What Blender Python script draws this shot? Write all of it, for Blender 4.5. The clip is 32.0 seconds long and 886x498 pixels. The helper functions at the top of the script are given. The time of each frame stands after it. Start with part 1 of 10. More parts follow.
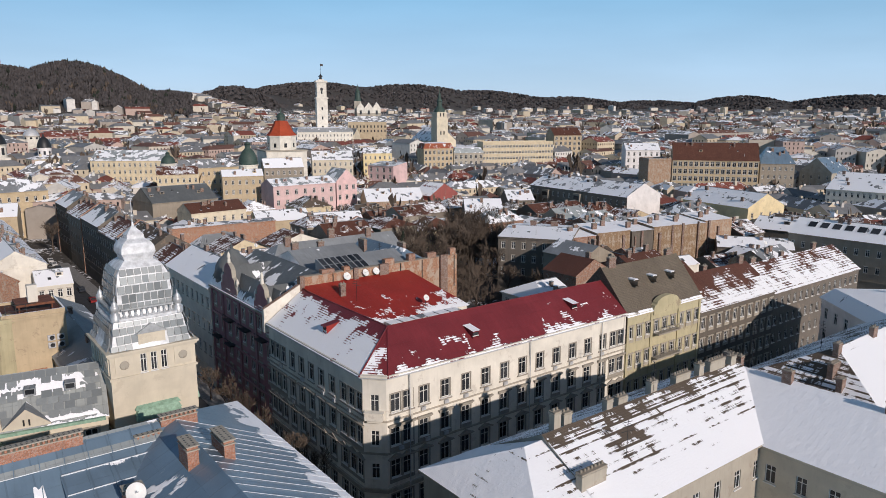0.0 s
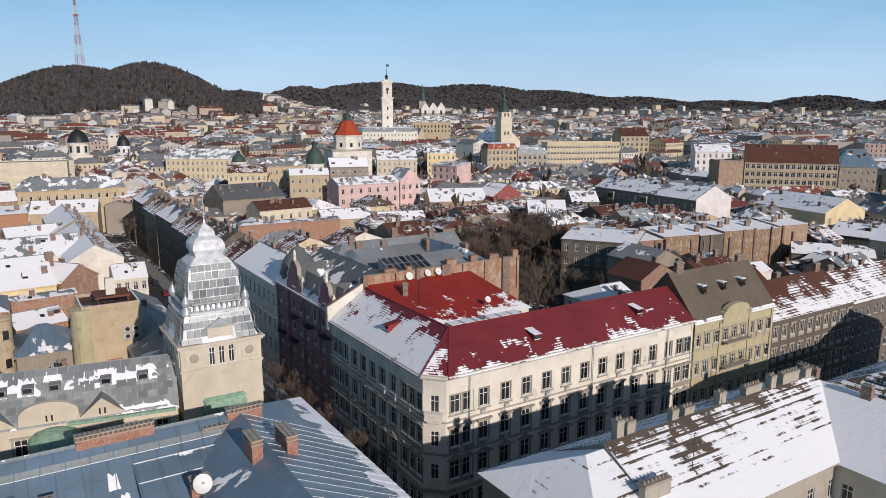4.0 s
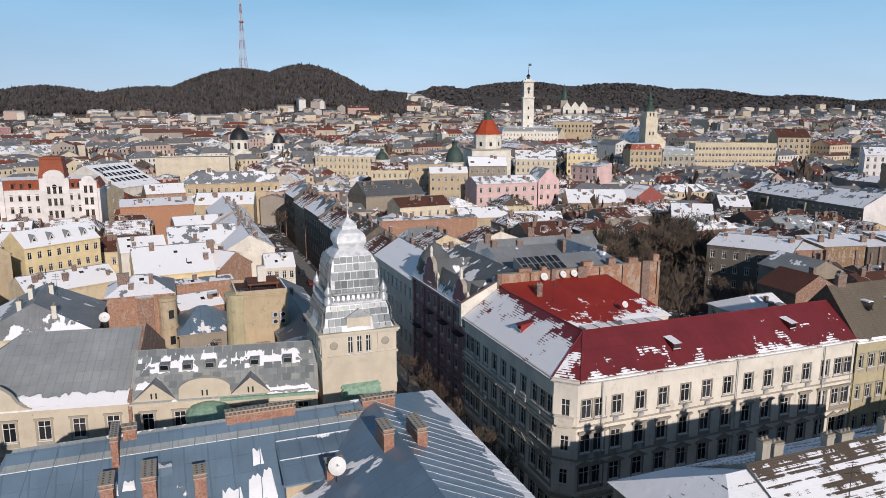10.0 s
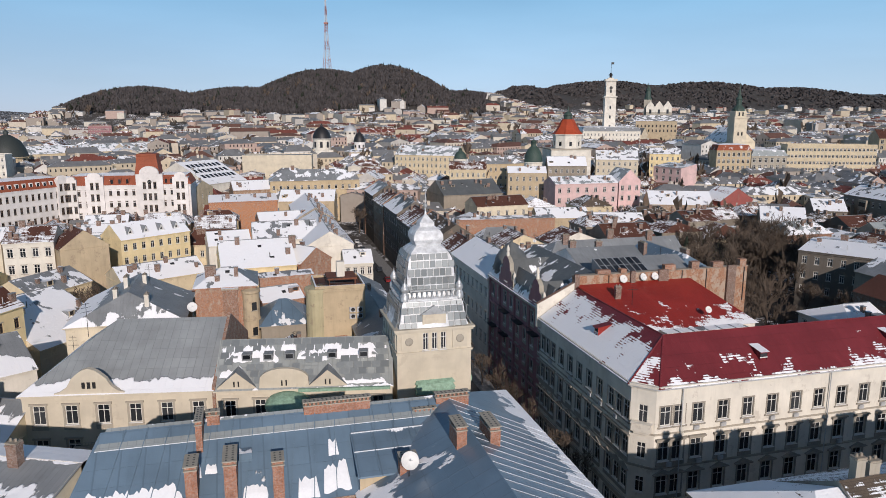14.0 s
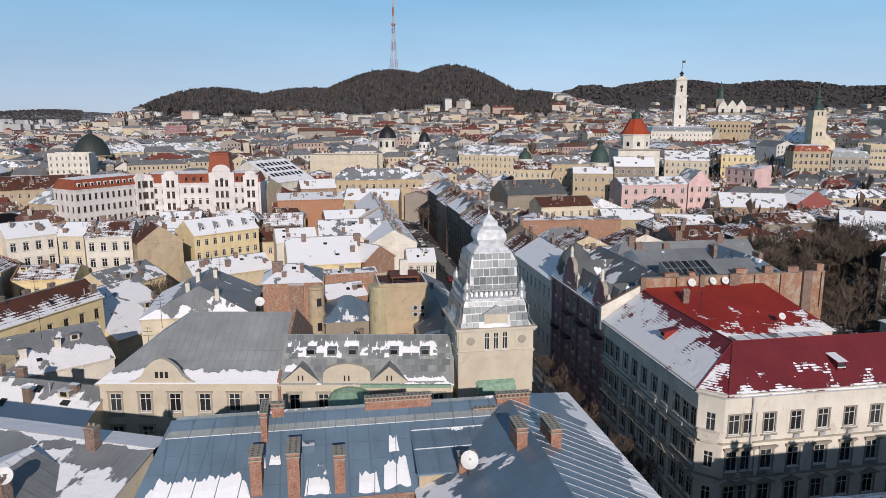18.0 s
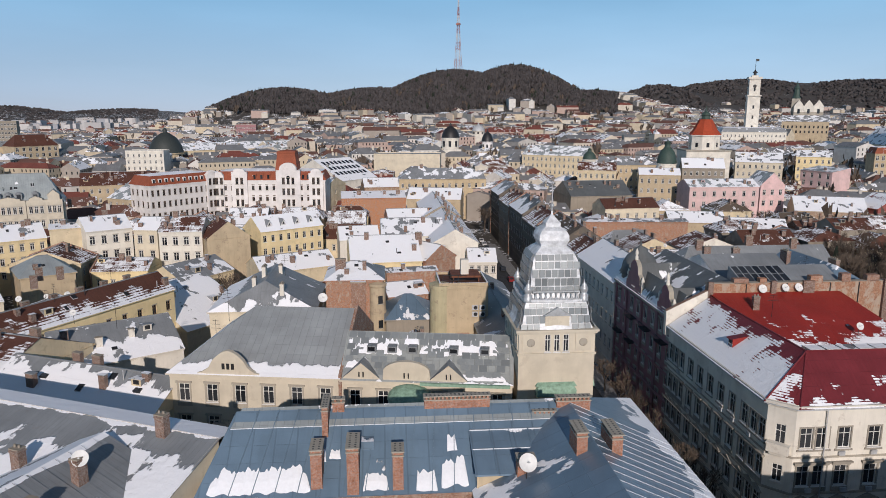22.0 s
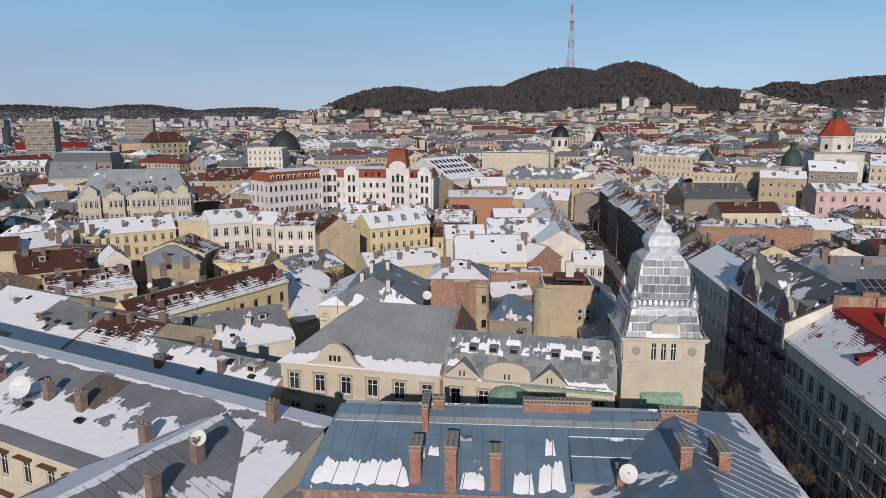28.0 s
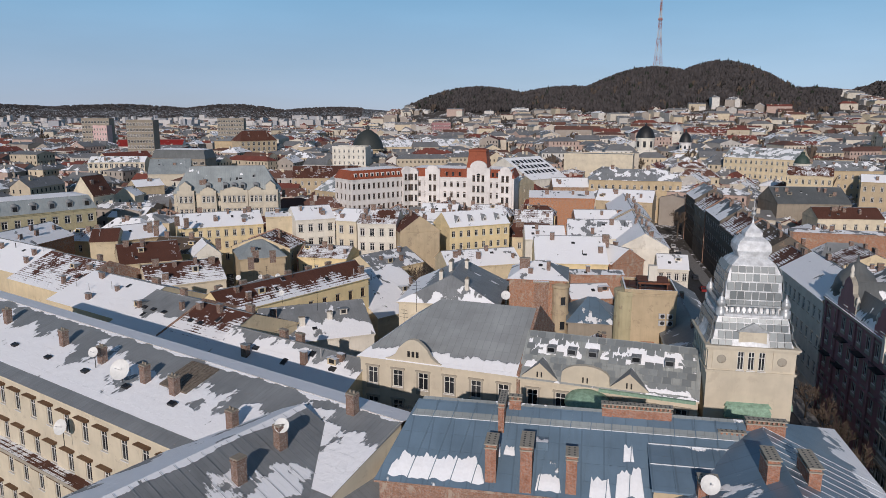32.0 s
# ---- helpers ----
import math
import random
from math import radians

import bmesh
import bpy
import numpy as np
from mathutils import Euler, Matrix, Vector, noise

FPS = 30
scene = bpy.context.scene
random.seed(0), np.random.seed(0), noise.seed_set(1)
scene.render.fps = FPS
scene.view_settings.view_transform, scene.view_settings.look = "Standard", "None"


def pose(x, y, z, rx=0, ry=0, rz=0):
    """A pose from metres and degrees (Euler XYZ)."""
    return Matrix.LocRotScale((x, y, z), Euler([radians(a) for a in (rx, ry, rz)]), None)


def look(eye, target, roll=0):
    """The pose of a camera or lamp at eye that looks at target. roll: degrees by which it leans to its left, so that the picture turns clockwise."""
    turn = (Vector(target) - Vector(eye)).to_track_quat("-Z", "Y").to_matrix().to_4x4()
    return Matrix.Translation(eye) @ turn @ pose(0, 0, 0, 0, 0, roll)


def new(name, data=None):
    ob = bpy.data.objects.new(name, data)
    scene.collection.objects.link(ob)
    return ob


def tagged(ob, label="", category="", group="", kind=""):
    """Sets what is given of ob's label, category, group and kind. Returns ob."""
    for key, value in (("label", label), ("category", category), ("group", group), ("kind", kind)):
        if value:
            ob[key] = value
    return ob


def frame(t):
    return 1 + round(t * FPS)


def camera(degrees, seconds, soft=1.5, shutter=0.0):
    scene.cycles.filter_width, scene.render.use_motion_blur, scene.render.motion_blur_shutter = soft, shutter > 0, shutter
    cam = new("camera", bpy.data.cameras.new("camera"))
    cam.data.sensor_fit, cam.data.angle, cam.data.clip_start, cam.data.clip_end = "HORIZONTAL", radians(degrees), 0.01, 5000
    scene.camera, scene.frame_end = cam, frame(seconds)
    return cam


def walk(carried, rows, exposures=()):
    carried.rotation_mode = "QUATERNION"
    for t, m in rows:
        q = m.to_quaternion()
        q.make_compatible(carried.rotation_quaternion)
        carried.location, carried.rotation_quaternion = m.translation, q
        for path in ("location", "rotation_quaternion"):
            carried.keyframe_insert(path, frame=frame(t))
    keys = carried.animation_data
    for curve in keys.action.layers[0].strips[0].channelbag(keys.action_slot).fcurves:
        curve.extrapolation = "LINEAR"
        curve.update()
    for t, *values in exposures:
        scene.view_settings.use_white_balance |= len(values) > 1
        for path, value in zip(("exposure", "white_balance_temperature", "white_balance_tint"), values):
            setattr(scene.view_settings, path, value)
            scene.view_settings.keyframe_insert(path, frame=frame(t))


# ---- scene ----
cam = camera(63.9, 32.0, soft=0.8)
PATH = [
    (0, (0.305, -0.591, 53.83), (0.241, 1.372, 53.451), 0.0),
    (0.5, (0.245, -0.713, 53.663), (0.197, 1.25, 53.283), 0.2),
    (1, (0.179, -0.766, 53.555), (0.143, 1.197, 53.176), 0.3),
    (1.5, (0.096, -0.722, 53.511), (0.054, 1.241, 53.133), 0.3),
    (2, (0.021, -0.539, 53.586), (-0.063, 1.423, 53.206), 0.2),
    (2.5, (0.013, -0.338, 53.715), (-0.13, 1.621, 53.337), 0.1),
    (3, (0.045, -0.208, 53.835), (-0.134, 1.748, 53.457), 0.1),
    (3.5, (0.093, -0.215, 53.919), (-0.115, 1.738, 53.54), 0.1),
    (5.5, (0.231, -0.37, 54.26), (-0.095, 1.567, 53.881), 0.0),
    (6, (0.19, -0.353, 54.273), (-0.166, 1.578, 53.894), 0.0),
    (6.5, (0.141, -0.365, 54.193), (-0.247, 1.56, 53.814), 0.1),
    (7, (0.128, -0.369, 54.095), (-0.291, 1.55, 53.716), 0.1),
    (7.5, (0.124, -0.353, 54.017), (-0.326, 1.559, 53.639), 0.1),
    (8, (0.138, -0.33, 53.977), (-0.344, 1.583, 53.598), 0.1),
    (8.5, (0.146, -0.205, 53.981), (-0.368, 1.69, 53.602), 0.1),
    (9, (0.162, -0.122, 53.975), (-0.384, 1.764, 53.595), 0.1),
    (9.5, (0.092, -0.072, 53.952), (-0.485, 1.805, 53.572), 0.1),
    (10, (0.112, -0.062, 53.872), (-0.496, 1.805, 53.491), 0.1),
    (10.5, (0.091, -0.038, 53.833), (-0.548, 1.819, 53.453), 0.1),
    (11, (0.057, -0.043, 53.797), (-0.61, 1.804, 53.416), 0.1),
    (11.5, (0.028, -0.015, 53.732), (-0.667, 1.822, 53.351), 0.1),
    (12, (0.026, 0.008, 53.662), (-0.695, 1.834, 53.281), 0.1),
    (12.5, (0.029, 0.026, 53.649), (-0.716, 1.843, 53.268), 0.1),
    (13, (0.044, 0.048, 53.64), (-0.724, 1.855, 53.259), 0.1),
    (13.5, (0.022, 0.103, 53.633), (-0.766, 1.901, 53.252), 0.1),
    (14, (-0.005, 0.106, 53.618), (-0.813, 1.895, 53.236), 0.1),
    (14.5, (-0.002, 0.1, 53.612), (-0.831, 1.88, 53.23), 0.1),
    (16.5, (-0.094, 0.118, 53.533), (-1.002, 1.858, 53.15), 0.1),
    (17, (-0.069, 0.142, 53.512), (-0.997, 1.872, 53.13), 0.1),
    (17.5, (-0.033, 0.15, 53.51), (-0.98, 1.87, 53.128), 0.1),
    (18, (-0.054, 0.234, 53.48), (-1.02, 1.943, 53.098), 0.0),
    (18.5, (-0.071, 0.306, 53.438), (-1.055, 2.005, 53.056), 0.0),
    (19, (-0.097, 0.286, 53.413), (-1.101, 1.974, 53.031), 0.0),
    (19.5, (-0.174, 0.214, 53.436), (-1.195, 1.891, 53.053), 0.0),
    (20, (-0.268, 0.208, 53.457), (-1.307, 1.874, 53.075), 0.1),
    (20.5, (-0.294, 0.184, 53.45), (-1.352, 1.838, 53.068), 0.0),
    (21, (-0.299, 0.168, 53.447), (-1.375, 1.81, 53.064), 0.1),
    (21.5, (-0.294, 0.253, 53.44), (-1.388, 1.883, 53.057), 0.1),
    (22, (-0.226, 0.331, 53.45), (-1.337, 1.949, 53.067), 0.1),
    (22.5, (-0.204, 0.384, 53.508), (-1.334, 1.989, 53.124), 0.1),
    (23, (-0.184, 0.398, 53.578), (-1.333, 1.99, 53.195), 0.0),
    (23.5, (-0.221, 0.377, 53.572), (-1.388, 1.955, 53.188), 0.1),
    (24, (-0.219, 0.322, 53.568), (-1.405, 1.887, 53.184), 0.1),
    (24.5, (-0.185, 0.289, 53.598), (-1.389, 1.839, 53.214), 0.1),
    (25, (-0.168, 0.293, 53.65), (-1.39, 1.829, 53.265), 0.1),
    (25.5, (-0.139, 0.324, 53.722), (-1.382, 1.842, 53.337), 0.1),
    (27.5, (0.085, 0.285, 53.831), (-1.239, 1.734, 53.444), 0.1),
    (28, (0.074, 0.297, 53.793), (-1.268, 1.728, 53.406), 0.1),
    (28.5, (0.114, 0.275, 53.768), (-1.247, 1.688, 53.38), 0.0),
    (29, (0.149, 0.229, 53.766), (-1.232, 1.622, 53.378), 0.0),
    (29.5, (0.123, 0.185, 53.78), (-1.278, 1.559, 53.392), 0.1),
    (30, (0.069, 0.145, 53.787), (-1.35, 1.5, 53.4), 0.1),
    (30.5, (0.065, 0.138, 53.82), (-1.374, 1.473, 53.434), 0.1),
    (31, (0.127, 0.102, 53.86), (-1.332, 1.414, 53.473), 0.1),
    (31.5, (0.176, 0.034, 53.83), (-1.301, 1.326, 53.443), 0.1),
    (32, (0.153, -0.037, 53.753), (-1.341, 1.234, 53.365), 0.2),
]
PLAN = 0.8     # metres to one unit of the plan in which all places below are given
walk(cam, [(t, look(Vector(eye) * PLAN, Vector(target) * PLAN, roll)) for t, eye, target, roll in PATH],
     exposures=((0.0, -0.42, 6440, 17), (16.0, -0.46, 6380, 17), (24.0, -0.58, 6350, 17), (32.0, -0.69, 6350, 17)))

# ---- light ----
SUN_YAW = 38.6      # heading of the shadows, degrees from +y towards -x
SUN_EL = 21.3
world = bpy.data.worlds.new("winter_sky")
scene.world = world
world.use_nodes = True
wn = world.node_tree.nodes
sky = wn.new("ShaderNodeTexSky")
sky.sky_type = "NISHITA"
sky.sun_disc = False
sky.sun_elevation = radians(SUN_EL)
sky.sun_rotation = radians(180.0 - SUN_YAW)
sky.air_density, sky.dust_density, sky.ozone_density = 0.8, 0.0, 4.0
wn["Background"].inputs["Strength"].default_value = 0.0555
veil = wn.new("ShaderNodeMix")      # thin high cloud
veil.data_type = "RGBA"
low = wn.new("ShaderNodeMapRange")      # pale at the horizon, blue above it
low.inputs[1].default_value, low.inputs[2].default_value = 0.0, 0.17
tone = wn.new("ShaderNodeMix")
tone.data_type = "RGBA"
tone.inputs[7].default_value = (7.1, 16.2, 23.4, 1)
far_side, dusk = wn.new("ShaderNodeMapRange"), wn.new("ShaderNodeMix")      # greyer haze opposite the sun
far_side.inputs[1].default_value, far_side.inputs[2].default_value = -0.5, -0.95
dusk.data_type = "RGBA"
dusk.inputs[6].default_value, dusk.inputs[7].default_value = (14.6, 19.6, 23.6, 1), (12.0, 14.8, 18.0, 1)
high, zenith_fill = wn.new("ShaderNodeMapRange"), wn.new("ShaderNodeMix")      # upper sky out of view, brightened to fill the shade
high.interpolation_type = "SMOOTHSTEP"
high.inputs[1].default_value, high.inputs[2].default_value, high.inputs[3].default_value, high.inputs[4].default_value = 0.3, 0.7, 0.0, 0.08
zenith_fill.data_type = "RGBA"
zenith_fill.inputs[7].default_value = (14.0, 16.6, 20.0, 1)
wisp = wn.new("ShaderNodeTexNoise")
wisp.inputs["Scale"].default_value, wisp.inputs["Detail"].default_value = 2.2, 5.0
wmap, wtex, wrange = wn.new("ShaderNodeMapping"), wn.new("ShaderNodeTexCoord"), wn.new("ShaderNodeMapRange")
wmap.inputs["Scale"].default_value = (1.0, 1.0, 5.0)
wrange.inputs[1].default_value, wrange.inputs[2].default_value, wrange.inputs[3].default_value, wrange.inputs[4].default_value = 0.4, 0.75, 0.9, 1.1
haze_z, haze = wn.new("ShaderNodeSeparateXYZ"), wn.new("ShaderNodeMapRange")      # denser towards the horizon
haze.interpolation_type = "SMOOTHSTEP"
haze.inputs[1].default_value, haze.inputs[2].default_value, haze.inputs[3].default_value, haze.inputs[4].default_value = 0.02, 0.55, 0.82, 0.05
both = wn.new("ShaderNodeMath")
both.operation = "MULTIPLY"
for a, b in ((wtex.outputs["Generated"], wmap.inputs[0]), (wmap.outputs[0], wisp.inputs["Vector"]), (wisp.outputs[0], wrange.inputs[0]),
             (wtex.outputs["Generated"], haze_z.inputs[0]), (haze_z.outputs[2], haze.inputs[0]), (haze_z.outputs[2], low.inputs[0]),
             (low.outputs[0], tone.inputs[0]), (haze_z.outputs[0], far_side.inputs[0]), (far_side.outputs[0], dusk.inputs[0]), (dusk.outputs[2], tone.inputs[6]), (tone.outputs[2], veil.inputs[7]),
             (wrange.outputs[0], both.inputs[0]), (haze.outputs[0], both.inputs[1]), (both.outputs[0], veil.inputs[0]), (sky.outputs[0], veil.inputs[6]), (haze_z.outputs[2], high.inputs[0]), (high.outputs[0], zenith_fill.inputs[0]), (veil.outputs[2], zenith_fill.inputs[6]), (zenith_fill.outputs[2], wn["Background"].inputs["Color"])):
    world.node_tree.links.new(a, b)
sun_data = bpy.data.lights.new("sun", "SUN")
sun_data.energy, sun_data.angle, sun_data.color = 4.85, radians(0.5), (1.0, 0.91, 0.795)
sun = new("sun", sun_data)
sa, se = radians(SUN_YAW), radians(SUN_EL)
SUN_TO = Vector((math.sin(sa) * math.cos(se), -math.cos(sa) * math.cos(se), math.sin(se)))
sun.matrix_world = look((SUN_TO * 300)[:], (0, 0, 0))

# ---- materials ----


class Tree:
    """A small helper to wire a node material."""

    def __init__(self, name):
        self.mat = bpy.data.materials.new(name)
        self.mat.use_nodes = True
        self.nt = self.mat.node_tree
        self.bsdf = self.nt.nodes["Principled BSDF"]

    def n(self, kind, **kw):
        node = self.nt.nodes.new("ShaderNode" + kind)
        for k, v in kw.items():
            if k in node.inputs:
                node.inputs[k].default_value = v
        return node

    def to(self, a, b):
        self.nt.links.new(a, b)

    def coords(self, kind="Object"):
        return self.n("TexCoord").outputs[kind]

    def mapped(self, vec, scale):
        m = self.n("Mapping")
        m.inputs["Scale"].default_value = scale
        self.to(vec, m.inputs["Vector"])
        return m.outputs[0]

    def noise(self, vec, scale, detail=3.0, rough=0.6):
        t = self.n("TexNoise")
        t.inputs["Scale"].default_value = scale
        t.inputs["Detail"].default_value = detail
        t.inputs["Roughness"].default_value = rough
        self.to(vec, t.inputs["Vector"])
        return t.outputs[0]

    def span(self, val, a, b, c=0.0, d=1.0, smooth=False):
        r = self.n("MapRange")
        if smooth:
            r.interpolation_type = "SMOOTHSTEP"
        for i, v in ((1, a), (2, b), (3, c), (4, d)):
            r.inputs[i].default_value = v
        self.to(val, r.inputs[0])
        return r.outputs[0]

    def math(self, op, a, b=None):
        m = self.n("Math")
        m.operation = op
        for i, v in ((0, a), (1, b)):
            if v is None:
                continue
            if isinstance(v, (int, float)):
                m.inputs[i].default_value = v
            else:
                self.to(v, m.inputs[i])
        return m.outputs[0]

    def mix(self, fac, a, b, mode="MIX"):
        m = self.n("Mix")
        m.data_type = "RGBA"
        m.blend_type = mode
        for i, v in ((0, fac), (6, a), (7, b)):
            if isinstance(v, (int, float)):
                m.inputs[i].default_value = v
            elif isinstance(v, tuple):
                m.inputs[i].default_value = (*v, 1)
            else:
                self.to(v, m.inputs[i])
        return m.outputs[2]

    def ramp(self, fac, stops, hard=False):
        r = self.n("ValToRGB")
        e = r.color_ramp.elements
        if hard:
            r.color_ramp.interpolation = "CONSTANT"
        while len(e) < len(stops):
            e.new(0.5)
        for i, (p, c) in enumerate(stops):
            e[i].position, e[i].color = p, (*c, 1)
        self.to(fac, r.inputs[0])
        return r.outputs[0]

    def bump(self, height, strength=0.3, dist=0.02):
        b = self.n("Bump")
        b.inputs["Strength"].default_value = strength
        b.inputs["Distance"].default_value = dist
        self.to(height, b.inputs["Height"])
        self.to(b.outputs[0], self.bsdf.inputs["Normal"])

    def base(self, col):
        if isinstance(col, tuple):
            self.bsdf.inputs["Base Color"].default_value = (*col, 1)
        else:
            self.to(col, self.bsdf.inputs["Base Color"])

    def rough(self, v):
        if isinstance(v, (int, float)):
            self.bsdf.inputs["Roughness"].default_value = v
        else:
            self.to(v, self.bsdf.inputs["Roughness"])


SNOW = (0.92, 0.93, 0.955)


def shade(c, k):
    return tuple(min(1.0, x * k) for x in c)


def plaster(name, rgb, dirt=0.5):
    """Old lime plaster: broad stains, streaks running down, fine grain."""
    t = Tree(name)
    co = t.coords()
    rnd = t.n("ObjectInfo").outputs["Random"]
    big = t.noise(co, 0.25, 4)
    streak = t.noise(t.mapped(co, (0.9, 0.9, 0.09)), 1.0, 4)
    fine = t.noise(co, 4.0, 3)
    col = t.mix(t.span(big, 0.35, 0.7), shade(rgb, 0.82), shade(rgb, 1.08))
    col = t.mix(t.span(streak, 0.55, 0.8, 0, dirt), col, shade(rgb, 0.5))
    col = t.mix(t.span(fine, 0.3, 0.75, 0.0, 0.25), col, shade(rgb, 0.7))
    peel = t.noise(co, 0.45, 7, 0.72)
    col = t.mix(t.span(peel, 0.56, 0.62, 0, dirt * 1.1, True), col, (0.24, 0.175, 0.125))
    run = t.noise(t.mapped(co, (2.4, 2.4, 0.16)), 1.0, 5, 0.7)
    col = t.mix(t.span(run, 0.5, 0.75, 0, dirt * 0.7), col, shade(rgb, 0.45))
    col = t.mix(t.span(rnd, 0, 1, 0.0, 0.22), col, (0.32, 0.3, 0.27))
    t.base(col)
    t.rough(0.9)
    t.bump(fine, 0.25, 0.02)
    return t.mat


def brickwork(name, rgb, mortar=(0.36, 0.33, 0.3), loss=0.25):
    """Bare brick fire walls with patches of old render."""
    t = Tree(name)
    co = t.coords()
    x = t.n("SeparateXYZ")
    t.to(co, x.inputs[0])
    c = t.n("CombineXYZ")
    t.to(t.math("ADD", x.outputs[0], x.outputs[1]), c.inputs[0])
    t.to(x.outputs[2], c.inputs[1])
    b = t.n("TexBrick")
    b.inputs["Color1"].default_value = (*shade(rgb, 0.75), 1)
    b.inputs["Color2"].default_value = (*shade(rgb, 1.2), 1)
    b.inputs["Mortar"].default_value = (*mortar, 1)
    b.inputs["Scale"].default_value = 1.0
    b.inputs["Brick Width"].default_value = 0.27
    b.inputs["Row Height"].default_value = 0.08
    b.inputs["Mortar Size"].default_value = 0.012
    t.to(c.outputs[0], b.inputs["Vector"])
    big = t.noise(t.mapped(co, (0.8, 0.8, 0.5)), 1.0, 7, 0.75)
    med = t.noise(co, 1.7, 4, 0.65)
    col = t.mix(t.span(med, 0.4, 0.7, 0, 0.6), b.outputs[0], shade(rgb, 0.45))
    spot = t.noise(co, 5.5, 4, 0.7)
    col = t.mix(t.span(spot, 0.5, 0.68, 0, 0.55), col, shade(rgb, 0.35))
    col = t.mix(t.span(spot, 0.5, 0.34, 0, 0.35), col, mortar)
    col = t.mix(t.span(big, 0.60 - loss * 0.32, 0.66 - loss * 0.32, 0, 0.7, True), col, (0.42, 0.36, 0.29))
    t.base(col)
    t.rough(0.92)
    t.bump(b.outputs["Fac"], 0.35, -0.02)
    return t.mat


def roofing(name, rgb, kind="seam", pitch=0.6, worn=0.4, gloss=0.5, rust=(0.2, 0.09, 0.05), flow=(1.5, 0.35), fleck=0.2, rows=None, spec=0.35, dashes=(1.15, 0.42)):
    """Roof cover (sheet metal with seams, or tiles) under lying snow; the corner attribute 'snow' says how much lies."""
    t = Tree(name)
    rows = (0.045 if kind == "tile" else 0.0) if rows is None else rows
    uv = t.n("UVMap")
    uv.uv_map = "metres"
    co = uv.outputs[0]
    x = t.n("SeparateXYZ")
    t.to(co, x.inputs[0])
    obj = t.coords()
    big = t.noise(obj, 0.18, 4)
    med = t.noise(obj, 1.1, 4)
    lon = t.noise(t.mapped(co, (1.6, 0.22, 1)), 1.0, 4)
    fine = t.noise(obj, 6.0, 2)
    col = t.mix(t.span(big, 0.3, 0.7), shade(rgb, 0.8), shade(rgb, 1.15))
    col = t.mix(t.span(lon, 0.5, 0.75, 0, worn), col, shade(rgb, 0.55))
    col = t.mix(t.span(med, 0.62, 0.8, 0, worn * 0.7), col, rust)
    if kind == "seam":
        u = t.math("FRACT", t.math("MULTIPLY", x.outputs[0], 1 / pitch))
        line = t.math("LESS_THAN", u, 0.07)
        v = t.math("FRACT", t.math("MULTIPLY", x.outputs[1], 1 / 1.9))
        cross = t.math("LESS_THAN", v, 0.015)
        line = t.math("MAXIMUM", line, cross)
        sheet = t.n("TexWhiteNoise")
        sheet.noise_dimensions = "2D"
        cell = t.n("CombineXYZ")
        t.to(t.math("FLOOR", t.math("MULTIPLY", x.outputs[0], 1 / pitch)), cell.inputs[0])
        t.to(t.math("FLOOR", t.math("MULTIPLY", x.outputs[1], 1 / 1.9)), cell.inputs[1])
        t.to(cell.outputs[0], sheet.inputs["Vector"])
        col = t.mix(t.span(sheet.outputs[0], 0, 1, 0, 0.18), col, shade(rgb, 0.62))
        col = t.mix(t.span(line, 0, 1, 0, 0.32), col, shade(rgb, 0.45))
    else:
        row = t.math("FRACT", t.math("MULTIPLY", x.outputs[1], 1 / 0.32))
        odd = t.math("FRACT", t.math("MULTIPLY", x.outputs[0], 1 / 0.24))
        line = t.math("MAXIMUM", t.math("LESS_THAN", row, 0.18), t.math("LESS_THAN", odd, 0.12))
        col = t.mix(t.span(line, 0, 1, 0, 0.55), col, shade(rgb, 0.4))
        col = t.mix(t.span(fine, 0.35, 0.7, 0, 0.5), col, shade(rgb, 0.6))
    at = t.n("Attribute")
    at.attribute_name = "snow"
    sn = t.noise(obj, 0.24, 5, 0.5)
    streaks = t.noise(t.mapped(co, (*flow, 1)), 1.0, 4, 0.6)
    m = t.math("ADD", t.math("MULTIPLY", sn, 1 - fleck), t.math("MULTIPLY", streaks, fleck))
    m = t.math("ADD", m, at.outputs["Fac"])
    if kind == "tile":
        course = t.math("LESS_THAN", t.math("FRACT", t.math("MULTIPLY", x.outputs[1], 1 / 1.28)), 0.14)
        m = t.math("SUBTRACT", m, t.math("ADD", t.math("MULTIPLY", line, 0.045), t.math("MULTIPLY", course, 0.07)))
    if rows:      # profiled sheets hold the snow in short dashes
        dash = t.n("TexWhiteNoise")
        dash.noise_dimensions = "2D"
        spot = t.n("CombineXYZ")
        v = t.math("MULTIPLY", x.outputs[1], 1 / dashes[1])
        t.to(t.math("FLOOR", t.math("MULTIPLY", x.outputs[0], 1 / dashes[0])), spot.inputs[0])
        t.to(t.math("FLOOR", v), spot.inputs[1])
        t.to(spot.outputs[0], dash.inputs["Vector"])
        m = t.math("ADD", m, t.span(dash.outputs[0], 0, 1, -rows * 0.5, rows * 0.5))
        m = t.math("SUBTRACT", m, t.math("MULTIPLY", t.math("LESS_THAN", t.math("FRACT", v), 0.34), rows))
    mask = t.span(m, 0.992, 1.014, 0, 1, True)
    dirty = t.mix(t.span(fine, 0.35, 0.8, 0, 0.10), SNOW, (0.62, 0.63, 0.66))
    t.base(t.mix(mask, col, dirty))
    t.rough(t.span(mask, 0, 1, gloss, 0.85))
    t.bsdf.inputs["Specular IOR Level"].default_value = spec
    h = t.math("ADD", t.math("MULTIPLY", mask, 1.0), t.math("MULTIPLY", line, 0.3 if kind == "seam" else -0.3))
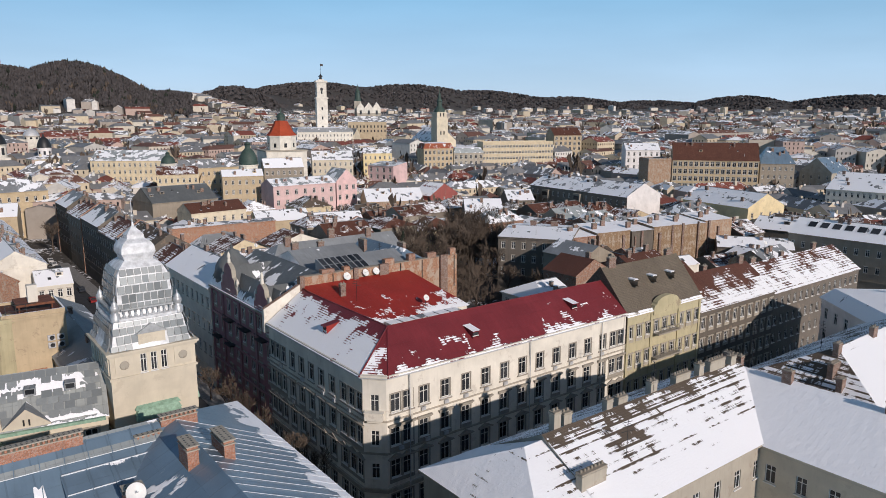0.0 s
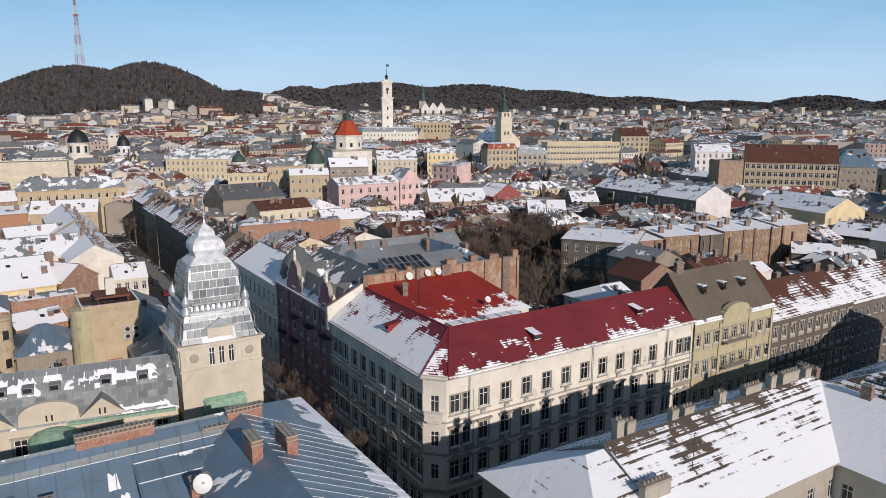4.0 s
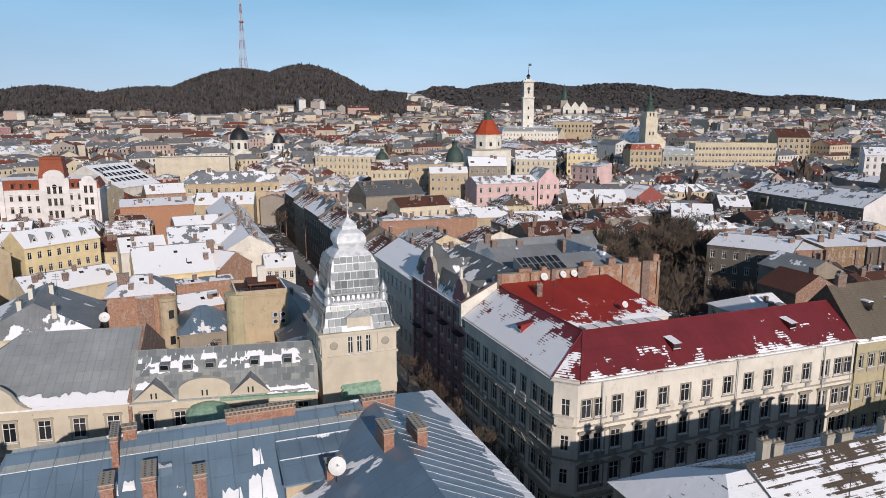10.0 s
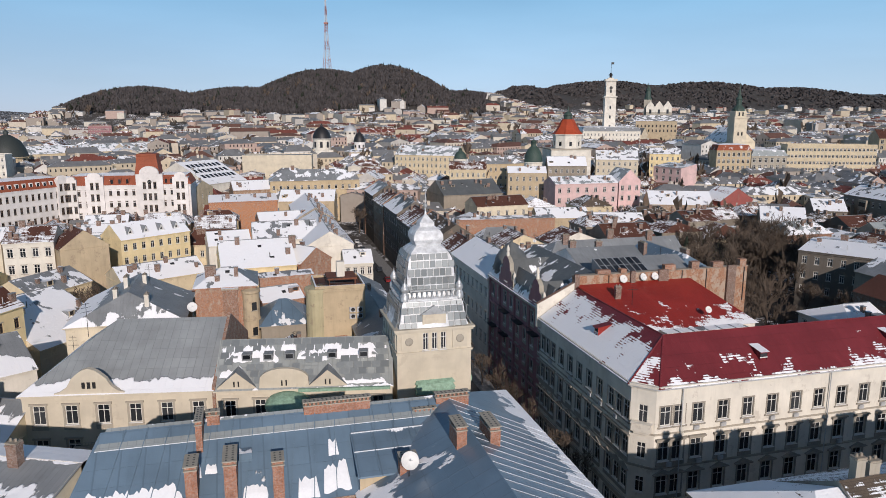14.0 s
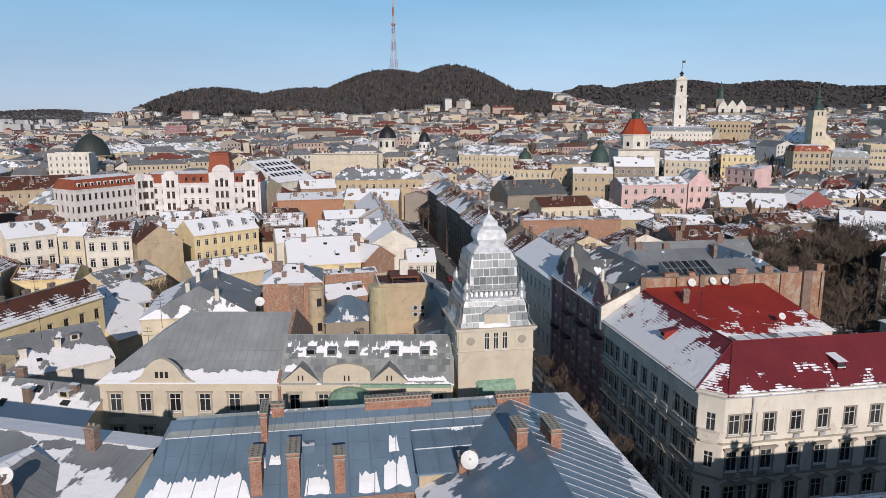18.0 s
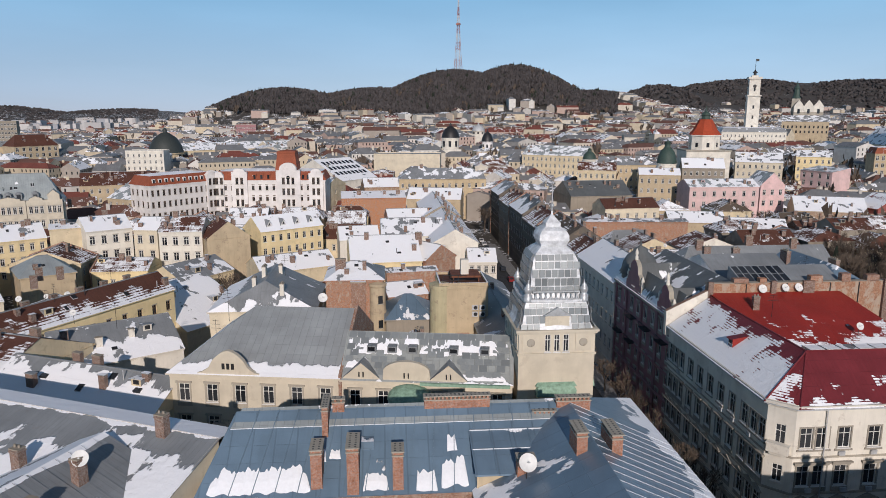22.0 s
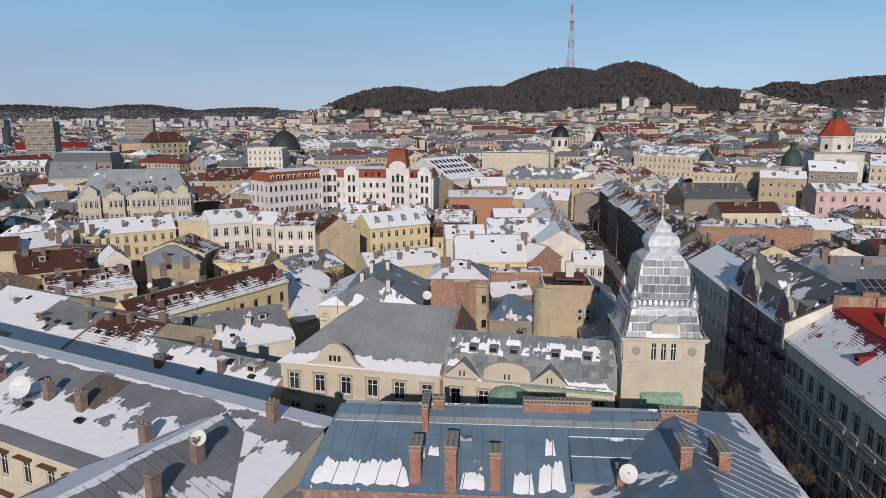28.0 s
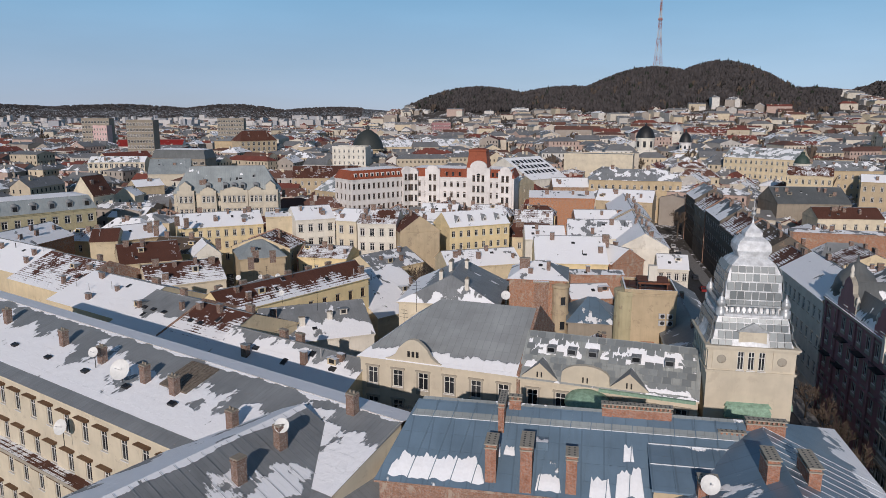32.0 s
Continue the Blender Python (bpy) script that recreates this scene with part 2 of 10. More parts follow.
    h = t.math("ADD", h, t.math("MULTIPLY", fine, 0.2))
    lump = t.noise(t.mapped(obj, (1, 1, 1)), 0.9, 5, 0.6)
    h = t.math("ADD", h, t.math("MULTIPLY", t.math("MULTIPLY", lump, mask), 1.3))
    t.bump(h, 0.7, 0.09)
    return t.mat


def plain(name, rgb, rough=0.6, metal=0.0, vary=0.25, scale=2.0):
    t = Tree(name)
    nz = t.noise(t.coords(), scale, 4)
    t.base(t.mix(t.span(nz, 0.3, 0.75), shade(rgb, 1 - vary), shade(rgb, 1 + vary * 0.4)))
    t.rough(rough)
    t.bsdf.inputs["Metallic"].default_value = metal
    t.bump(nz, 0.15, 0.01)
    return t.mat


def islands(name, colors, rough=0.85, vary=0.3):
    """One colour an island, for far houses joined in one mesh."""
    t = Tree(name)
    r = t.n("NewGeometry").outputs["Random Per Island"]
    k = len(colors)
    col = t.ramp(r, [(i / k, c) for i, c in enumerate(colors)], hard=True)
    nz = t.noise(t.coords(), 0.3, 4)
    t.base(t.mix(t.span(nz, 0.4, 0.75, 0, vary), col, (0.16, 0.13, 0.11)))
    t.rough(rough)
    return t.mat


def ground_cover():
    t = Tree("trodden_snow_and_earth")
    co = t.coords()
    a = t.noise(co, 0.05, 5)
    b = t.noise(co, 0.6, 5)
    f = t.noise(co, 5.0, 3)
    geo = t.n("NewGeometry").outputs["Position"]
    up = t.n("SeparateXYZ")
    t.to(geo, up.inputs[0])
    wood = t.span(up.outputs[2], 40.0, 56.0, 0, 0.75)
    earth = t.mix(t.span(b, 0.35, 0.7), (0.036, 0.033, 0.031), (0.095, 0.082, 0.07))
    m = t.span(t.math("SUBTRACT", t.math("ADD", t.math("MULTIPLY", a, 0.5), t.math("MULTIPLY", b, 0.5)), t.math("MULTIPLY", wood, 0.1)), 0.53, 0.6, 0, 1, True)
    t.base(t.mix(m, earth, SNOW))
    t.rough(0.9)
    t.bump(t.math("ADD", f, m), 0.5, 0.08)
    return t.mat


M_CREAM = plaster("cream_plaster", (0.74, 0.65, 0.49), 0.22)
M_PALE = plaster("pale_plaster", (0.81, 0.765, 0.67), 0.2)
M_WHITE = plaster("white_plaster", (0.85, 0.81, 0.785), 0.12)
M_THEATRE = plaster("sandy_plaster", (0.66, 0.59, 0.465), 0.14)
M_OCHRE = plaster("ochre_plaster", (0.56, 0.44, 0.28), 0.4)
M_YELLOW = plaster("yellow_plaster", (0.86, 0.70, 0.40), 0.15)
M_BUTTER = plaster("faded_yellow_plaster", (0.72, 0.60, 0.40), 0.28)
M_GREY = plaster("grey_plaster", (0.32, 0.275, 0.215), 0.5)
# soot, plus the shade on unlit fronts worked into the colour
M_DIM = plaster("soot_and_shade_plaster", (0.125, 0.105, 0.085), 0.6)
M_PINK = plaster("pink_plaster", (0.76, 0.52, 0.50), 0.2)
M_ROSE = plaster("rose_plaster", (0.38, 0.175, 0.19), 0.5)
M_OLIVE = plaster("olive_plaster", (0.52, 0.46, 0.28), 0.5)
M_STONE = plaster("ornament_plaster", (0.42, 0.38, 0.31), 0.4)
# cement grey lowered to carry the shade of fronts turned from the sun
M_CEMENT = plaster("shade_darkened_render", (0.18, 0.15, 0.115), 0.3)
M_SOOT = plaster("sooty_ornament", (0.34, 0.31, 0.26), 0.4)
M_BRICK = brickwork("old_brick", (0.34, 0.15, 0.08), loss=0.15)
M_BRICK2 = brickwork("orange_brick", (0.47, 0.20, 0.095), loss=0.2)
M_TANBRICK = brickwork("tan_brick", (0.40, 0.225, 0.125), (0.40, 0.33, 0.26), 0.35)
M_WORNBRICK = brickwork("worn_red_brick", (0.37, 0.155, 0.085), (0.46, 0.34, 0.23), 0.35)
M_SOOTBRICK = brickwork("sooty_tan_brick", (0.27, 0.16, 0.09), (0.36, 0.27, 0.17), 0.3)
M_REDBRICK = brickwork("red_chimney_brick", (0.42, 0.15, 0.07), loss=-0.5)
M_ORANGE = brickwork("bright_orange_brick", (0.58, 0.22, 0.075), loss=0.1)
M_RED = plaster("red_plaster", (0.34, 0.06, 0.05), 0.3)
M_CHIM = brickwork("chimney_brick", (0.21, 0.105, 0.068), loss=-0.5)
R_GREY = roofing("grey_sheet_roof", (0.25, 0.265, 0.275))
R_BLUE = roofing("blue_grey_sheet_roof", (0.145, 0.215, 0.285), pitch=2.15, worn=0.22, gloss=0.3, rust=(0.09, 0.12, 0.15), spec=0.7)
R_PALE = roofing("pale_zinc_roof", (0.33, 0.365, 0.37), pitch=0.8, worn=0.25)
R_SHINGLE = roofing("patched_zinc_shingles", (0.34, 0.36, 0.35), pitch=1.0, worn=0.5, gloss=0.4, rust=(0.2, 0.2, 0.18))
R_HALL = roofing("smooth_grey_sheet_roof", (0.31, 0.33, 0.335), pitch=1.1, worn=0.12, gloss=0.45, rust=(0.24, 0.25, 0.25))
R_LEAD = roofing("dark_lead_roof", (0.13, 0.14, 0.142), pitch=0.7, worn=0.3)
R_SLATE = roofing("dark_slate_roof", (0.17, 0.14, 0.105), "tile", gloss=0.8, worn=0.5)
R_RED = roofing("red_sheet_roof", (0.185, 0.027, 0.033), pitch=0.55, worn=0.35, gloss=0.5, rust=(0.12, 0.015, 0.012), flow=(0.9, 0.5), fleck=0.3, rows=0.06)
R_BRIGHT = roofing("bright_red_sheet_roof", (0.29, 0.028, 0.020), pitch=0.55, worn=0.3, gloss=0.45, rust=(0.25, 0.02, 0.012), flow=(1.1, 0.5), fleck=0.35, rows=0.05)
R_BROWN = roofing("brown_tile_roof", (0.13, 0.052, 0.034), "tile", gloss=0.75, flow=(1.4, 0.5), fleck=0.35, rows=0.085, dashes=(1.5, 0.7))
R_FLAME = roofing("flame_red_tile_roof", (0.46, 0.075, 0.028), "tile", gloss=0.75)
R_TERRA = roofing("terracotta_roof", (0.36, 0.10, 0.05), "tile", gloss=0.7)
R_OLD = roofing("weathered_tile_roof", (0.13, 0.10, 0.075), "tile", gloss=0.8, flow=(1.1, 0.5), fleck=0.4, rows=0.12, dashes=(2.1, 0.95))
def zinc_shingle(name, low, high):
    """Soldered zinc sheets, each a little different."""
    t = Tree(name)
    r = t.n("ObjectInfo").outputs["Random"]
    nz = t.noise(t.coords(), 1.4, 4)
    col = t.mix(r, low, high)
    t.base(t.mix(t.span(nz, 0.35, 0.7, 0, 0.5), col, shade(low, 0.9)))
    t.rough(t.span(r, 0, 1, 0.3, 0.5))
    t.bsdf.inputs["Metallic"].default_value = 0.35
    return t.mat


M_SNOW = plain("snow", SNOW, 0.85, 0, 0.06, 3.0)
M_FRAME = plain("white_window_frame", (0.72, 0.71, 0.68), 0.5, 0, 0.15)
M_FRAME_D = plain("brown_window_frame", (0.14, 0.09, 0.06), 0.55, 0, 0.3)
M_ZINC = plain("bright_zinc", (0.50, 0.52, 0.53), 0.42, 0.35, 0.35, 1.3)
M_DOME = plain("dull_zinc", (0.74, 0.76, 0.78), 0.5, 0.1, 0.35, 1.3)
M_SEAM = plain("frosted_seam", (0.70, 0.74, 0.78), 0.5, 0.1, 0.2)
M_SHINGLE = zinc_shingle("grey_zinc_shingle", (0.2, 0.22, 0.225), (0.32, 0.345, 0.35))
M_SLAB = zinc_shingle("pale_zinc_sheet", (0.26, 0.28, 0.28), (0.38, 0.405, 0.40))
M_RUST = plain("rusty_steel", (0.20, 0.07, 0.035), 0.8, 0.1, 0.5)
M_PATINA = plain("dark_patina", (0.045, 0.08, 0.065), 0.65, 0.0, 0.4)
M_OLDLEAD = plain("dark_lead", (0.04, 0.048, 0.045), 0.6, 0.0, 0.4)
M_COPPER = plain("green_copper", (0.27, 0.43, 0.32), 0.7, 0.0, 0.4)
M_DARK = plain("dark_iron", (0.03, 0.03, 0.032), 0.5, 0.3)
M_LIGHTMETAL = plain("pale_metal", (0.55, 0.56, 0.57), 0.45, 0.2)
M_BOARDS = plain("grey_weathered_boards", (0.20, 0.165, 0.13), 0.85, 0, 0.5, 3.0)
M_TIMBER = plain("brown_boards", (0.17, 0.095, 0.05), 0.8, 0, 0.4, 1.5)
M_ASPHALT = plain("wet_asphalt", (0.045, 0.045, 0.048), 0.75, 0, 0.5, 0.8)
M_PAVE = plain("stone_pavement", (0.26, 0.255, 0.25), 0.85, 0, 0.4, 1.5)
M_GROUND = ground_cover()
M_BARK = plain("winter_bark", (0.11, 0.082, 0.062), 0.95, 0, 0.4, 3.0)
# hill woods greyer than near twigs: distance haze put into the colour
M_WOOD = plain("haze_greyed_twigs", (0.088, 0.079, 0.08), 0.95, 0, 0.5, 0.05)
M_TWIG = plain("winter_twigs", (0.12, 0.09, 0.068), 0.95, 0, 0.4, 0.5)
M_FIR = plain("fir_needles", (0.02, 0.03, 0.018), 0.9, 0, 0.5, 1.0)


def window_glass():
    t = Tree("window_glass")
    rnd = t.n("ObjectInfo").outputs["Random"]
    t.base(t.mix(rnd, (0.010, 0.012, 0.015), (0.05, 0.054, 0.06)))
    t.rough(0.08)
    t.bsdf.inputs["Specular IOR Level"].default_value = 0.4
    return t.mat


M_GLASS = window_glass()

# ---- building kit ----


class Geo:
    """Gathers faces for one mesh. Points shared within an island are welded."""

    def __init__(self):
        self.v, self.f, self.m, self.s, self.uv, self.key = [], [], [], [], [], {}

    def island(self):
        self.key = {}

    def poly(self, pts, mat=0, snow=0.0):
        idx = []
        for p in pts:
            k = (round(p[0], 3), round(p[1], 3), round(p[2], 3))
            if k not in self.key:
                self.key[k] = len(self.v)
                self.v.append(k)
            idx.append(self.key[k])
        if len(set(idx)) < 3:
            return
        self.f.append(idx)
        self.m.append(mat)
        self.s.append([snow] * len(idx) if isinstance(snow, (int, float)) else list(snow))

    def box(self, x0, x1, y0, y1, z0, z1, mat=0, top=None, snow=0.0):
        a, b, c, d = (x0, y0), (x1, y0), (x1, y1), (x0, y1)
        for p, q in ((a, b), (b, c), (c, d), (d, a)):
            self.poly([(*p, z0), (*q, z0), (*q, z1), (*p, z1)], mat)
        self.poly([(*a, z1), (*b, z1), (*c, z1), (*d, z1)], mat if top is None else top, snow)
        self.poly([(*d, z0), (*c, z0), (*b, z0), (*a, z0)], mat)

    def lathe(self, profile, sides=16, cx=0, cy=0, mat=0, turn=0.0, square=0.0):
        """profile: (radius, z) from low to high; square bends the ring towards a square."""
        rings = []
        for r, z in profile:
            ring = []
            for i in range(sides):
                a = turn + 2 * math.pi * i / sides
                c, s = math.cos(a), math.sin(a)
                k = 1 + square * (1 / max(abs(c), abs(s)) - 1)
                ring.append((cx + r * k * c, cy + r * k * s, z))
            rings.append(ring)
        for lo, hi in zip(rings, rings[1:]):
            for i in range(sides):
                j = (i + 1) % sides
                self.poly([lo[i], lo[j], hi[j], hi[i]], mat)
        self.poly(rings[-1], mat)

    def tube(self, a, b, r0, r1, sides=5, mat=0):
        a, b = Vector(a), Vector(b)
        d = b - a
        if d.length < 1e-4:
            return
        u = d.orthogonal().normalized()
        w = d.normalized().cross(u)
        ra = [a + (u * math.cos(2 * math.pi * i / sides) + w * math.sin(2 * math.pi * i / sides)) * r0 for i in range(sides)]
        rb = [b + (u * math.cos(2 * math.pi * i / sides) + w * math.sin(2 * math.pi * i / sides)) * r1 for i in range(sides)]
        for i in range(sides):
            j = (i + 1) % sides
            self.poly([ra[i], ra[j], rb[j], rb[i]], mat)
        self.poly(rb, mat)

    def mesh(self, name, mats, smooth=False):
        me = bpy.data.meshes.new(name)
        me.from_pydata(self.v, [], self.f)
        for m in mats:
            me.materials.append(m)
        me.polygons.foreach_set("material_index", self.m)
        if smooth:
            me.polygons.foreach_set("use_smooth", [True] * len(self.f))
        at = me.attributes.new("snow", "FLOAT", "CORNER")
        at.data.foreach_set("value", [x for s in self.s for x in s])
        uv = me.uv_layers.new(name="metres")
        flat = []
        V = np.array(self.v, dtype=float)
        for face in self.f:
            p = V[face]
            n = np.cross(p[1] - p[0], p[2] - p[0])
            u = np.array((-n[1], n[0], 0.0))
            L = np.linalg.norm(u)
            u = u / L if L > 1e-6 else np.array((1.0, 0, 0))
            w = np.cross(n, u)
            w /= max(np.linalg.norm(w), 1e-9)
            if w[2] < 0:
                w = -w
            flat.extend(np.stack((p @ u, p @ w), 1).ravel())
        uv.data.foreach_set("uv", flat)
        me.validate()
        me.update()
        return me


def part(name, geo, mats, parent=None, label="", at=None, smooth=False):
    """Links a Geo (or a ready mesh) as one mesh object under a thing or a part."""
    if isinstance(geo, Geo):
        geo = geo.mesh(name, mats if isinstance(mats, (list, tuple)) else [mats], smooth)
    ob = new(name, geo)
    ob.parent = parent
    if parent is None:
        at = Matrix.Scale(PLAN, 4) @ (at or Matrix())
    if at is not None:
        ob.matrix_basis = at
    if label:
        ob["label"] = label
    return ob


def thing(name, m, label, category, group="", kind=""):
    ob = new(name)
    ob.matrix_basis = Matrix.Scale(PLAN, 4) @ m
    return tagged(ob, label, category, group, kind)


def smoothstep(a, b, x):
    t = min(1.0, max(0.0, (x - a) / (b - a)))
    return t * t * (3 - 2 * t)


HILLS = (  # heading, distance, height, half width across, half width along
    (28.9, 1640, 113, 178, 250), (33.5, 1720, 108, 210, 260), (40.0, 1700, 66, 260, 240), (47.5, 1660, 78, 200, 230),
    (23.0, 1700, 60, 190, 260), (52.0, 1600, 42, 130, 200), (18.0, 2400, 104, 170, 300), (12.0, 2900, 138, 470, 420), (5.0, 2950, 132, 500, 420),
    (-1.0, 2950, 108, 430, 420), (-7.5, 3100, 84, 420, 420), (-14.0, 3500, 74, 480, 500), (-20.5, 3300, 90, 300, 420), (-28.0, 3300, 88, 420, 460),
    (-40.0, 3400, 84, 700, 520), (84.0, 4600, 78, 900, 500), (74.0, 4600, 72, 700, 500), (66.0, 4600, 76, 420, 500), (58.0, 4600, 62, 500, 500))
DATUM = 4.7    # level of the first floors over the street


def land(x, y):
    """Height of the ground."""
    r = math.hypot(x, y)
    b = math.degrees(math.atan2(-x, y))
    rise = 16 * smoothstep(300, 800, r) + 16 * smoothstep(800, 1500, r)
    rise *= 1 - smoothstep(38, 58, b)
    if y < 0:
        rise *= 0.3
    top = 0.0
    for hb, hd, hh, wa, wl in HILLS:
        d = math.radians((b - hb + 180) % 360 - 180) * hd
        k = (d / wa) ** 2 + ((r - hd) / wl) ** 2
        if k < 12:
            top = max(top, hh * math.exp(-k))
    rough = 3.0 * noise.noise((x * 0.006, y * 0.006, 0.3)) * smoothstep(500, 1500, r)
    return rise + top + rough - DATUM


WINDOW_MESH = {}


def window_meshes(w, h, sash, style):
    """Sash window in a reveal: casing with mullion and transom, and the panes."""
    key = (round(w, 2), round(h, 2), sash.name, style)
    if key not in WINDOW_MESH:
        g, p = Geo(), Geo()
        t = 0.13 if style == "far" else 0.09
        y0, y1 = 0.12, 0.2
        g.box(-w / 2, -w / 2 + t, y0, y1, 0, h)
        g.box(w / 2 - t, w / 2, y0, y1, 0, h)
        g.box(-w / 2 + t, w / 2 - t, y0, y1, h - t, h)
        g.box(-w / 2 + t, w / 2 - t, y0, y1, 0, t)
        if style != "far":
            g.box(-t / 2, t / 2, y0 + 0.01, y1, t, h - t)
            g.box(-w / 2 + t, w / 2 - t, y0 + 0.02, y1, h * 0.68, h * 0.68 + t)
            g.box(-w / 2 - 0.12, w / 2 + 0.12, -0.16, 0.02, -0.12, -0.002)
        p.poly([(-w / 2, y1 - 0.03, 0), (w / 2, y1 - 0.03, 0), (w / 2, y1 - 0.03, h), (-w / 2, y1 - 0.03, h)], 1 if style == "far" else 0)
        if style == "far":
            g.box(-0.06, 0.06, y0 + 0.01, y1, t, h - t)
            g.box(-w / 2 + t, w / 2 - t, y0 + 0.02, y1, h * 0.66, h * 0.66 + 0.1)
            g.box(-w / 2 - 0.2, w / 2 + 0.2, -0.12, 0.02, -0.16, -0.002, 2)
            g.box(-w / 2 - 0.12, w / 2 + 0.12, -0.12, 0.0, h + 0.03, h + 0.24, 2)
            g.island()
            g.poly([(-w / 2, y1 - 0.03, 0), (w / 2, y1 - 0.03, 0), (w / 2, y1 - 0.03, h), (-w / 2, y1 - 0.03, h)], 1)
            WINDOW_MESH[key] = (g.mesh("window", [sash, M_GLASS, M_STONE]), None, None)
        else:
            s = None
            if style == "cased":
                s = Geo()
                s.box(-w / 2 - 0.2, -w / 2, -0.07, 0.0, 0, h + 0.2)
                s.box(w / 2, w / 2 + 0.2, -0.07, 0.0, 0, h + 0.2)
                s.box(-w / 2, w / 2, -0.07, 0.0, h, h + 0.2)
                s.box(-w / 2 - 0.35, w / 2 + 0.35, -0.2, 0.0, -0.34, -0.125)
                s = s.mesh("surround", [M_SOOT])
            if style == "awning":
                s = Geo()
                s.box(-w / 2 - 0.55, w / 2 + 0.55, -0.75, 0.0, h + 0.3, h + 0.42)
                s.box(-w / 2 - 0.5, w / 2 + 0.5, -0.5, 0.0, h + 0.1, h + 0.3)
                s = s.mesh("surround", [M_TIMBER])
            if style in ("lintel", "pediment", "hood"):
                s = Geo()
                s.box(-w / 2 - 0.28, -w / 2 - 0.04, -0.08, 0.0, -0.1, h + 0.1)
                s.box(w / 2 + 0.04, w / 2 + 0.28, -0.08, 0.0, -0.1, h + 0.1)
                s.box(-w / 2 - 0.4, w / 2 + 0.4, -0.22, 0.0, h + 0.14, h + 0.4)
                s.box(-w / 2 - 0.3, w / 2 + 0.3, -0.12, 0.0, -0.75, -0.14)
                if style == "hood":
                    s.box(-w / 2 - 0.55, w / 2 + 0.55, -0.42, 0.0, h + 0.4, h + 0.62)
                if style == "pediment":
                    a, b = -w / 2 - 0.5, w / 2 + 0.5
                    z = h + 0.42
                    for y in (-0.3, 0.0):
                        s.poly([(a, y, z), (b, y, z), (0, y, z + 0.6)])
                    s.poly([(a, -0.3, z), (0, -0.3, z + 0.6), (0, 0, z + 0.6), (a, 0, z)])
                    s.poly([(0, -0.3, z + 0.6), (b, -0.3, z), (b, 0, z), (0, 0, z + 0.6)])
                    s.poly([(a, 0, z), (b, 0, z), (b, -0.3, z), (a, -0.3, z)])
                    s.box(a - 0.15, b + 0.15, -0.4, 0.0, z - 0.16, z - 0.01)
                s = s.mesh("surround", [M_SOOT if style != "lintel" else M_STONE])
            WINDOW_MESH[key] = (g.mesh("window", [sash]), p.mesh("pane", [M_GLASS]), s)
    return WINDOW_MESH[key]




def side_pose(side, L, D):
    """From a facade's own axes (x along it, y inwards) to the house's."""
    return {"f": pose(0, 0, 0), "r": pose(L, 0, 0, 0, 0, 90), "b": pose(L, D, 0, 0, 0, 180), "l": pose(0, D, 0, 0, 0, -90)}[side]


def cut_wall(g, m, length, z0, z1, holes, mat=0, depth=0.22):
    """A facade sheet with real openings and their reveals. holes: (x centre, sill, width, height)."""
    xs = sorted({0.0, length, *(round(h[0] - h[2] / 2, 3) for h in holes), *(round(h[0] + h[2] / 2, 3) for h in holes)})
    zs = sorted({z0, z1, *(round(h[1], 3) for h in holes), *(round(h[1] + h[3], 3) for h in holes)})
    xs = [x for x in xs if -1e-6 <= x <= length + 1e-6]
    zs = [z for z in zs if z0 - 1e-6 <= z <= z1 + 1e-6]

    def P(x, y, z):
        return tuple(m @ Vector((x, y, z)))
    boxes = [(h[0] - h[2] / 2, h[0] + h[2] / 2, h[1], h[1] + h[3]) for h in holes]
    for a, b in zip(xs, xs[1:]):
        cx = (a + b) / 2
        col = [q for q in boxes if q[0] < cx < q[1]]
        run = None
        for c, d in zip(zs, zs[1:]):
            cz = (c + d) / 2
            if any(q[2] < cz < q[3] for q in col):
                continue
            g.poly([P(a, 0, c), P(b, 0, c), P(b, 0, d), P(a, 0, d)], mat)
    for a, b, c, d in boxes:
        y = depth
        g.poly([P(a, 0, c), P(a, y, c), P(a, y, d), P(a, 0, d)], mat)
        g.poly([P(b, y, c), P(b, 0, c), P(b, 0, d), P(b, y, d)], mat)
        g.poly([P(a, 0, d), P(a, y, d), P(b, y, d), P(b, 0, d)], mat)
        g.poly([P(a, y, c), P(a, 0, c), P(b, 0, c), P(b, y, c)], mat)


CHIMNEYS = {}


def chimney_mesh(w, d, h, pots, mat=None):
    key = (w, d, h, pots, mat)
    if key not in CHIMNEYS:
        g = Geo()
        g.box(-w / 2, w / 2, -d / 2, d / 2, -1.6, h)
        g.island()
        g.box(-w / 2 - 0.07, w / 2 + 0.07, -d / 2 - 0.07, d / 2 + 0.07, h - 0.28, h - 0.12)
        g.box(-w / 2 - 0.05, w / 2 + 0.05, -d / 2 - 0.05, d / 2 + 0.05, h, h + 0.12, 1)
        for i in range(pots):
            x = -w / 2 + (i + 0.5) * w / pots
            g.island()
            g.lathe([(0.13, h + 0.12), (0.11, h + 0.42)], 8, x, 0, 1)
        CHIMNEYS[key] = g.mesh("chimney", [mat or M_CHIM, M_GREY])
    return CHIMNEYS[key]




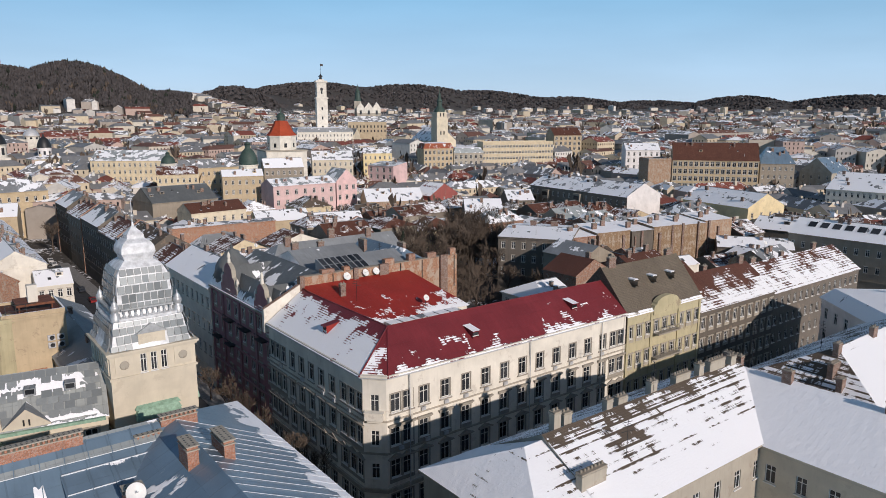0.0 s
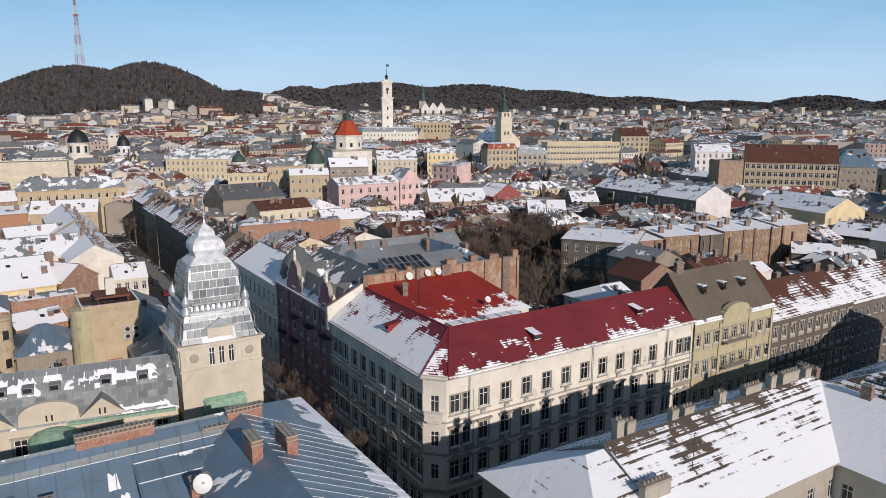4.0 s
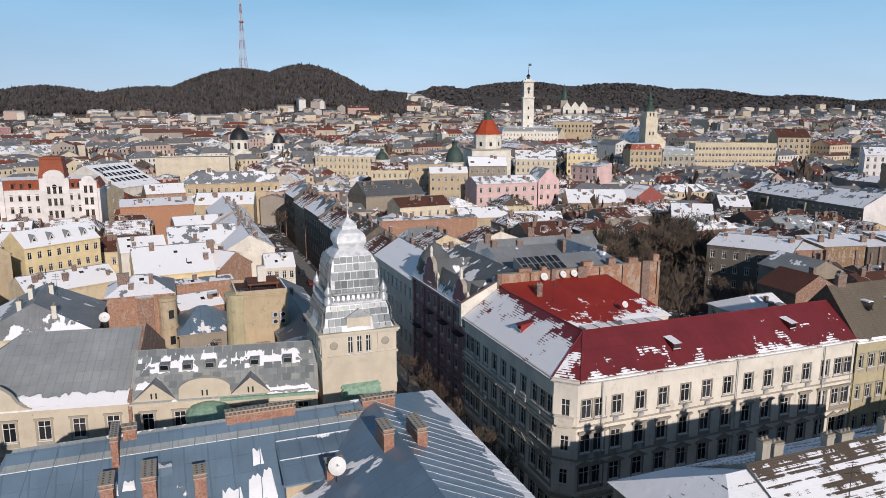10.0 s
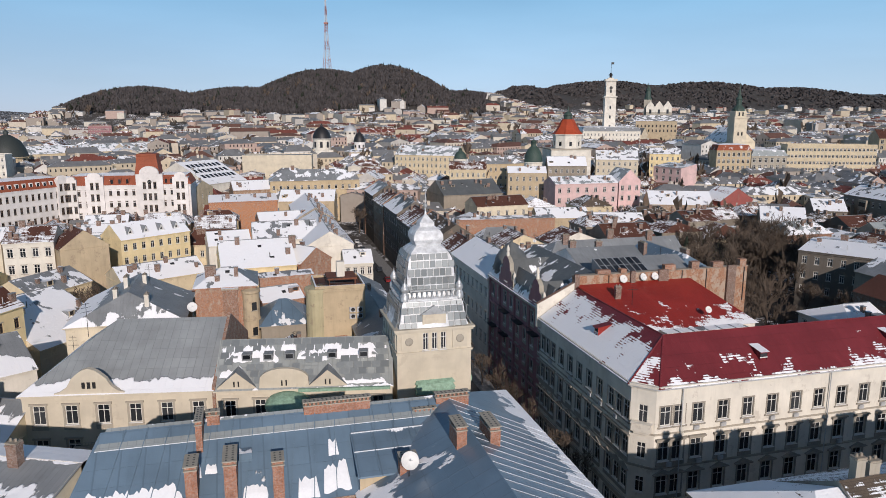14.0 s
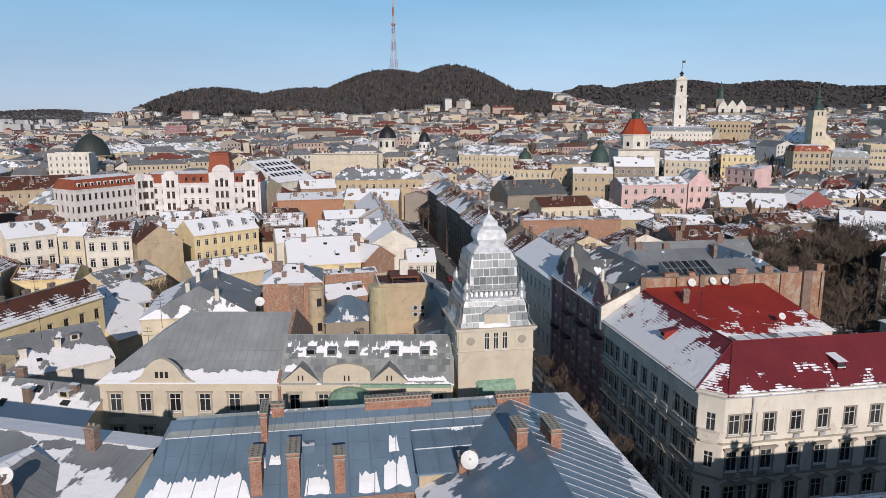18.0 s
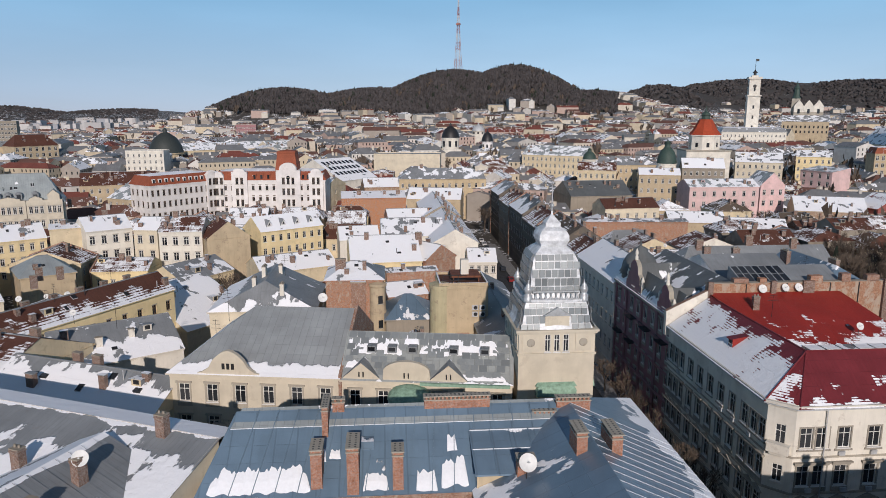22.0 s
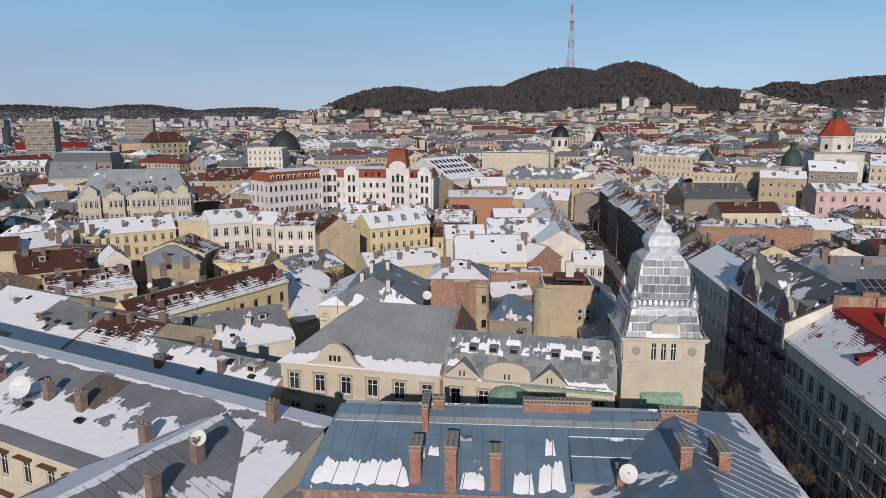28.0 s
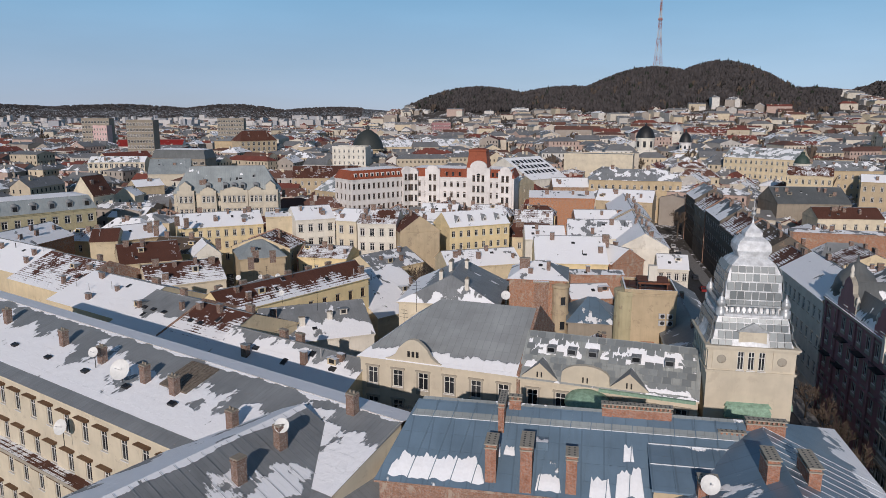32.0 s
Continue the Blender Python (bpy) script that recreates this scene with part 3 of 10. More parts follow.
def roof_faces(kind, L, D, h, rh, over, hl, hr, snow):
    """Faces of a roof over the rectangle L x D, as (side, points, snow at each point). Also the height over a point."""
    f_e, f_r = snow["f"]
    b_e, b_r = snow["b"]
    l_e, l_r = snow["l"]
    r_e, r_r = snow["r"]
    o = over
    out = []
    if kind == "gable":
        k = rh / (D / 2)
        e = h - k * o
        x0, x1 = (-o if hl else -0.15), (L + o if hr else L + 0.15)
        ra, rb = (hl - o if hl else -0.15), (L - hr + o if hr else L + 0.15)
        if hl:
            ra = hl
        if hr:
            rb = L - hr
        mid, top = D / 2, h + rh
        out.append(("f", [(x0, -o, e), (x1, -o, e), (rb, mid, top), (ra, mid, top)], (f_e, f_e, f_r, f_r)))
        out.append(("b", [(x1, D + o, e), (x0, D + o, e), (ra, mid, top), (rb, mid, top)], (b_e, b_e, b_r, b_r)))
        if hl:
            out.append(("l", [(x0, D + o, e), (x0, -o, e), (ra, mid, top)], (l_e, l_e, l_r)))
        if hr:
            out.append(("r", [(x1, -o, e), (x1, D + o, e), (rb, mid, top)], (r_e, r_e, r_r)))

        def height(x, y):
            z = h + k * min(y, D - y)
            if hl and x < hl:
                z = min(z, h + rh * x / hl)
            if hr and x > L - hr:
                z = min(z, h + rh * (L - x) / hr)
            return z
    elif kind == "shed":
        k = rh / D
        e = h - k * o
        out.append(("f", [(-0.2, -o, e), (L + 0.2, -o, e), (L + 0.2, D + 0.1, h + rh), (-0.2, D + 0.1, h + rh)], (f_e, f_e, f_r, f_r)))

        def height(x, y):
            return h + k * y
    elif kind == "mansard":
        s = 1.6
        e = h
        t = h + rh
        c = t + 0.8
        out.append(("f", [(-o, -o, e), (L + o, -o, e), (L - s, s, t), (s, s, t)], (f_e, f_e, f_r, f_r)))
        out.append(("b", [(L + o, D + o, e), (-o, D + o, e), (s, D - s, t), (L - s, D - s, t)], (b_e, b_e, b_r, b_r)))
        out.append(("l", [(-o, D + o, e), (-o, -o, e), (s, s, t), (s, D - s, t)], (l_e, l_e, l_r, l_r)))
        out.append(("r", [(L + o, -o, e), (L + o, D + o, e), (L - s, D - s, t), (L - s, s, t)], (r_e, r_e, r_r, r_r)))
        m = D / 2
        out.append(("f", [(s, s, t), (L - s, s, t), (L - m, m, c), (m, m, c)] if L > D else [(s, s, t), (L - s, s, t), (L / 2, m, c)], 0.75))
        out.append(("b", [(L - s, D - s, t), (s, D - s, t), (m, m, c), (L - m, m, c)] if L > D else [(L - s, D - s, t), (s, D - s, t), (L / 2, m, c)], 0.75))
        if L > D:
            out.append(("l", [(s, D - s, t), (s, s, t), (m, m, c)], 0.75))
            out.append(("r", [(L - s, s, t), (L - s, D - s, t), (L - m, m, c)], 0.75))
        else:
            out.append(("l", [(s, D - s, t), (s, s, t), (L / 2, m, c)], 0.75))
            out.append(("r", [(L - s, s, t), (L - s, D - s, t), (L / 2, m, c)], 0.75))

        def height(x, y):
            return t + 0.3
    else:
        out.append(("f", [(0, 0, h), (L, 0, h), (L, D, h + 0.02), (0, D, h + 0.02)], (f_e, f_e, f_r, f_r)))

        def height(x, y):
            return h
    return out, height


def banded(g, pts, rows, mat=0):
    """A roof slope whose snow changes on the way up: rows of (share of the way, snow)."""
    a, b, c, d = (Vector(p) for p in pts)
    for (f0, s0), (f1, s1) in zip(rows, rows[1:]):
        g.poly([tuple(a.lerp(d, f0)), tuple(b.lerp(c, f0)), tuple(b.lerp(c, f1)), tuple(a.lerp(d, f1))], mat, (s0, s0, s1, s1))


def roof_clutter(g, L, D, h, rh, hl, hr, roof, height, corner):
    """Small flues, hatches, vent pipes, a ridge roll and lean-to dormers that crowd an old roof."""
    rnd = random.Random(int(corner.x * 7 + corner.y * 13))
    k = rh / (D / 2) if roof == "gable" else rh / D
    tilt = math.atan(k)
    mid = D / 2 if roof == "gable" else D
    if roof == "gable" and L - hr - hl > 1:
        g.island()
        g.box(hl, L - hr, mid - 0.14, mid + 0.14, h + rh - 0.1, h + rh + 0.1, 5, 5, 0.4)
    for _ in range(int(L / 4.5) + 1):
        x, f = rnd.uniform(hl * 0.5 + 1.2, L - hr * 0.5 - 1.2), rnd.uniform(0.2, 0.9)
        y = mid * f
        z = height(x, y)
        kind = rnd.random()
        g.island()
        if kind < 0.35:      # flue
            w, d, t = rnd.uniform(0.35, 0.8), rnd.uniform(0.3, 0.45), rnd.uniform(1.0, 2.0)
            g.box(x - w, x + w, y - d, y + d, z - 1, z + t, 3)
            g.box(x - w - 0.08, x + w + 0.08, y - d - 0.08, y + d + 0.08, z + t, z + t + 0.15, 5, 5, rnd.choice((0.3, 0.7)))
        elif kind < 0.6:      # flush hatch
            w, d = rnd.uniform(0.35, 0.6), rnd.uniform(0.4, 0.7)
            c, q = math.cos(tilt) * d, math.sin(tilt) * d
            up = 0.16
            a = [(x - w, y - c, z - q), (x + w, y - c, z - q), (x + w, y + c, z + q), (x - w, y + c, z + q)]
            b = [(p[0], p[1], p[2] + up) for p in a]
            g.poly(b, 2)
            for i in range(4):
                g.poly([a[i], a[(i + 1) % 4], b[(i + 1) % 4], b[i]], 4)
        elif kind < 0.82:      # vent pipe
            g.tube((x, y, z - 0.3), (x, y, z + rnd.uniform(0.8, 1.8)), 0.1, 0.1, 5, rnd.choice((2, 4)))
        elif f < 0.7 and rh > 2.2:      # lean-to dormer
            w, t = rnd.uniform(0.7, 1.1), rnd.uniform(1.0, 1.5)
            yb = min(mid * 0.97, y + t / max(k, 0.15) * 0.8)
            zb = height(x, yb)
            g.poly([(x - w, y, z - 0.2), (x + w, y, z - 0.2), (x + w, y, z + t), (x - w, y, z + t)], 1)
            g.poly([(x - w, y, z + t), (x - w, y, z - 0.2), (x - w, yb, zb)], 5, 0.2)
            g.poly([(x + w, y, z - 0.2), (x + w, y, z + t), (x + w, yb, zb)], 5, 0.2)
            g.island()
            g.poly([(x - w - 0.2, y - 0.3, z + t), (x + w + 0.2, y - 0.3, z + t), (x + w + 0.2, yb, zb + 0.12), (x - w - 0.2, yb, zb + 0.12)], 5, rnd.choice((0.35, 0.55, 0.65)))
            g.poly([(x - w * 0.6, y - 0.03, z + 0.25), (x + w * 0.6, y - 0.03, z + 0.25), (x + w * 0.6, y - 0.03, z + t - 0.2), (x - w * 0.6, y - 0.03, z + t - 0.2)], 2)


def house(fr, x0, y0, x1, y1, h, roof="gable", rh=4.0, wall=None, cover=None, snow=None, hips=(0, 0), over=0.45, wins=None, win=(1.25, 2.2),
          style="plain", sash=None, chim=(), label="", name="house", along="x", group="", fire=(), z0=None, first=-3.4, cornice=True, bands=None, far=False, category="building", flue=None):
    """A town house on the rectangle x0..x1, y0..y1 of the grid fr = (ox, oy, degrees). along: which way the ridge runs.
    wins: {side: (columns, storeys)}; chim: (x, y, across, deep, high) from the corner; fire: sides whose gable wall stands proud as a brick fire wall."""
    wall, cover, sash = wall or M_CREAM, cover or R_GREY, sash or M_FRAME
    ox, oy, ang = fr
    base = pose(ox, oy, 0, 0, 0, ang)
    L, D = x1 - x0, y1 - y0
    turn = 0
    corner = base @ Vector((x0, y0, 0))
    if along == "y":
        corner = base @ Vector((x1, y0, 0))
        turn, L, D = 90, D, L
    mid = base @ Vector(((x0 + x1) / 2, (y0 + y1) / 2, 0))
    gz = land(mid.x, mid.y) + DATUM if z0 is None else z0
    root = thing(name, pose(corner.x, corner.y, gz, 0, 0, ang + turn), label, category, group)
    # sides are named in the grid's terms; turned houses shift them round
    order = "frbl"
    sh = (lambda s: order[(order.index(s) - 1) % 4]) if along == "y" else (lambda s: s)
    base_snow = {}
    heading = radians(ang + turn)
    for s, nx, ny in (("f", 0, -1), ("b", 0, 1), ("l", -1, 0), ("r", 1, 0)):
        wx = nx * math.cos(heading) - ny * math.sin(heading)
        wy = nx * math.sin(heading) + ny * math.cos(heading)
        lit = (wx * SUN_TO.x + wy * SUN_TO.y)
        base_snow[s] = (0.55 - 0.10 * lit, 0.51 - 0.12 * lit)
    if snow is not None:
        if isinstance(snow, dict):
            for s, v in snow.items():
                base_snow[sh(s)] = v if isinstance(v, tuple) else (v, v)
        else:
            for s in base_snow:
                base_snow[s] = snow if isinstance(snow, tuple) else (snow, snow)
    hl, hr = hips
    faces, height = roof_faces(roof, L, D, h, rh, over, hl, hr, base_snow)
    wins = {sh(s): v for s, v in (wins or {}).items()}
    fire = [sh(s) for s in fire]
    g = Geo()
    W, H = win
    spots = []
    for s in "frbl":
        ln = L if s in "fb" else D
        m = side_pose(s, L, D)
        holes = []
        if s in wins:
            n = wins[s][0]
            rows = max(2, round((h + 4.2) / 4.9))
            fh = (h - 0.5 - first + 0.9) / rows
            for i in range(n):
                for r in range(1 if far else 0, rows):
                    holes.append(((i + 0.5) * ln / n, first + r * fh, min(W, ln / n * 0.7), min(H, fh * 0.62)))
        cut_wall(g, m, ln, -6.0, h, holes)
        for q in holes:
            spots.append((s, m, q))
    # gables
    if roof == "gable":
        if not hl:
            g.poly([(0, 0, h), (0, D / 2, h + rh), (0, D, h)])
        if not hr:
            g.poly([(L, D, h), (L, D / 2, h + rh), (L, 0, h)])
    elif roof == "shed":
        g.poly([(0, 0, h), (0, D, h + rh), (0, D, h)])
        g.poly([(L, D, h), (L, D, h + rh), (L, 0, h)])
        g.poly([(0, D, h), (0, D, h + rh), (L, D, h + rh), (L, D, h)])
    if far:
        for s in "frbl" if (hl or hr or roof in ("mansard", "flat")) else "fb":
            ln = L if s in "fb" else D
            m = side_pose(s, L, D)
            for y, za, zb in ((-0.22, h - 0.7, h - 0.25), (-0.12, first + 2.6, first + 2.9)):
                P = [tuple(m @ Vector(p)) for p in ((0, y, za), (ln, y, za), (ln, y, zb), (0, y, zb), (0, 0.0, za), (ln, 0.0, za), (ln, 0, zb), (0, 0, zb))]
                g.poly([P[0], P[1], P[2], P[3]])
                g.poly([P[3], P[2], P[6], P[7]])
                g.poly([P[4], P[5], P[1], P[0]])
    part("wall", g, wall, root)
    # roof slab
    g = Geo()
    bands = {sh(s): v for s, v in (bands or {}).items()}
    for s, pts, sn in faces:
        if s in bands and len(pts) == 4:
            banded(g, pts, bands[s])
        else:
            g.poly(pts, 0, sn)
    if roof in ("gable", "shed", "mansard"):
        o = over
        low = min(p[2] for p in faces[0][1])
        rim = [(-o, -o), (L + o, -o), (L + o, D + o), (-o, D + o)]
        if roof == "gable" and not hl:
            rim[0], rim[3] = (-0.15, -o), (-0.15, D + o)
        if roof == "gable" and not hr:
            rim[1], rim[2] = (L + 0.15, -o), (L + 0.15, D + o)
        if roof == "shed":
            rim = [(-0.2, -o), (L + 0.2, -o), (L + 0.2, D + 0.1), (-0.2, D + 0.1)]
        sides = ((0, 1), (2, 3)) if roof != "shed" else ((0, 1),)
        if roof == "mansard":
            sides = ((0, 1), (1, 2), (2, 3), (3, 0))
        else:
            if hl:
                sides += ((3, 0),)
            if hr:
                sides += ((1, 2),)
        for i, j in sides:
            a, b = rim[i], rim[j]
            g.poly([(*a, low - 0.22), (*b, low - 0.22), (*b, low), (*a, low)], 1)
        if roof != "shed":
            g.poly([(*p, low - 0.22) for p in reversed(rim)], 1)
    else:
        t = 0.3
        for a in ((0, L, 0, t), (0, L, D - t, D), (0, t, t, D - t), (L - t, L, t, D - t)):
            g.box(*a, h - 0.05, h + 0.55, 1, 0, 0.9)
    if far and roof in ("gable", "shed") and L > 7 and name not in ("court_wing", "blue_roofed_wing"):
        roof_clutter(g, L, D, h, rh, hl, hr, roof, height, corner)
    part("roof", g, [cover, wall, M_DARK, M_CHIM, M_LIGHTMETAL, R_GREY], root)
    if cornice and not far:
        g = Geo()
        z = h - 0.75
        for s in "fb" + ("lr" if (hl or hr or roof in ("mansard", "flat")) else ""):
            ln = L if s in "fb" else D
            m = side_pose(s, L, D)
            for y, za, zb in ((-0.12, z, z + 0.2), (-0.26, z + 0.2, z + 0.5)):
                P = [tuple(m @ Vector(p)) for p in ((0, y, za), (ln, y, za), (ln, y, zb), (0, y, zb), (0, 0.0, za), (ln, 0.0, za), (ln, 0, zb), (0, 0, zb))]
                g.poly([P[0], P[1], P[2], P[3]])
                g.poly([P[3], P[2], P[6], P[7]])
                g.poly([P[4], P[5], P[1], P[0]])
        part("cornice", g, wall, root)
    for s in fire:
        g = Geo()
        x = -0.25 if s == "l" else L + 0.001
        xa, xb = x, x + 0.25
        t = 0.55
        if roof == "gable":
            prof = [(-0.3, h + 0.25), (D / 2, h + rh + t), (D + 0.3, h + 0.25)]
            prof = [(-0.3, -5.0)] + prof + [(D + 0.3, -5.0)]
        else:
            prof = [(-0.3, -5.0), (-0.3, h + t), (D + 0.2, h + rh + t), (D + 0.2, -5.0)]
        a = [(xa - 0.1, y, z) for y, z in prof]
        b = [(xb + 0.1, y, z) for y, z in prof]
        g.poly(list(reversed(a)))
        g.poly(b)
        for i in range(len(prof)):
            j = (i + 1) % len(prof)
            g.poly([a[i], a[j], b[j], b[i]])
        part("fire_wall", g, M_BRICK, root, "bare brick fire wall")
    wst = "far" if far else style
    for s, m, q in spots:
        wm, pm, sm = window_meshes(q[2], q[3], sash, wst)
        ob = part("window", wm, None, root, at=m @ pose(q[0], 0, q[1]))
        if pm:
            part("pane", pm, None, ob)
        if sm:
            part("surround", sm, None, ob)
    for c in chim:
        x, y, w, d, hh = c
        zz = height(x, y)
        part("chimney", chimney_mesh(w, d, hh, 0 if far else max(1, int(w / 0.5)), flue), None, root, at=pose(x, y, zz))
    root["top"] = h + rh
    return root, height


def skylight_row(root, x0, x1, n, y, d, height):
    """n glazed panels lying in a row on a roof slope, each in a pale frame."""
    for i in range(n):
        x, w = x0 + (i + 0.5) * (x1 - x0) / n, (x1 - x0) / n * 0.32
        za, zb = height(x, y) + 0.1, height(x, y + d) + 0.1
        g = Geo()
        g.poly([(x - w, y, za), (x + w, y, za), (x + w, y + d, zb), (x - w, y + d, zb)])
        for xa, xb in ((x - w - 0.12, x - w), (x + w, x + w + 0.12)):
            g.poly([(xa, y, za + 0.06), (xb, y, za + 0.06), (xb, y + d, zb + 0.06), (xa, y + d, zb + 0.06)], 1)
        g.poly([(x - w, y - 0.1, za - 0.1), (x + w, y - 0.1, za - 0.1), (x + w, y, za + 0.06), (x - w, y, za + 0.06)], 1)
        part("skylight", g, [M_GLASS, M_LIGHTMETAL], root)


RF = (-12.5, 91.0, 39.2)      # grid of the street corner: x along the cross street, y along the long street
TAKEN = []                    # footprints, for the houses that fill the town behind


def take(fr, x0, y0, x1, y1, pad=1.0):
    m = pose(fr[0], fr[1], 0, 0, 0, fr[2])
    TAKEN.append((m.inverted(), x0 - pad, x1 + pad, y0 - pad, y1 + pad))


def is_taken(x, y):
    for m, a, b, c, d in TAKEN:
        p = m @ Vector((x, y, 0))
        if a < p.x < b and c < p.y < d:
            return True
    return False


def block(fr, x0, y0, x1, y1, h, **kw):
    take(fr, x0, y0, x1, y1)
    return house(fr, x0, y0, x1, y1, h, **kw)


def snow_patch(root, x0, x1, y0, y1, hgt, seed, drip=0.5, thick=0.09):
    """A drift lying on a roof: even along its lower edge, ragged along its upper one, with real thickness."""
    rnd = random.Random(seed)
    n = max(8, int((x1 - x0) / 0.2))
    g = Geo()
    lo, hi, tip = [], [], []
    for i in range(n + 1):
        x = x0 + (x1 - x0) * i / n
        u = i / n
        env = min(1.0, 9 * u, 9 * (1 - u)) ** 0.5
        wob = noise.noise((x * 0.5, seed * 3.1, 0.0)) * 0.3 + noise.noise((x * 2.2, seed * 1.7, 5.0)) * 0.25 + rnd.choice((-0.16, -0.05, 0.0, 0.0, 0.05))
        top = y0 + (y1 - y0) * max(0.08, env * (1 - drip * 0.3 + drip * wob))
        bot = y0 + (y1 - y0) * 0.10 * noise.noise((x * 1.3, seed * 2.3, 9.0))
        lo.append((x, bot, hgt(x, bot) + 0.02))
        mid = (bot + top) / 2
        hi.append((x, mid, hgt(x, mid) + thick + 0.05 * noise.noise((x, seed, 1.0))))
        tip.append((x, top, hgt(x, top) + 0.02))
    for i in range(n):
        g.poly([lo[i], lo[i + 1], hi[i + 1], hi[i]])
        g.poly([hi[i], hi[i + 1], tip[i + 1], tip[i]])
    part("snow_patch", g, M_SNOW, root)

# ---- ground ----


def ground_sheet():
    g = Geo()
    rings = [0, 30, 60, 90, 130, 180, 240, 300, 380, 470, 580, 700, 850, 1000, 1150, 1250, 1350, 1430, 1510, 1590, 1670, 1750, 1830, 1920, 2020, 2150, 2300, 2450,
             2600, 2750, 2900, 3050, 3200, 3400, 3600, 3900, 4300, 4700, 4950]
    n = 150
    pts = []
    for r in rings:
        ring = []
        for i in range(n):
            a = 2 * math.pi * i / n
            x, y = -r * math.sin(a), r * math.cos(a)
            ring.append((x, y, land(x, y)))
        pts.append(ring)
    for lo, hi in zip(pts, pts[1:]):
        for i in range(n):
            j = (i + 1) % n
            g.poly([lo[j], lo[i], hi[i], hi[j]])
    ob = part("ground", g, M_GROUND, smooth=True)
    tagged(ob, "snowy earth rising to wooded hills", "ground", kind="structure")


ground_sheet()


def strip(name, fr, x0, y0, x1, y1, z0, z1, mat, label, cat):
    g = Geo()
    g.box(0, x1 - x0, 0, y1 - y0, z0, z1)
    m = pose(fr[0], fr[1], 0, 0, 0, fr[2])
    p = m @ Vector((x0, y0, 0))
    ob = part(name, g, mat, at=pose(p.x, p.y, 0, 0, 0, fr[2]))
    tagged(ob, label, cat, kind="structure")
    take(fr, x0, y0, x1, y1, 0)


strip("road_long", RF, -14.0, -60, -3.5, 300, -0.4 - DATUM, 0.03 - DATUM, M_ASPHALT, "dark wet asphalt of the long street", "road")
strip("road_cross", RF, -3.5, -18.0, 190, -5.0, -0.4 - DATUM, 0.034 - DATUM, M_ASPHALT, "dark wet asphalt of the cross street", "road")
strip("road_lane", RF, -110.0, 5.0, -14.0, 12.0, -0.4 - DATUM, 0.034 - DATUM, M_ASPHALT, "narrow asphalt lane between the roofs", "road")
strip("pavement_long", RF, -3.5, -5.0, 0.6, 300, -0.4 - DATUM, 0.15 - DATUM, M_PAVE, "stone pavement along the long street", "pavement")
strip("pavement_west", RF, -18.0, 12.0, -14.0, 300, -0.4 - DATUM, 0.15 - DATUM, M_PAVE, "stone pavement along the long street", "pavement")
strip("pavement_cross", RF, 0.6, -5.0, 190, 0.6, -0.4 - DATUM, 0.15 - DATUM, M_PAVE, "stone pavement along the cross street", "pavement")
strip("pavement_south", RF, -3.5, -22.0, 190, -18.0, -0.4 - DATUM, 0.15 - DATUM, M_PAVE, "stone pavement along the cross street", "pavement")

# ---- the red-roofed corner house ----


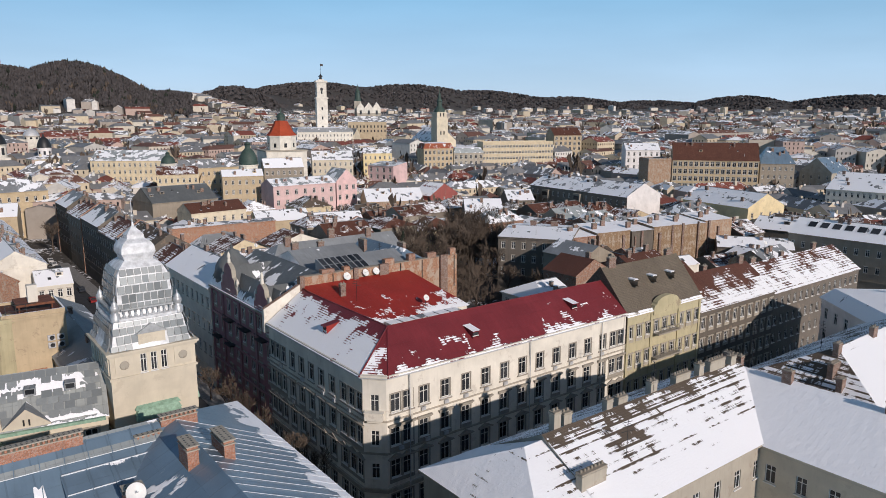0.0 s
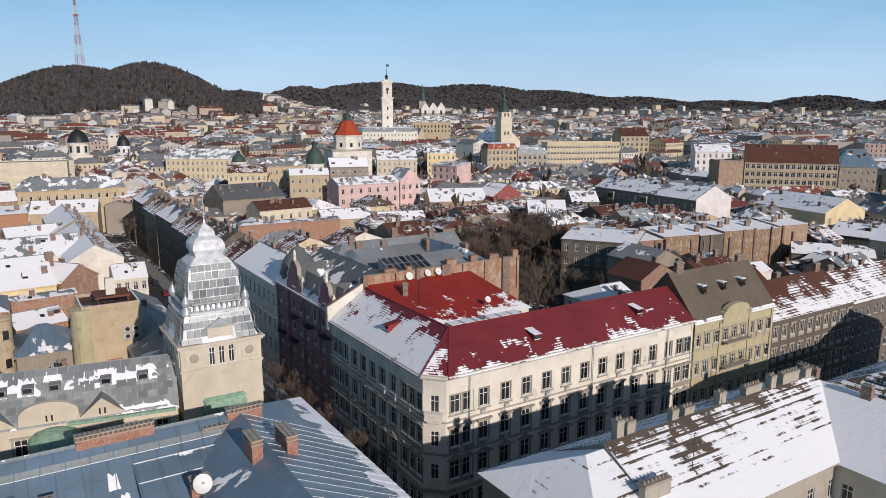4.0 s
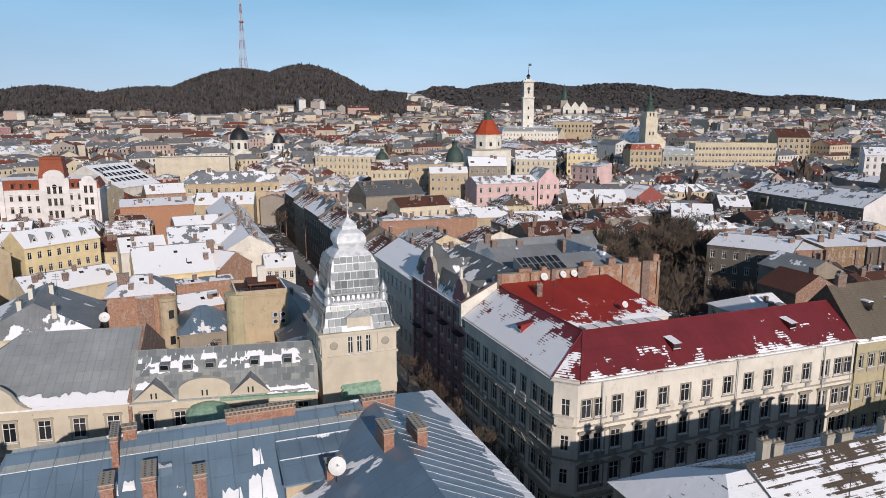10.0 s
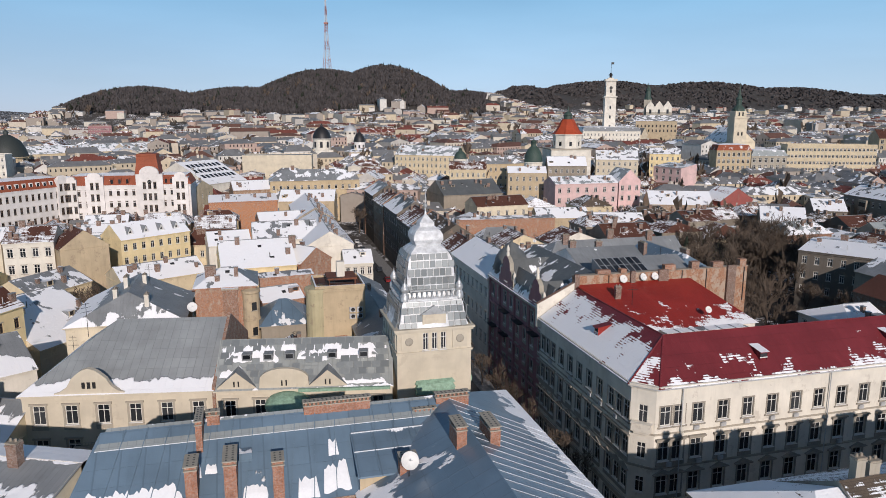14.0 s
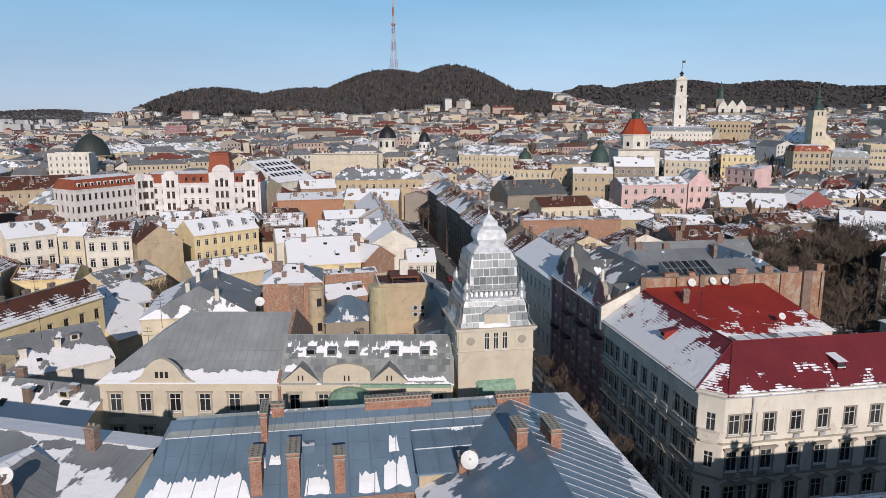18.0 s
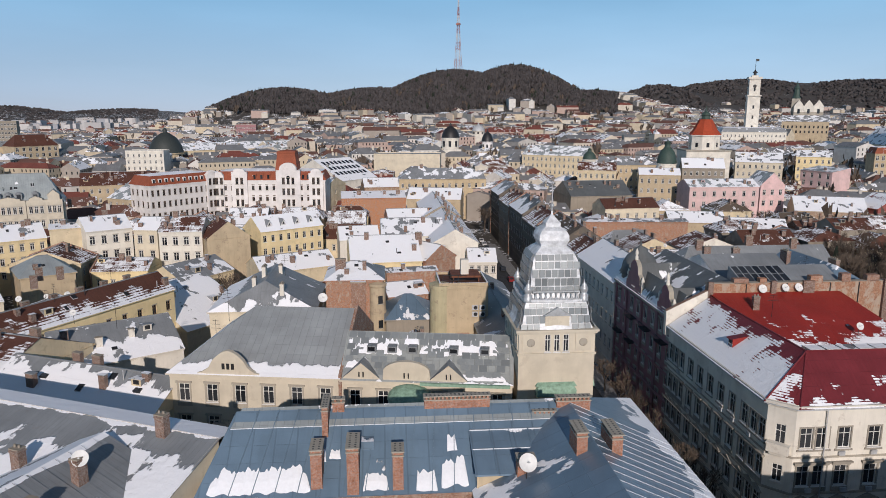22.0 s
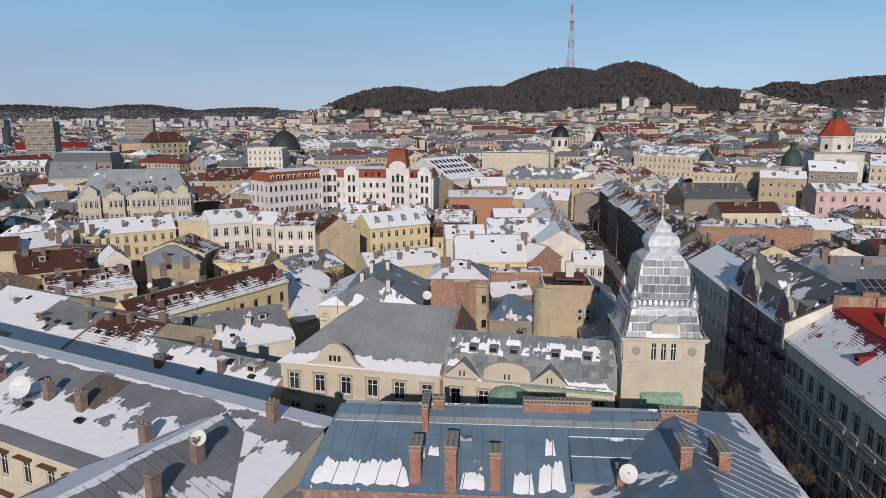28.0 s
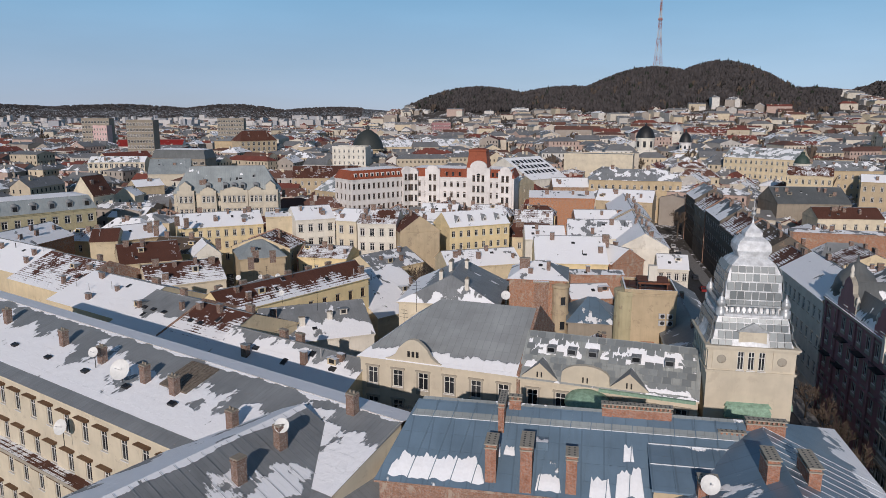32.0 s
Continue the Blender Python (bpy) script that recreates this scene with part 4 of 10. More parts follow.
def red_house():
    L, W, H = 54.3, 39.0, 18.0
    d1, d2, rh, c = 12.4, 13.5, 4.7, 2.4
    o = 0.55
    root = thing("corner_house", pose(RF[0], RF[1], 0, 0, 0, RF[2]), "cream four-storey corner house with a snow-patched red metal roof", "building")
    take(RF, 0, 0, L, W)
    g = Geo()
    spots = []

    def facade(m, ln, cols, off, span, doubles=()):
        holes, st = [], []
        sills = ((-3.2, 2.8, "cased"), (2.2, 2.7, "pediment"), (7.1, 2.7, "hood"), (12.2, 2.7, "cased"))
        for i in range(cols):
            x = off + (i + 0.5) * span / cols
            for z, hh, kind in sills:
                xs = (x - 1.05, x + 1.05) if i in doubles else (x,)
                for xx in xs:
                    holes.append((xx, z, 1.6, hh))
                    st.append(kind)
        cut_wall(g, m, ln, -6.0, H, holes)
        for q, k in zip(holes, st):
            spots.append((m, q, k))
    facade(pose(c, 0, 0), L - c, 13, 0.6, L - c - 0.9, (0, 12))
    facade(pose(0, 34.0, 0, 0, 0, -90), 34.0 - c, 9, 0.6, 34.0 - c - 1.0, (0, 8))
    # chamfered corner
    mc = Matrix.Translation((0, c, 0)) @ pose(0, 0, 0, 0, 0, -45)
    lc = c * math.sqrt(2)
    holes = [(lc / 2, z, 1.2, hh) for z, hh in ((2.3, 2.3), (7.3, 2.3), (12.1, 2.9))]
    cut_wall(g, mc, lc, -6.0, H, holes)
    for q in holes:
        spots.append((mc, q, "plain"))
    # other outer walls and the courtyard
    for a, b in (((L, 0), (L, d1)), ((L, d1), (d2, d1)), ((d2, d1), (d2, 21.0)), ((d2, 21.0), (34.0, 21.0)), ((34.0, 21.0), (34.0, 34.0)), ((34.0, 34.0), (0, 34.0))):
        g.poly([(*a, -6), (*b, -6), (*b, H), (*a, H)])
    g.poly([(L, 0, H), (L, d1 / 2, H + rh), (L, d1, H)])
    part("wall", g, M_PALE, root)
    # bands and cornice
    for z, y, t in ((H - 0.75, 0.2, 0.3), (H - 0.42, 0.42, 0.34), (10.9, 0.12, 0.25), (6.0, 0.16, 0.3), (0.2, 0.3, 0.6)):
        g = Geo()
        pl = [(0, 34.0), (0, c), (c, 0), (L, 0)]
        po = [(-y, 34.0), (-y, c - y * 0.41), (c - y * 0.41, -y), (L, -y)]
        for i in range(3):
            a, b, A, B = pl[i], pl[i + 1], po[i], po[i + 1]
            g.poly([(*A, z), (*B, z), (*B, z + t), (*A, z + t)])
            g.poly([(*A, z + t), (*B, z + t), (*b, z + t), (*a, z + t)])
            g.poly([(*a, z), (*b, z), (*B, z), (*A, z)])
        part("string_course", g, M_STONE if z < 17 else M_PALE, root)
    # pilasters at the ends of the long front
    for x in (6.6, L - 6.4, L - 0.3):
        g = Geo()
        g.box(-0.22, 0.22, -0.12, 0, 0.9, H - 0.8)
        part("pilaster", g, M_PALE, root, at=pose(x, 0, 0))
    for m, q, k in spots:
        wm, pm, sm = window_meshes(q[2], q[3], M_FRAME, k)
        ob = part("window", wm, None, root, at=m @ pose(q[0], 0, q[1]))
        part("pane", pm, None, ob)
        if sm:
            part("surround", sm, None, ob)
    # roofs
    e, t = H - 0.35, H + rh
    h1, h2 = d1 / 2, d2 / 2
    g = Geo()
    s_f, s_l = (0.58, 0.30), (0.66, 0.55)
    banded(g, [(c, -o, e), (L + 0.1, -o, e), (L + 0.1, h1, t), (h2, h1, t)], ((0, 0.62), (0.07, 0.55), (0.2, 0.49), (0.4, 0.43), (0.8, 0.33), (1, 0.30)))
    g.poly([(-o, c, e), (c, -o, e), (h2, h1, t)], 0, (0.62, 0.58, 0.36))
    banded(g, [(-o, 34.0, e), (-o, c, e), (h2, h1, t), (h2, 34.0, t)], ((0, 0.70), (0.3, 0.66), (0.6, 0.61), (0.8, 0.55), (0.92, 0.48), (1, 0.38)))
    g.poly([(L + 0.1, d1 + 0.4, e), (d2 + 0.4, d1 + 0.4, e), (h2, h1, t), (L + 0.1, h1, t)], 0, (0.56, 0.56, 0.5, 0.5))
    g.poly([(d2 + 0.4, d1 + 0.4, e), (d2 + 0.4, 21.0, e), (h2, 27.0, t), (h2, h1, t)], 0, (0.5, 0.45, 0.4, 0.4))
    part("roof", g, R_RED, root, "dark red sheet roof with melting snow")
    g = Geo()
    banded(g, [(d2 + 0.4, 20.5, H + 0.2), (34.4, 20.5, H + 0.2), (30.0, 34.6, t + 0.4), (h2, 34.6, t + 0.4)], ((0, 0.60), (0.12, 0.54), (0.3, 0.44), (0.5, 0.34), (1, 0.28)))
    g.poly([(d2 + 0.4, 20.5, H + 0.2), (h2, 34.6, t + 0.4), (h2, 27.0, t - 0.2)], 0, (0.5, 0.36, 0.36))
    g.poly([(34.4, 20.5, H + 0.2), (34.4, 34.6, H + 0.2), (30.0, 34.6, t + 0.4)], 0, (0.56, 0.4, 0.3))
    part("rear_roof", g, R_BRIGHT, root, "bright red sheet roof of the rear wing")
    g = Geo()
    pl = [(-o, 34.0), (-o, c), (c, -o), (L + 0.1, -o)]
    for a, b in zip(pl, pl[1:]):
        g.poly([(*a, e - 0.2), (*b, e - 0.2), (*b, e), (*a, e)])
    g.poly([(-o, 34, e - 0.2), (0.4, 34, e - 0.2), (0.4, c, e - 0.2), (-o, c, e - 0.2)])
    g.poly([(c, -o, e - 0.2), (c, 0.4, e - 0.2), (L, 0.4, e - 0.2), (L, -o, e - 0.2)])
    part("gutter", g, M_LIGHTMETAL, root)
    # ridges and hips rolled in metal
    for a, b in (((h2, h1, t), (L, h1, t)), ((h2, h1, t), (h2, 34.0, t)), ((h2, h1, t), (c, -o, e)), ((h2, h1, t), (-o, c, e))):
        g = Geo()
        g.tube(a, b, 0.13, 0.13, 6)
        part("ridge_cap", g, R_RED, root)
    # dormers
    for x, y, side in ((20.0, 2.6, "f"), (43.0, 3.2, "f"), (3.2, 17.5, "l")):
        g = Geo()
        g.poly([(-0.55, -0.9, 0), (0.55, -0.9, 0), (0.55, -0.9, 0.8), (-0.55, -0.9, 0.8)], 1)
        g.poly([(-0.75, -1.2, 0.85), (0.75, -1.2, 0.85), (0.75, 2.3, 1.42), (-0.75, 2.3, 1.42)], 0, 0.72 if side == "f" else 0.1)
        g.poly([(-0.75, -1.2, 0.7), (0.75, -1.2, 0.7), (0.75, -1.2, 0.85), (-0.75, -1.2, 0.85)], 2)
        g.poly([(-0.6, -0.9, -0.7), (-0.6, -0.9, 0.85), (-0.6, 2.3, 1.4), (-0.6, 2.3, 1.0)], 2)
        g.poly([(0.6, -0.9, 0.85), (0.6, -0.9, -0.7), (0.6, 2.3, 1.0), (0.6, 2.3, 1.4)], 2)
        g.box(-0.62, 0.62, -0.98, -0.9, -0.05, 0.08, 3)
        zz = H + rh * ((y / h1) if side == "f" else (x / h2)) * 0.92
        ob = part("dormer", g, [R_RED, M_GLASS, R_BRIGHT if side == "l" else R_RED, M_FRAME], root, at=pose(x, y, zz, 0, 0, 0 if side == "f" else -90))
    # low lantern over the yard side, chimneys
    for i in range(6):
        x = 15.2 + i * 2.6
        g = Geo()
        g.box(x, x + 2.3, 18.2, 20.4, H - 1.2, H + 0.5, 1, 0, 0.58)
        part("yard_dormer", g, [R_GREY, M_PALE], root)
    for x, y, z in ((12.6, 30.0, t - 0.4), (22.0, 11.0, H), (34.0, 11.6, H), (27.0, 11.6, H)):
        part("chimney", chimney_mesh(1.1, 0.6, 1.3, 2), None, root, at=pose(x, y, z))
    # downpipes
    for x in (6.2, 30.0, L - 6.8):
        g = Geo()
        g.tube((x, -0.3, -4.5), (x, -0.3, H - 0.6), 0.08, 0.08, 6)
        part("downpipe", g, M_LIGHTMETAL, root)
    # air-conditioning boxes under the sills
    rnd = random.Random(3)
    g = Geo()
    g.box(-0.4, 0.4, -0.32, 0.0, 0, 0.55)
    g.lathe([(0.2, 0.0), (0.2, 0.01)], 10)
    acm = g.mesh("air_conditioner", [M_LIGHTMETAL])
    for i, z in ((1, 11.25), (2, 11.25), (3, 11.25), (4, 11.25), (5, 11.25), (8, 11.25), (9, 11.25), (10, 11.25), (11, 11.25), (0, 6.3), (1, 6.3), (2, 6.3), (7, 6.3)):
        x = c + 0.6 + (i + 0.5 + rnd.uniform(-0.12, 0.12)) * (L - c - 0.9) / 13
        part("air_conditioner", acm, None, root, at=pose(x, -0.02, z))
    for y, z in ((6.0, 11.2), (10.5, 11.2), (14.0, 11.2), (21.0, 11.2), (29.0, 11.2), (24.5, 6.2)):
        part("air_conditioner", acm, None, root, at=pose(-0.02, y, z, 0, 0, -90))
    # corner balcony
    g = Geo()
    g.box(-1.3, 1.3, -0.9, 0.05, 11.4, 12.5)
    g.box(-1.4, 1.4, -1.0, 0.05, 12.5, 12.62)
    g.box(-1.0, 1.0, -0.6, 0.05, 11.0, 11.4)
    part("balcony", g, M_PALE, root, at=mc @ pose(lc / 2, 0, 0))
    # brick fire wall at the back: tan panels between dark buttresses, a sheet-metal coping
    posts = ((6.4, 0.9), (17.5, 0.9), (23.2, 2.0), (37.8, 1.8))
    g = Geo()
    g.box(6.5, 42.4, 34.7, 35.6, -5, 24.7)
    part("fire_wall", g, M_WORNBRICK, root, "worn red and tan brick fire wall")
    for i, (x, w) in enumerate(((11.0, 2.6), (24.6, 2.2), (30.2, 1.6), (15.6, 1.2), (34.8, 2.2), (40.6, 1.4))):
        g = Geo()
        g.box(x, x + w, 34.6, 35.7, 24.7, 25.5 + 0.3 * (i % 3))
        part("stub", g, M_BRICK2 if i % 2 else M_BRICK, root)
    for x, w in posts:
        g = Geo()
        g.box(x, x + w, 34.15, 34.72, -5, 25.1)
        part("buttress", g, M_CHIM, root, "dark brick buttress")
    for x in (13.2, 20.4, 28.2, 33.4, 41.6):
        g = Geo()
        g.box(x, x + 0.16, 34.58, 34.72, 18, 24.6)
        part("flue_pipe", g, M_DARK, root)
    g = Geo()
    g.box(6.4, 42.5, 34.6, 35.7, 24.7, 24.82)
    part("coping", g, M_GREY, root)
    g = Geo()
    g.poly([(-0.6, 34.3, 16), (6.4, 34.3, 16), (6.4, 34.3, 23.6), (-0.6, 34.3, 20.2)])
    g.poly([(-0.6, 34.3, 20.2), (6.4, 34.3, 23.6), (6.4, 35.2, 23.6), (-0.6, 35.2, 20.2)], 1)
    g.poly([(-0.6, 35.2, 16), (-0.6, 34.3, 16), (-0.6, 34.3, 20.2), (-0.6, 35.2, 20.2)])
    part("raking_wall", g, [M_PALE, M_BRICK], root)


red_house()


# ---- theatre with the zinc-domed tower ----


def tower():
    m = pose(RF[0], RF[1], 0, 0, 0, RF[2]) @ pose(-29.6, 14.8, 0)
    root = thing("tower", m, "sandy corner tower under a shingled zinc dome", "tower")
    take(RF, -30, 14.5, -18, 26)
    w, H = 10.8, 23.6
    g = Geo()
    holes = [(w / 2 + dx, 20.45, 0.8, 2.5) for dx in (-1.3, 0, 1.3)]
    for s in "frbl":
        cut_wall(g, side_pose(s, w, w), w, -6, H, holes)
    part("wall", g, M_THEATRE, root)
    for s in "frbl":
        sp = side_pose(s, w, w)
        for q in holes:
            wm, pm, sm = window_meshes(q[2], q[3], M_FRAME, "plain")
            ob = part("window", wm, None, root, at=sp @ pose(q[0], 0, q[1]))
            part("pane", pm, None, ob)
        for x in (1.7, w - 1.7):
            g = Geo()
            g.box(-1.1, 1.1, -0.12, 0.0, 20.6, 23.1)
            part("panel", g, M_THEATRE, root, at=sp @ pose(x, 0, 0))
            g = Geo()
            g.lathe([(0.6, 0), (0.5, 0.1), (0.2, 0.14)], 14)
            part("medallion", g, M_STONE, root, at=sp @ pose(x, -0.12, 21.85, 90, 0, 0))
    for z, y, t in ((20.0, 0.18, 0.3), (H - 0.5, 0.25, 0.3), (H - 0.2, 0.45, 0.3), (12.5, 0.15, 0.3)):
        g = Geo()
        g.box(-y, w + y, -y, w + y, z, z + t)
        part("cornice", g, M_THEATRE, root)
    # bay with a copper hood on the front and the street side
    for s in "fr":
        sp = side_pose(s, w, w)
        g = Geo()
        g.box(w / 2 - 2.6, w / 2 + 2.6, -0.7, 0, 9.0, 14.2)
        part("bay", g, M_THEATRE, root, at=sp)
        g = Geo()
        a, b = w / 2 - 2.9, w / 2 + 2.9
        prof = [(-1.0, 14.2), (-0.95, 14.9), (-0.7, 15.6), (0.0, 16.0)]
        for (ya, za), (yb, zb) in zip(prof, prof[1:]):
            k = 0.5
            g.poly([(a, ya, za), (b, ya, za), (b - k * (zb - 14.2) / 2, yb, zb), (a + k * (zb - 14.2) / 2, yb, zb)])
            g.poly([(a, ya, za), (a + k * (zb - 14.2) / 2, yb, zb), (a + 0.3, 0, zb), (a, 0, za)])
            g.poly([(b, ya, za), (b, 0, za), (b - 0.3, 0, zb), (b - k * (zb - 14.2) / 2, yb, zb)])
        part("hood", g, M_COPPER, root, "green copper hood over the bay", at=sp)
        for x in (-1.9, -0.95, 0, 0.95, 1.9):
            g = Geo()
            g.box(w / 2 + x - 0.35, w / 2 + x + 0.35, -0.76, -0.68, 12.6, 13.7)
            part("relief", g, M_STONE, root, at=sp)
        # gable aedicule at the dome's foot
        g = Geo()
        g.box(w / 2 - 1.7, w / 2 + 1.7, 0.15, 0.9, H, H + 2.0)
        part("aedicule", g, M_THEATRE, root, at=sp)
        g = Geo()
        for y0, y1 in ((0.0, 1.2),):
            g.poly([(w / 2 - 2.0, y0, H + 2.0), (w / 2 + 2.0, y0, H + 2.0), (w / 2, y0, H + 3.2)])
            g.poly([(w / 2 - 2.0, y0, H + 2.0), (w / 2, y0, H + 3.2), (w / 2, y1, H + 3.2), (w / 2 - 2.0, y1, H + 2.0)])
            g.poly([(w / 2, y0, H + 3.2), (w / 2 + 2.0, y0, H + 2.0), (w / 2 + 2.0, y1, H + 2.0), (w / 2, y1, H + 3.2)])
        part("pediment", g, M_ZINC, root, at=sp)
    c = w / 2
    z = H + 0.1
    r2 = math.sqrt(2)
    dome = [(5.5, 0.0), (5.15, 0.8), (4.95, 2.0), (4.8, 3.0), (4.6, 3.6), (4.75, 3.7), (4.75, 4.0), (4.0, 4.1), (3.75, 4.8), (3.72, 5.8), (3.7, 7.0), (3.6, 8.2), (3.4, 9.3), (2.95, 10.2), (2.25, 10.8),
            (1.95, 11.0), (2.0, 11.3), (2.3, 11.9), (2.25, 12.6), (1.9, 13.2), (1.15, 13.7), (1.15, 14.2), (0.6, 14.8), (0.15, 15.3), (0.1, 15.8)]
    g = Geo()
    g.lathe([(r, z + q) for r, q in dome], 24, c, c, 0, math.pi / 4, 0.75)
    part("dome", g, M_DOME, root, "zinc-shingled dome glinting in the sun", smooth=False)
    # raised shingles on the dome
    sh = Geo()
    sh.box(-0.43, 0.43, -0.05, 0.06, 0.03, 0.97)
    shm = sh.mesh("shingle", [M_SHINGLE])
    rnd = random.Random(5)
    rows = ((5.5, 0.05, 5.15, 0.8), (5.15, 0.8, 4.95, 2.0), (4.95, 2.0, 4.8, 3.0), (4.8, 3.0, 4.6, 3.6), (3.75, 4.8, 3.72, 5.8), (3.72, 5.8, 3.7, 7.0), (3.7, 7.0, 3.6, 8.2), (3.6, 8.2, 3.4, 9.3), (3.4, 9.3, 2.95, 10.2))
    for s in "frl":
        sp = side_pose(s, w, w)
        for ra, za, rb, zb in rows:
            hgt = zb - za
            n = max(2, int(2 * min(ra, rb) * 0.97 / 0.9))
            lean = math.degrees(math.atan2(ra - rb, hgt))
            for i in range(n):
                x = c + (i - (n - 1) / 2 + (0.22 if rows.index((ra, za, rb, zb)) % 2 else -0.22)) * 0.9
                if abs(x - c) < 2.0 and za < 2:
                    continue
                ob = part("shingle", shm, None, root, at=sp @ pose(x, c - ra, z + za, -lean, 0, 0))
                ob.scale = (0.93, 1, math.hypot(hgt, ra - rb) * (0.88 + 0.05 * rnd.random()))
    # balustrade and urns round the drum
    for sx, sy in ((-1, -1), (1, -1), (1, 1), (-1, 1)):
        g = Geo()
        x, y = c + sx * 3.95, c + sy * 3.95
        g.lathe([(0.66, z + 3.7), (0.64, z + 4.6), (0.4, z + 4.75), (0.52, z + 5.05), (0.6, z + 5.4), (0.5, z + 5.7), (0.34, z + 5.85), (0.38, z + 6.0), (0.12, z + 6.3), (0.05, z + 6.8)], 12, x, y)
        part("urn", g, M_ZINC, root, smooth=True)
    for s in "frbl":
        sp = side_pose(s, w, w)
        for i in range(9):
            g = Geo()
            g.lathe([(0.14, z + 3.9), (0.2, z + 4.2), (0.1, z + 4.5), (0.16, z + 4.9)], 8, c - 2.9 + i * 0.72, 1.2)
            part("baluster", g, M_ZINC, root, at=sp)
        g = Geo()
        g.box(c - 3.3, c + 3.3, 1.0, 1.45, z + 5.0, z + 5.2)
        part("rail", g, M_ZINC, root, at=sp)
    g = Geo()
    g.tube((c, c, z + 15.7), (c, c, z + 19.6), 0.1, 0.03, 6)
    part("spire", g, M_LIGHTMETAL, root)
    g = Geo()
    g.lathe([(0.05, z + 16.2), (0.3, z + 16.5), (0.3, z + 16.7), (0.05, z + 17.0)], 10, c, c)
    part("finial", g, M_ZINC, root, smooth=True)


tower()


def theatre():
    """Low theatre range beside the tower: a plain hipped hall and a shingled front range with gables."""
    fr = (-89.0, 58.9, 29.6)
    root, hgt = block(fr, 25.5, 0.0, 50.0, 12.0, 16.0, roof="gable", rh=5.0, wall=M_THEATRE, cover=R_SHINGLE, hips=(0, 0), name="theatre_range",
                      label="sandy theatre range with a grey shingled roof and patches of snow", snow={"b": 0.5}, bands={"f": ((0, 0.44), (0.12, 0.34), (0.5, 0.42), (0.8, 0.44), (1, 0.3))},
                      wins={"f": (6, 3)}, win=(1.5, 2.6), style="lintel")
    for x in (4.0, 7.0, 10.0, 16.0, 20.5):
        g = Geo()
        g.box(-0.65, 0.65, -0.9, 0.6, -0.2, 0.75, 0)
        g.poly([(-0.5, -0.93, 0.05), (0.5, -0.93, 0.05), (0.5, -0.93, 0.65), (-0.5, -0.93, 0.65)], 1)
        part("roof_window", g, [R_GREY, M_GLASS], root, at=pose(x, 3.6, hgt(x, 3.6)))
    for x, w, hh, kind in ((3.0, 2.6, 2.2, "gable"), (9.5, 3.4, 2.6, "round"), (15.5, 2.6, 2.2, "gable")):
        g = Geo()
        n = 12
        top = []
        for i in range(n + 1):
            a = math.pi * i / n
            if kind == "round":
                top.append((-w * math.cos(a), hh * (0.35 + 0.65 * math.sin(a)) if 0 < i < n else 0))
            else:
                k = abs(i / n * 2 - 1)
                top.append((-w + 2 * w * i / n, hh * (1 - k)))
        for (xa, za), (xb, zb) in zip(top, top[1:]):
            for y in (-0.2, 0.5):
                g.poly([(xa, y, -1.0), (xb, y, -1.0), (xb, y, zb), (xa, y, za)])
            g.poly([(xa, -0.2, za), (xb, -0.2, zb), (xb, 0.5, zb), (xa, 0.5, za)])
        part("gablet", g, M_THEATRE, root, at=pose(x, 0, 16.0))
        if kind == "gable":
            g = Geo()
            g.poly([(-w, -0.3, 0), (0, -0.3, hh), (0, 4.5, hh), (-w, 0.4, 0)], 0, 0.3)
            g.poly([(0, -0.3, hh), (w, -0.3, 0), (w, 0.4, 0), (0, 4.5, hh)], 0, 0.45)
            part("gablet_roof", g, R_GREY, root, at=pose(x, 0, 16.05))
        for dx in (-0.3, 0.3):
            g = Geo()
            g.box(-0.1, 0.1, -0.24, -0.18, 0.1, 0.9)
            part("slit", g, M_DARK, root, at=pose(x + dx, 0, 16.0))
    for i, (x0, x1, y0, y1) in enumerate(((1.0, 8.4, 3.0, 5.7), (8.6, 10.8, 4.3, 5.6), (11.0, 22.6, 3.2, 5.7), (0.4, 3.0, 0.9, 2.2), (16.8, 23.6, 0.0, 0.9))):
        snow_patch(root, x0, x1, y0, y1, hgt, 20 + i, 0.8)
    sh = Geo()
    sh.box(-0.6, 0.6, 0.0, 1.02, -0.02, 0.035)
    shm = sh.mesh("shingle", [M_SLAB])
    rnd = random.Random(15)
    for r in range(7):
        for i in range(19):
            x = 0.8 + (i + (0.5 if r % 2 else 0.0)) * 1.26
            y = 0.35 + r * 0.79
            if x > 23.8 or (rnd.random() < 0.12) or any(abs(x - q) < 1.2 and 2.4 < y < 4.4 for q in (4.0, 7.0, 10.0, 16.0, 20.5)):
                continue
            if y < 3.4 and any(abs(x - q) < k for q, k in ((3.0, 2.2 - y * 0.5), (9.5, 2.6 - y), (15.5, 2.2 - y * 0.5))):
                continue
            ob = part("shingle", shm, None, root, at=pose(x, y, hgt(x, y) + 0.03, 39.8, 0, rnd.uniform(-1, 1)))
            ob.scale = (rnd.uniform(0.9, 1.02), 1, 1)
    g = Geo()
    g.box(11.5, 24.2, -0.95, -0.5, 15.35, 15.75)
    part("gutter", g, M_COPPER, root, "green copper gutter")
    # copper hood over the entrance
    g = Geo()
    g.lathe([(3.2, 0), (3.0, 0.7), (2.4, 1.3), (1.5, 1.7), (0.6, 1.9)], 20, 0, 0)
    part("hood", g, M_COPPER, root, "green copper hood over the entrance bay", at=pose(10.0, -0.6, 13.4), smooth=True)
    g = Geo()
    g.lathe([(2.9, 6.0), (2.9, 13.4)], 20)
    part("bay", g, M_THEATRE, root, at=pose(10.0, -0.6, 0))
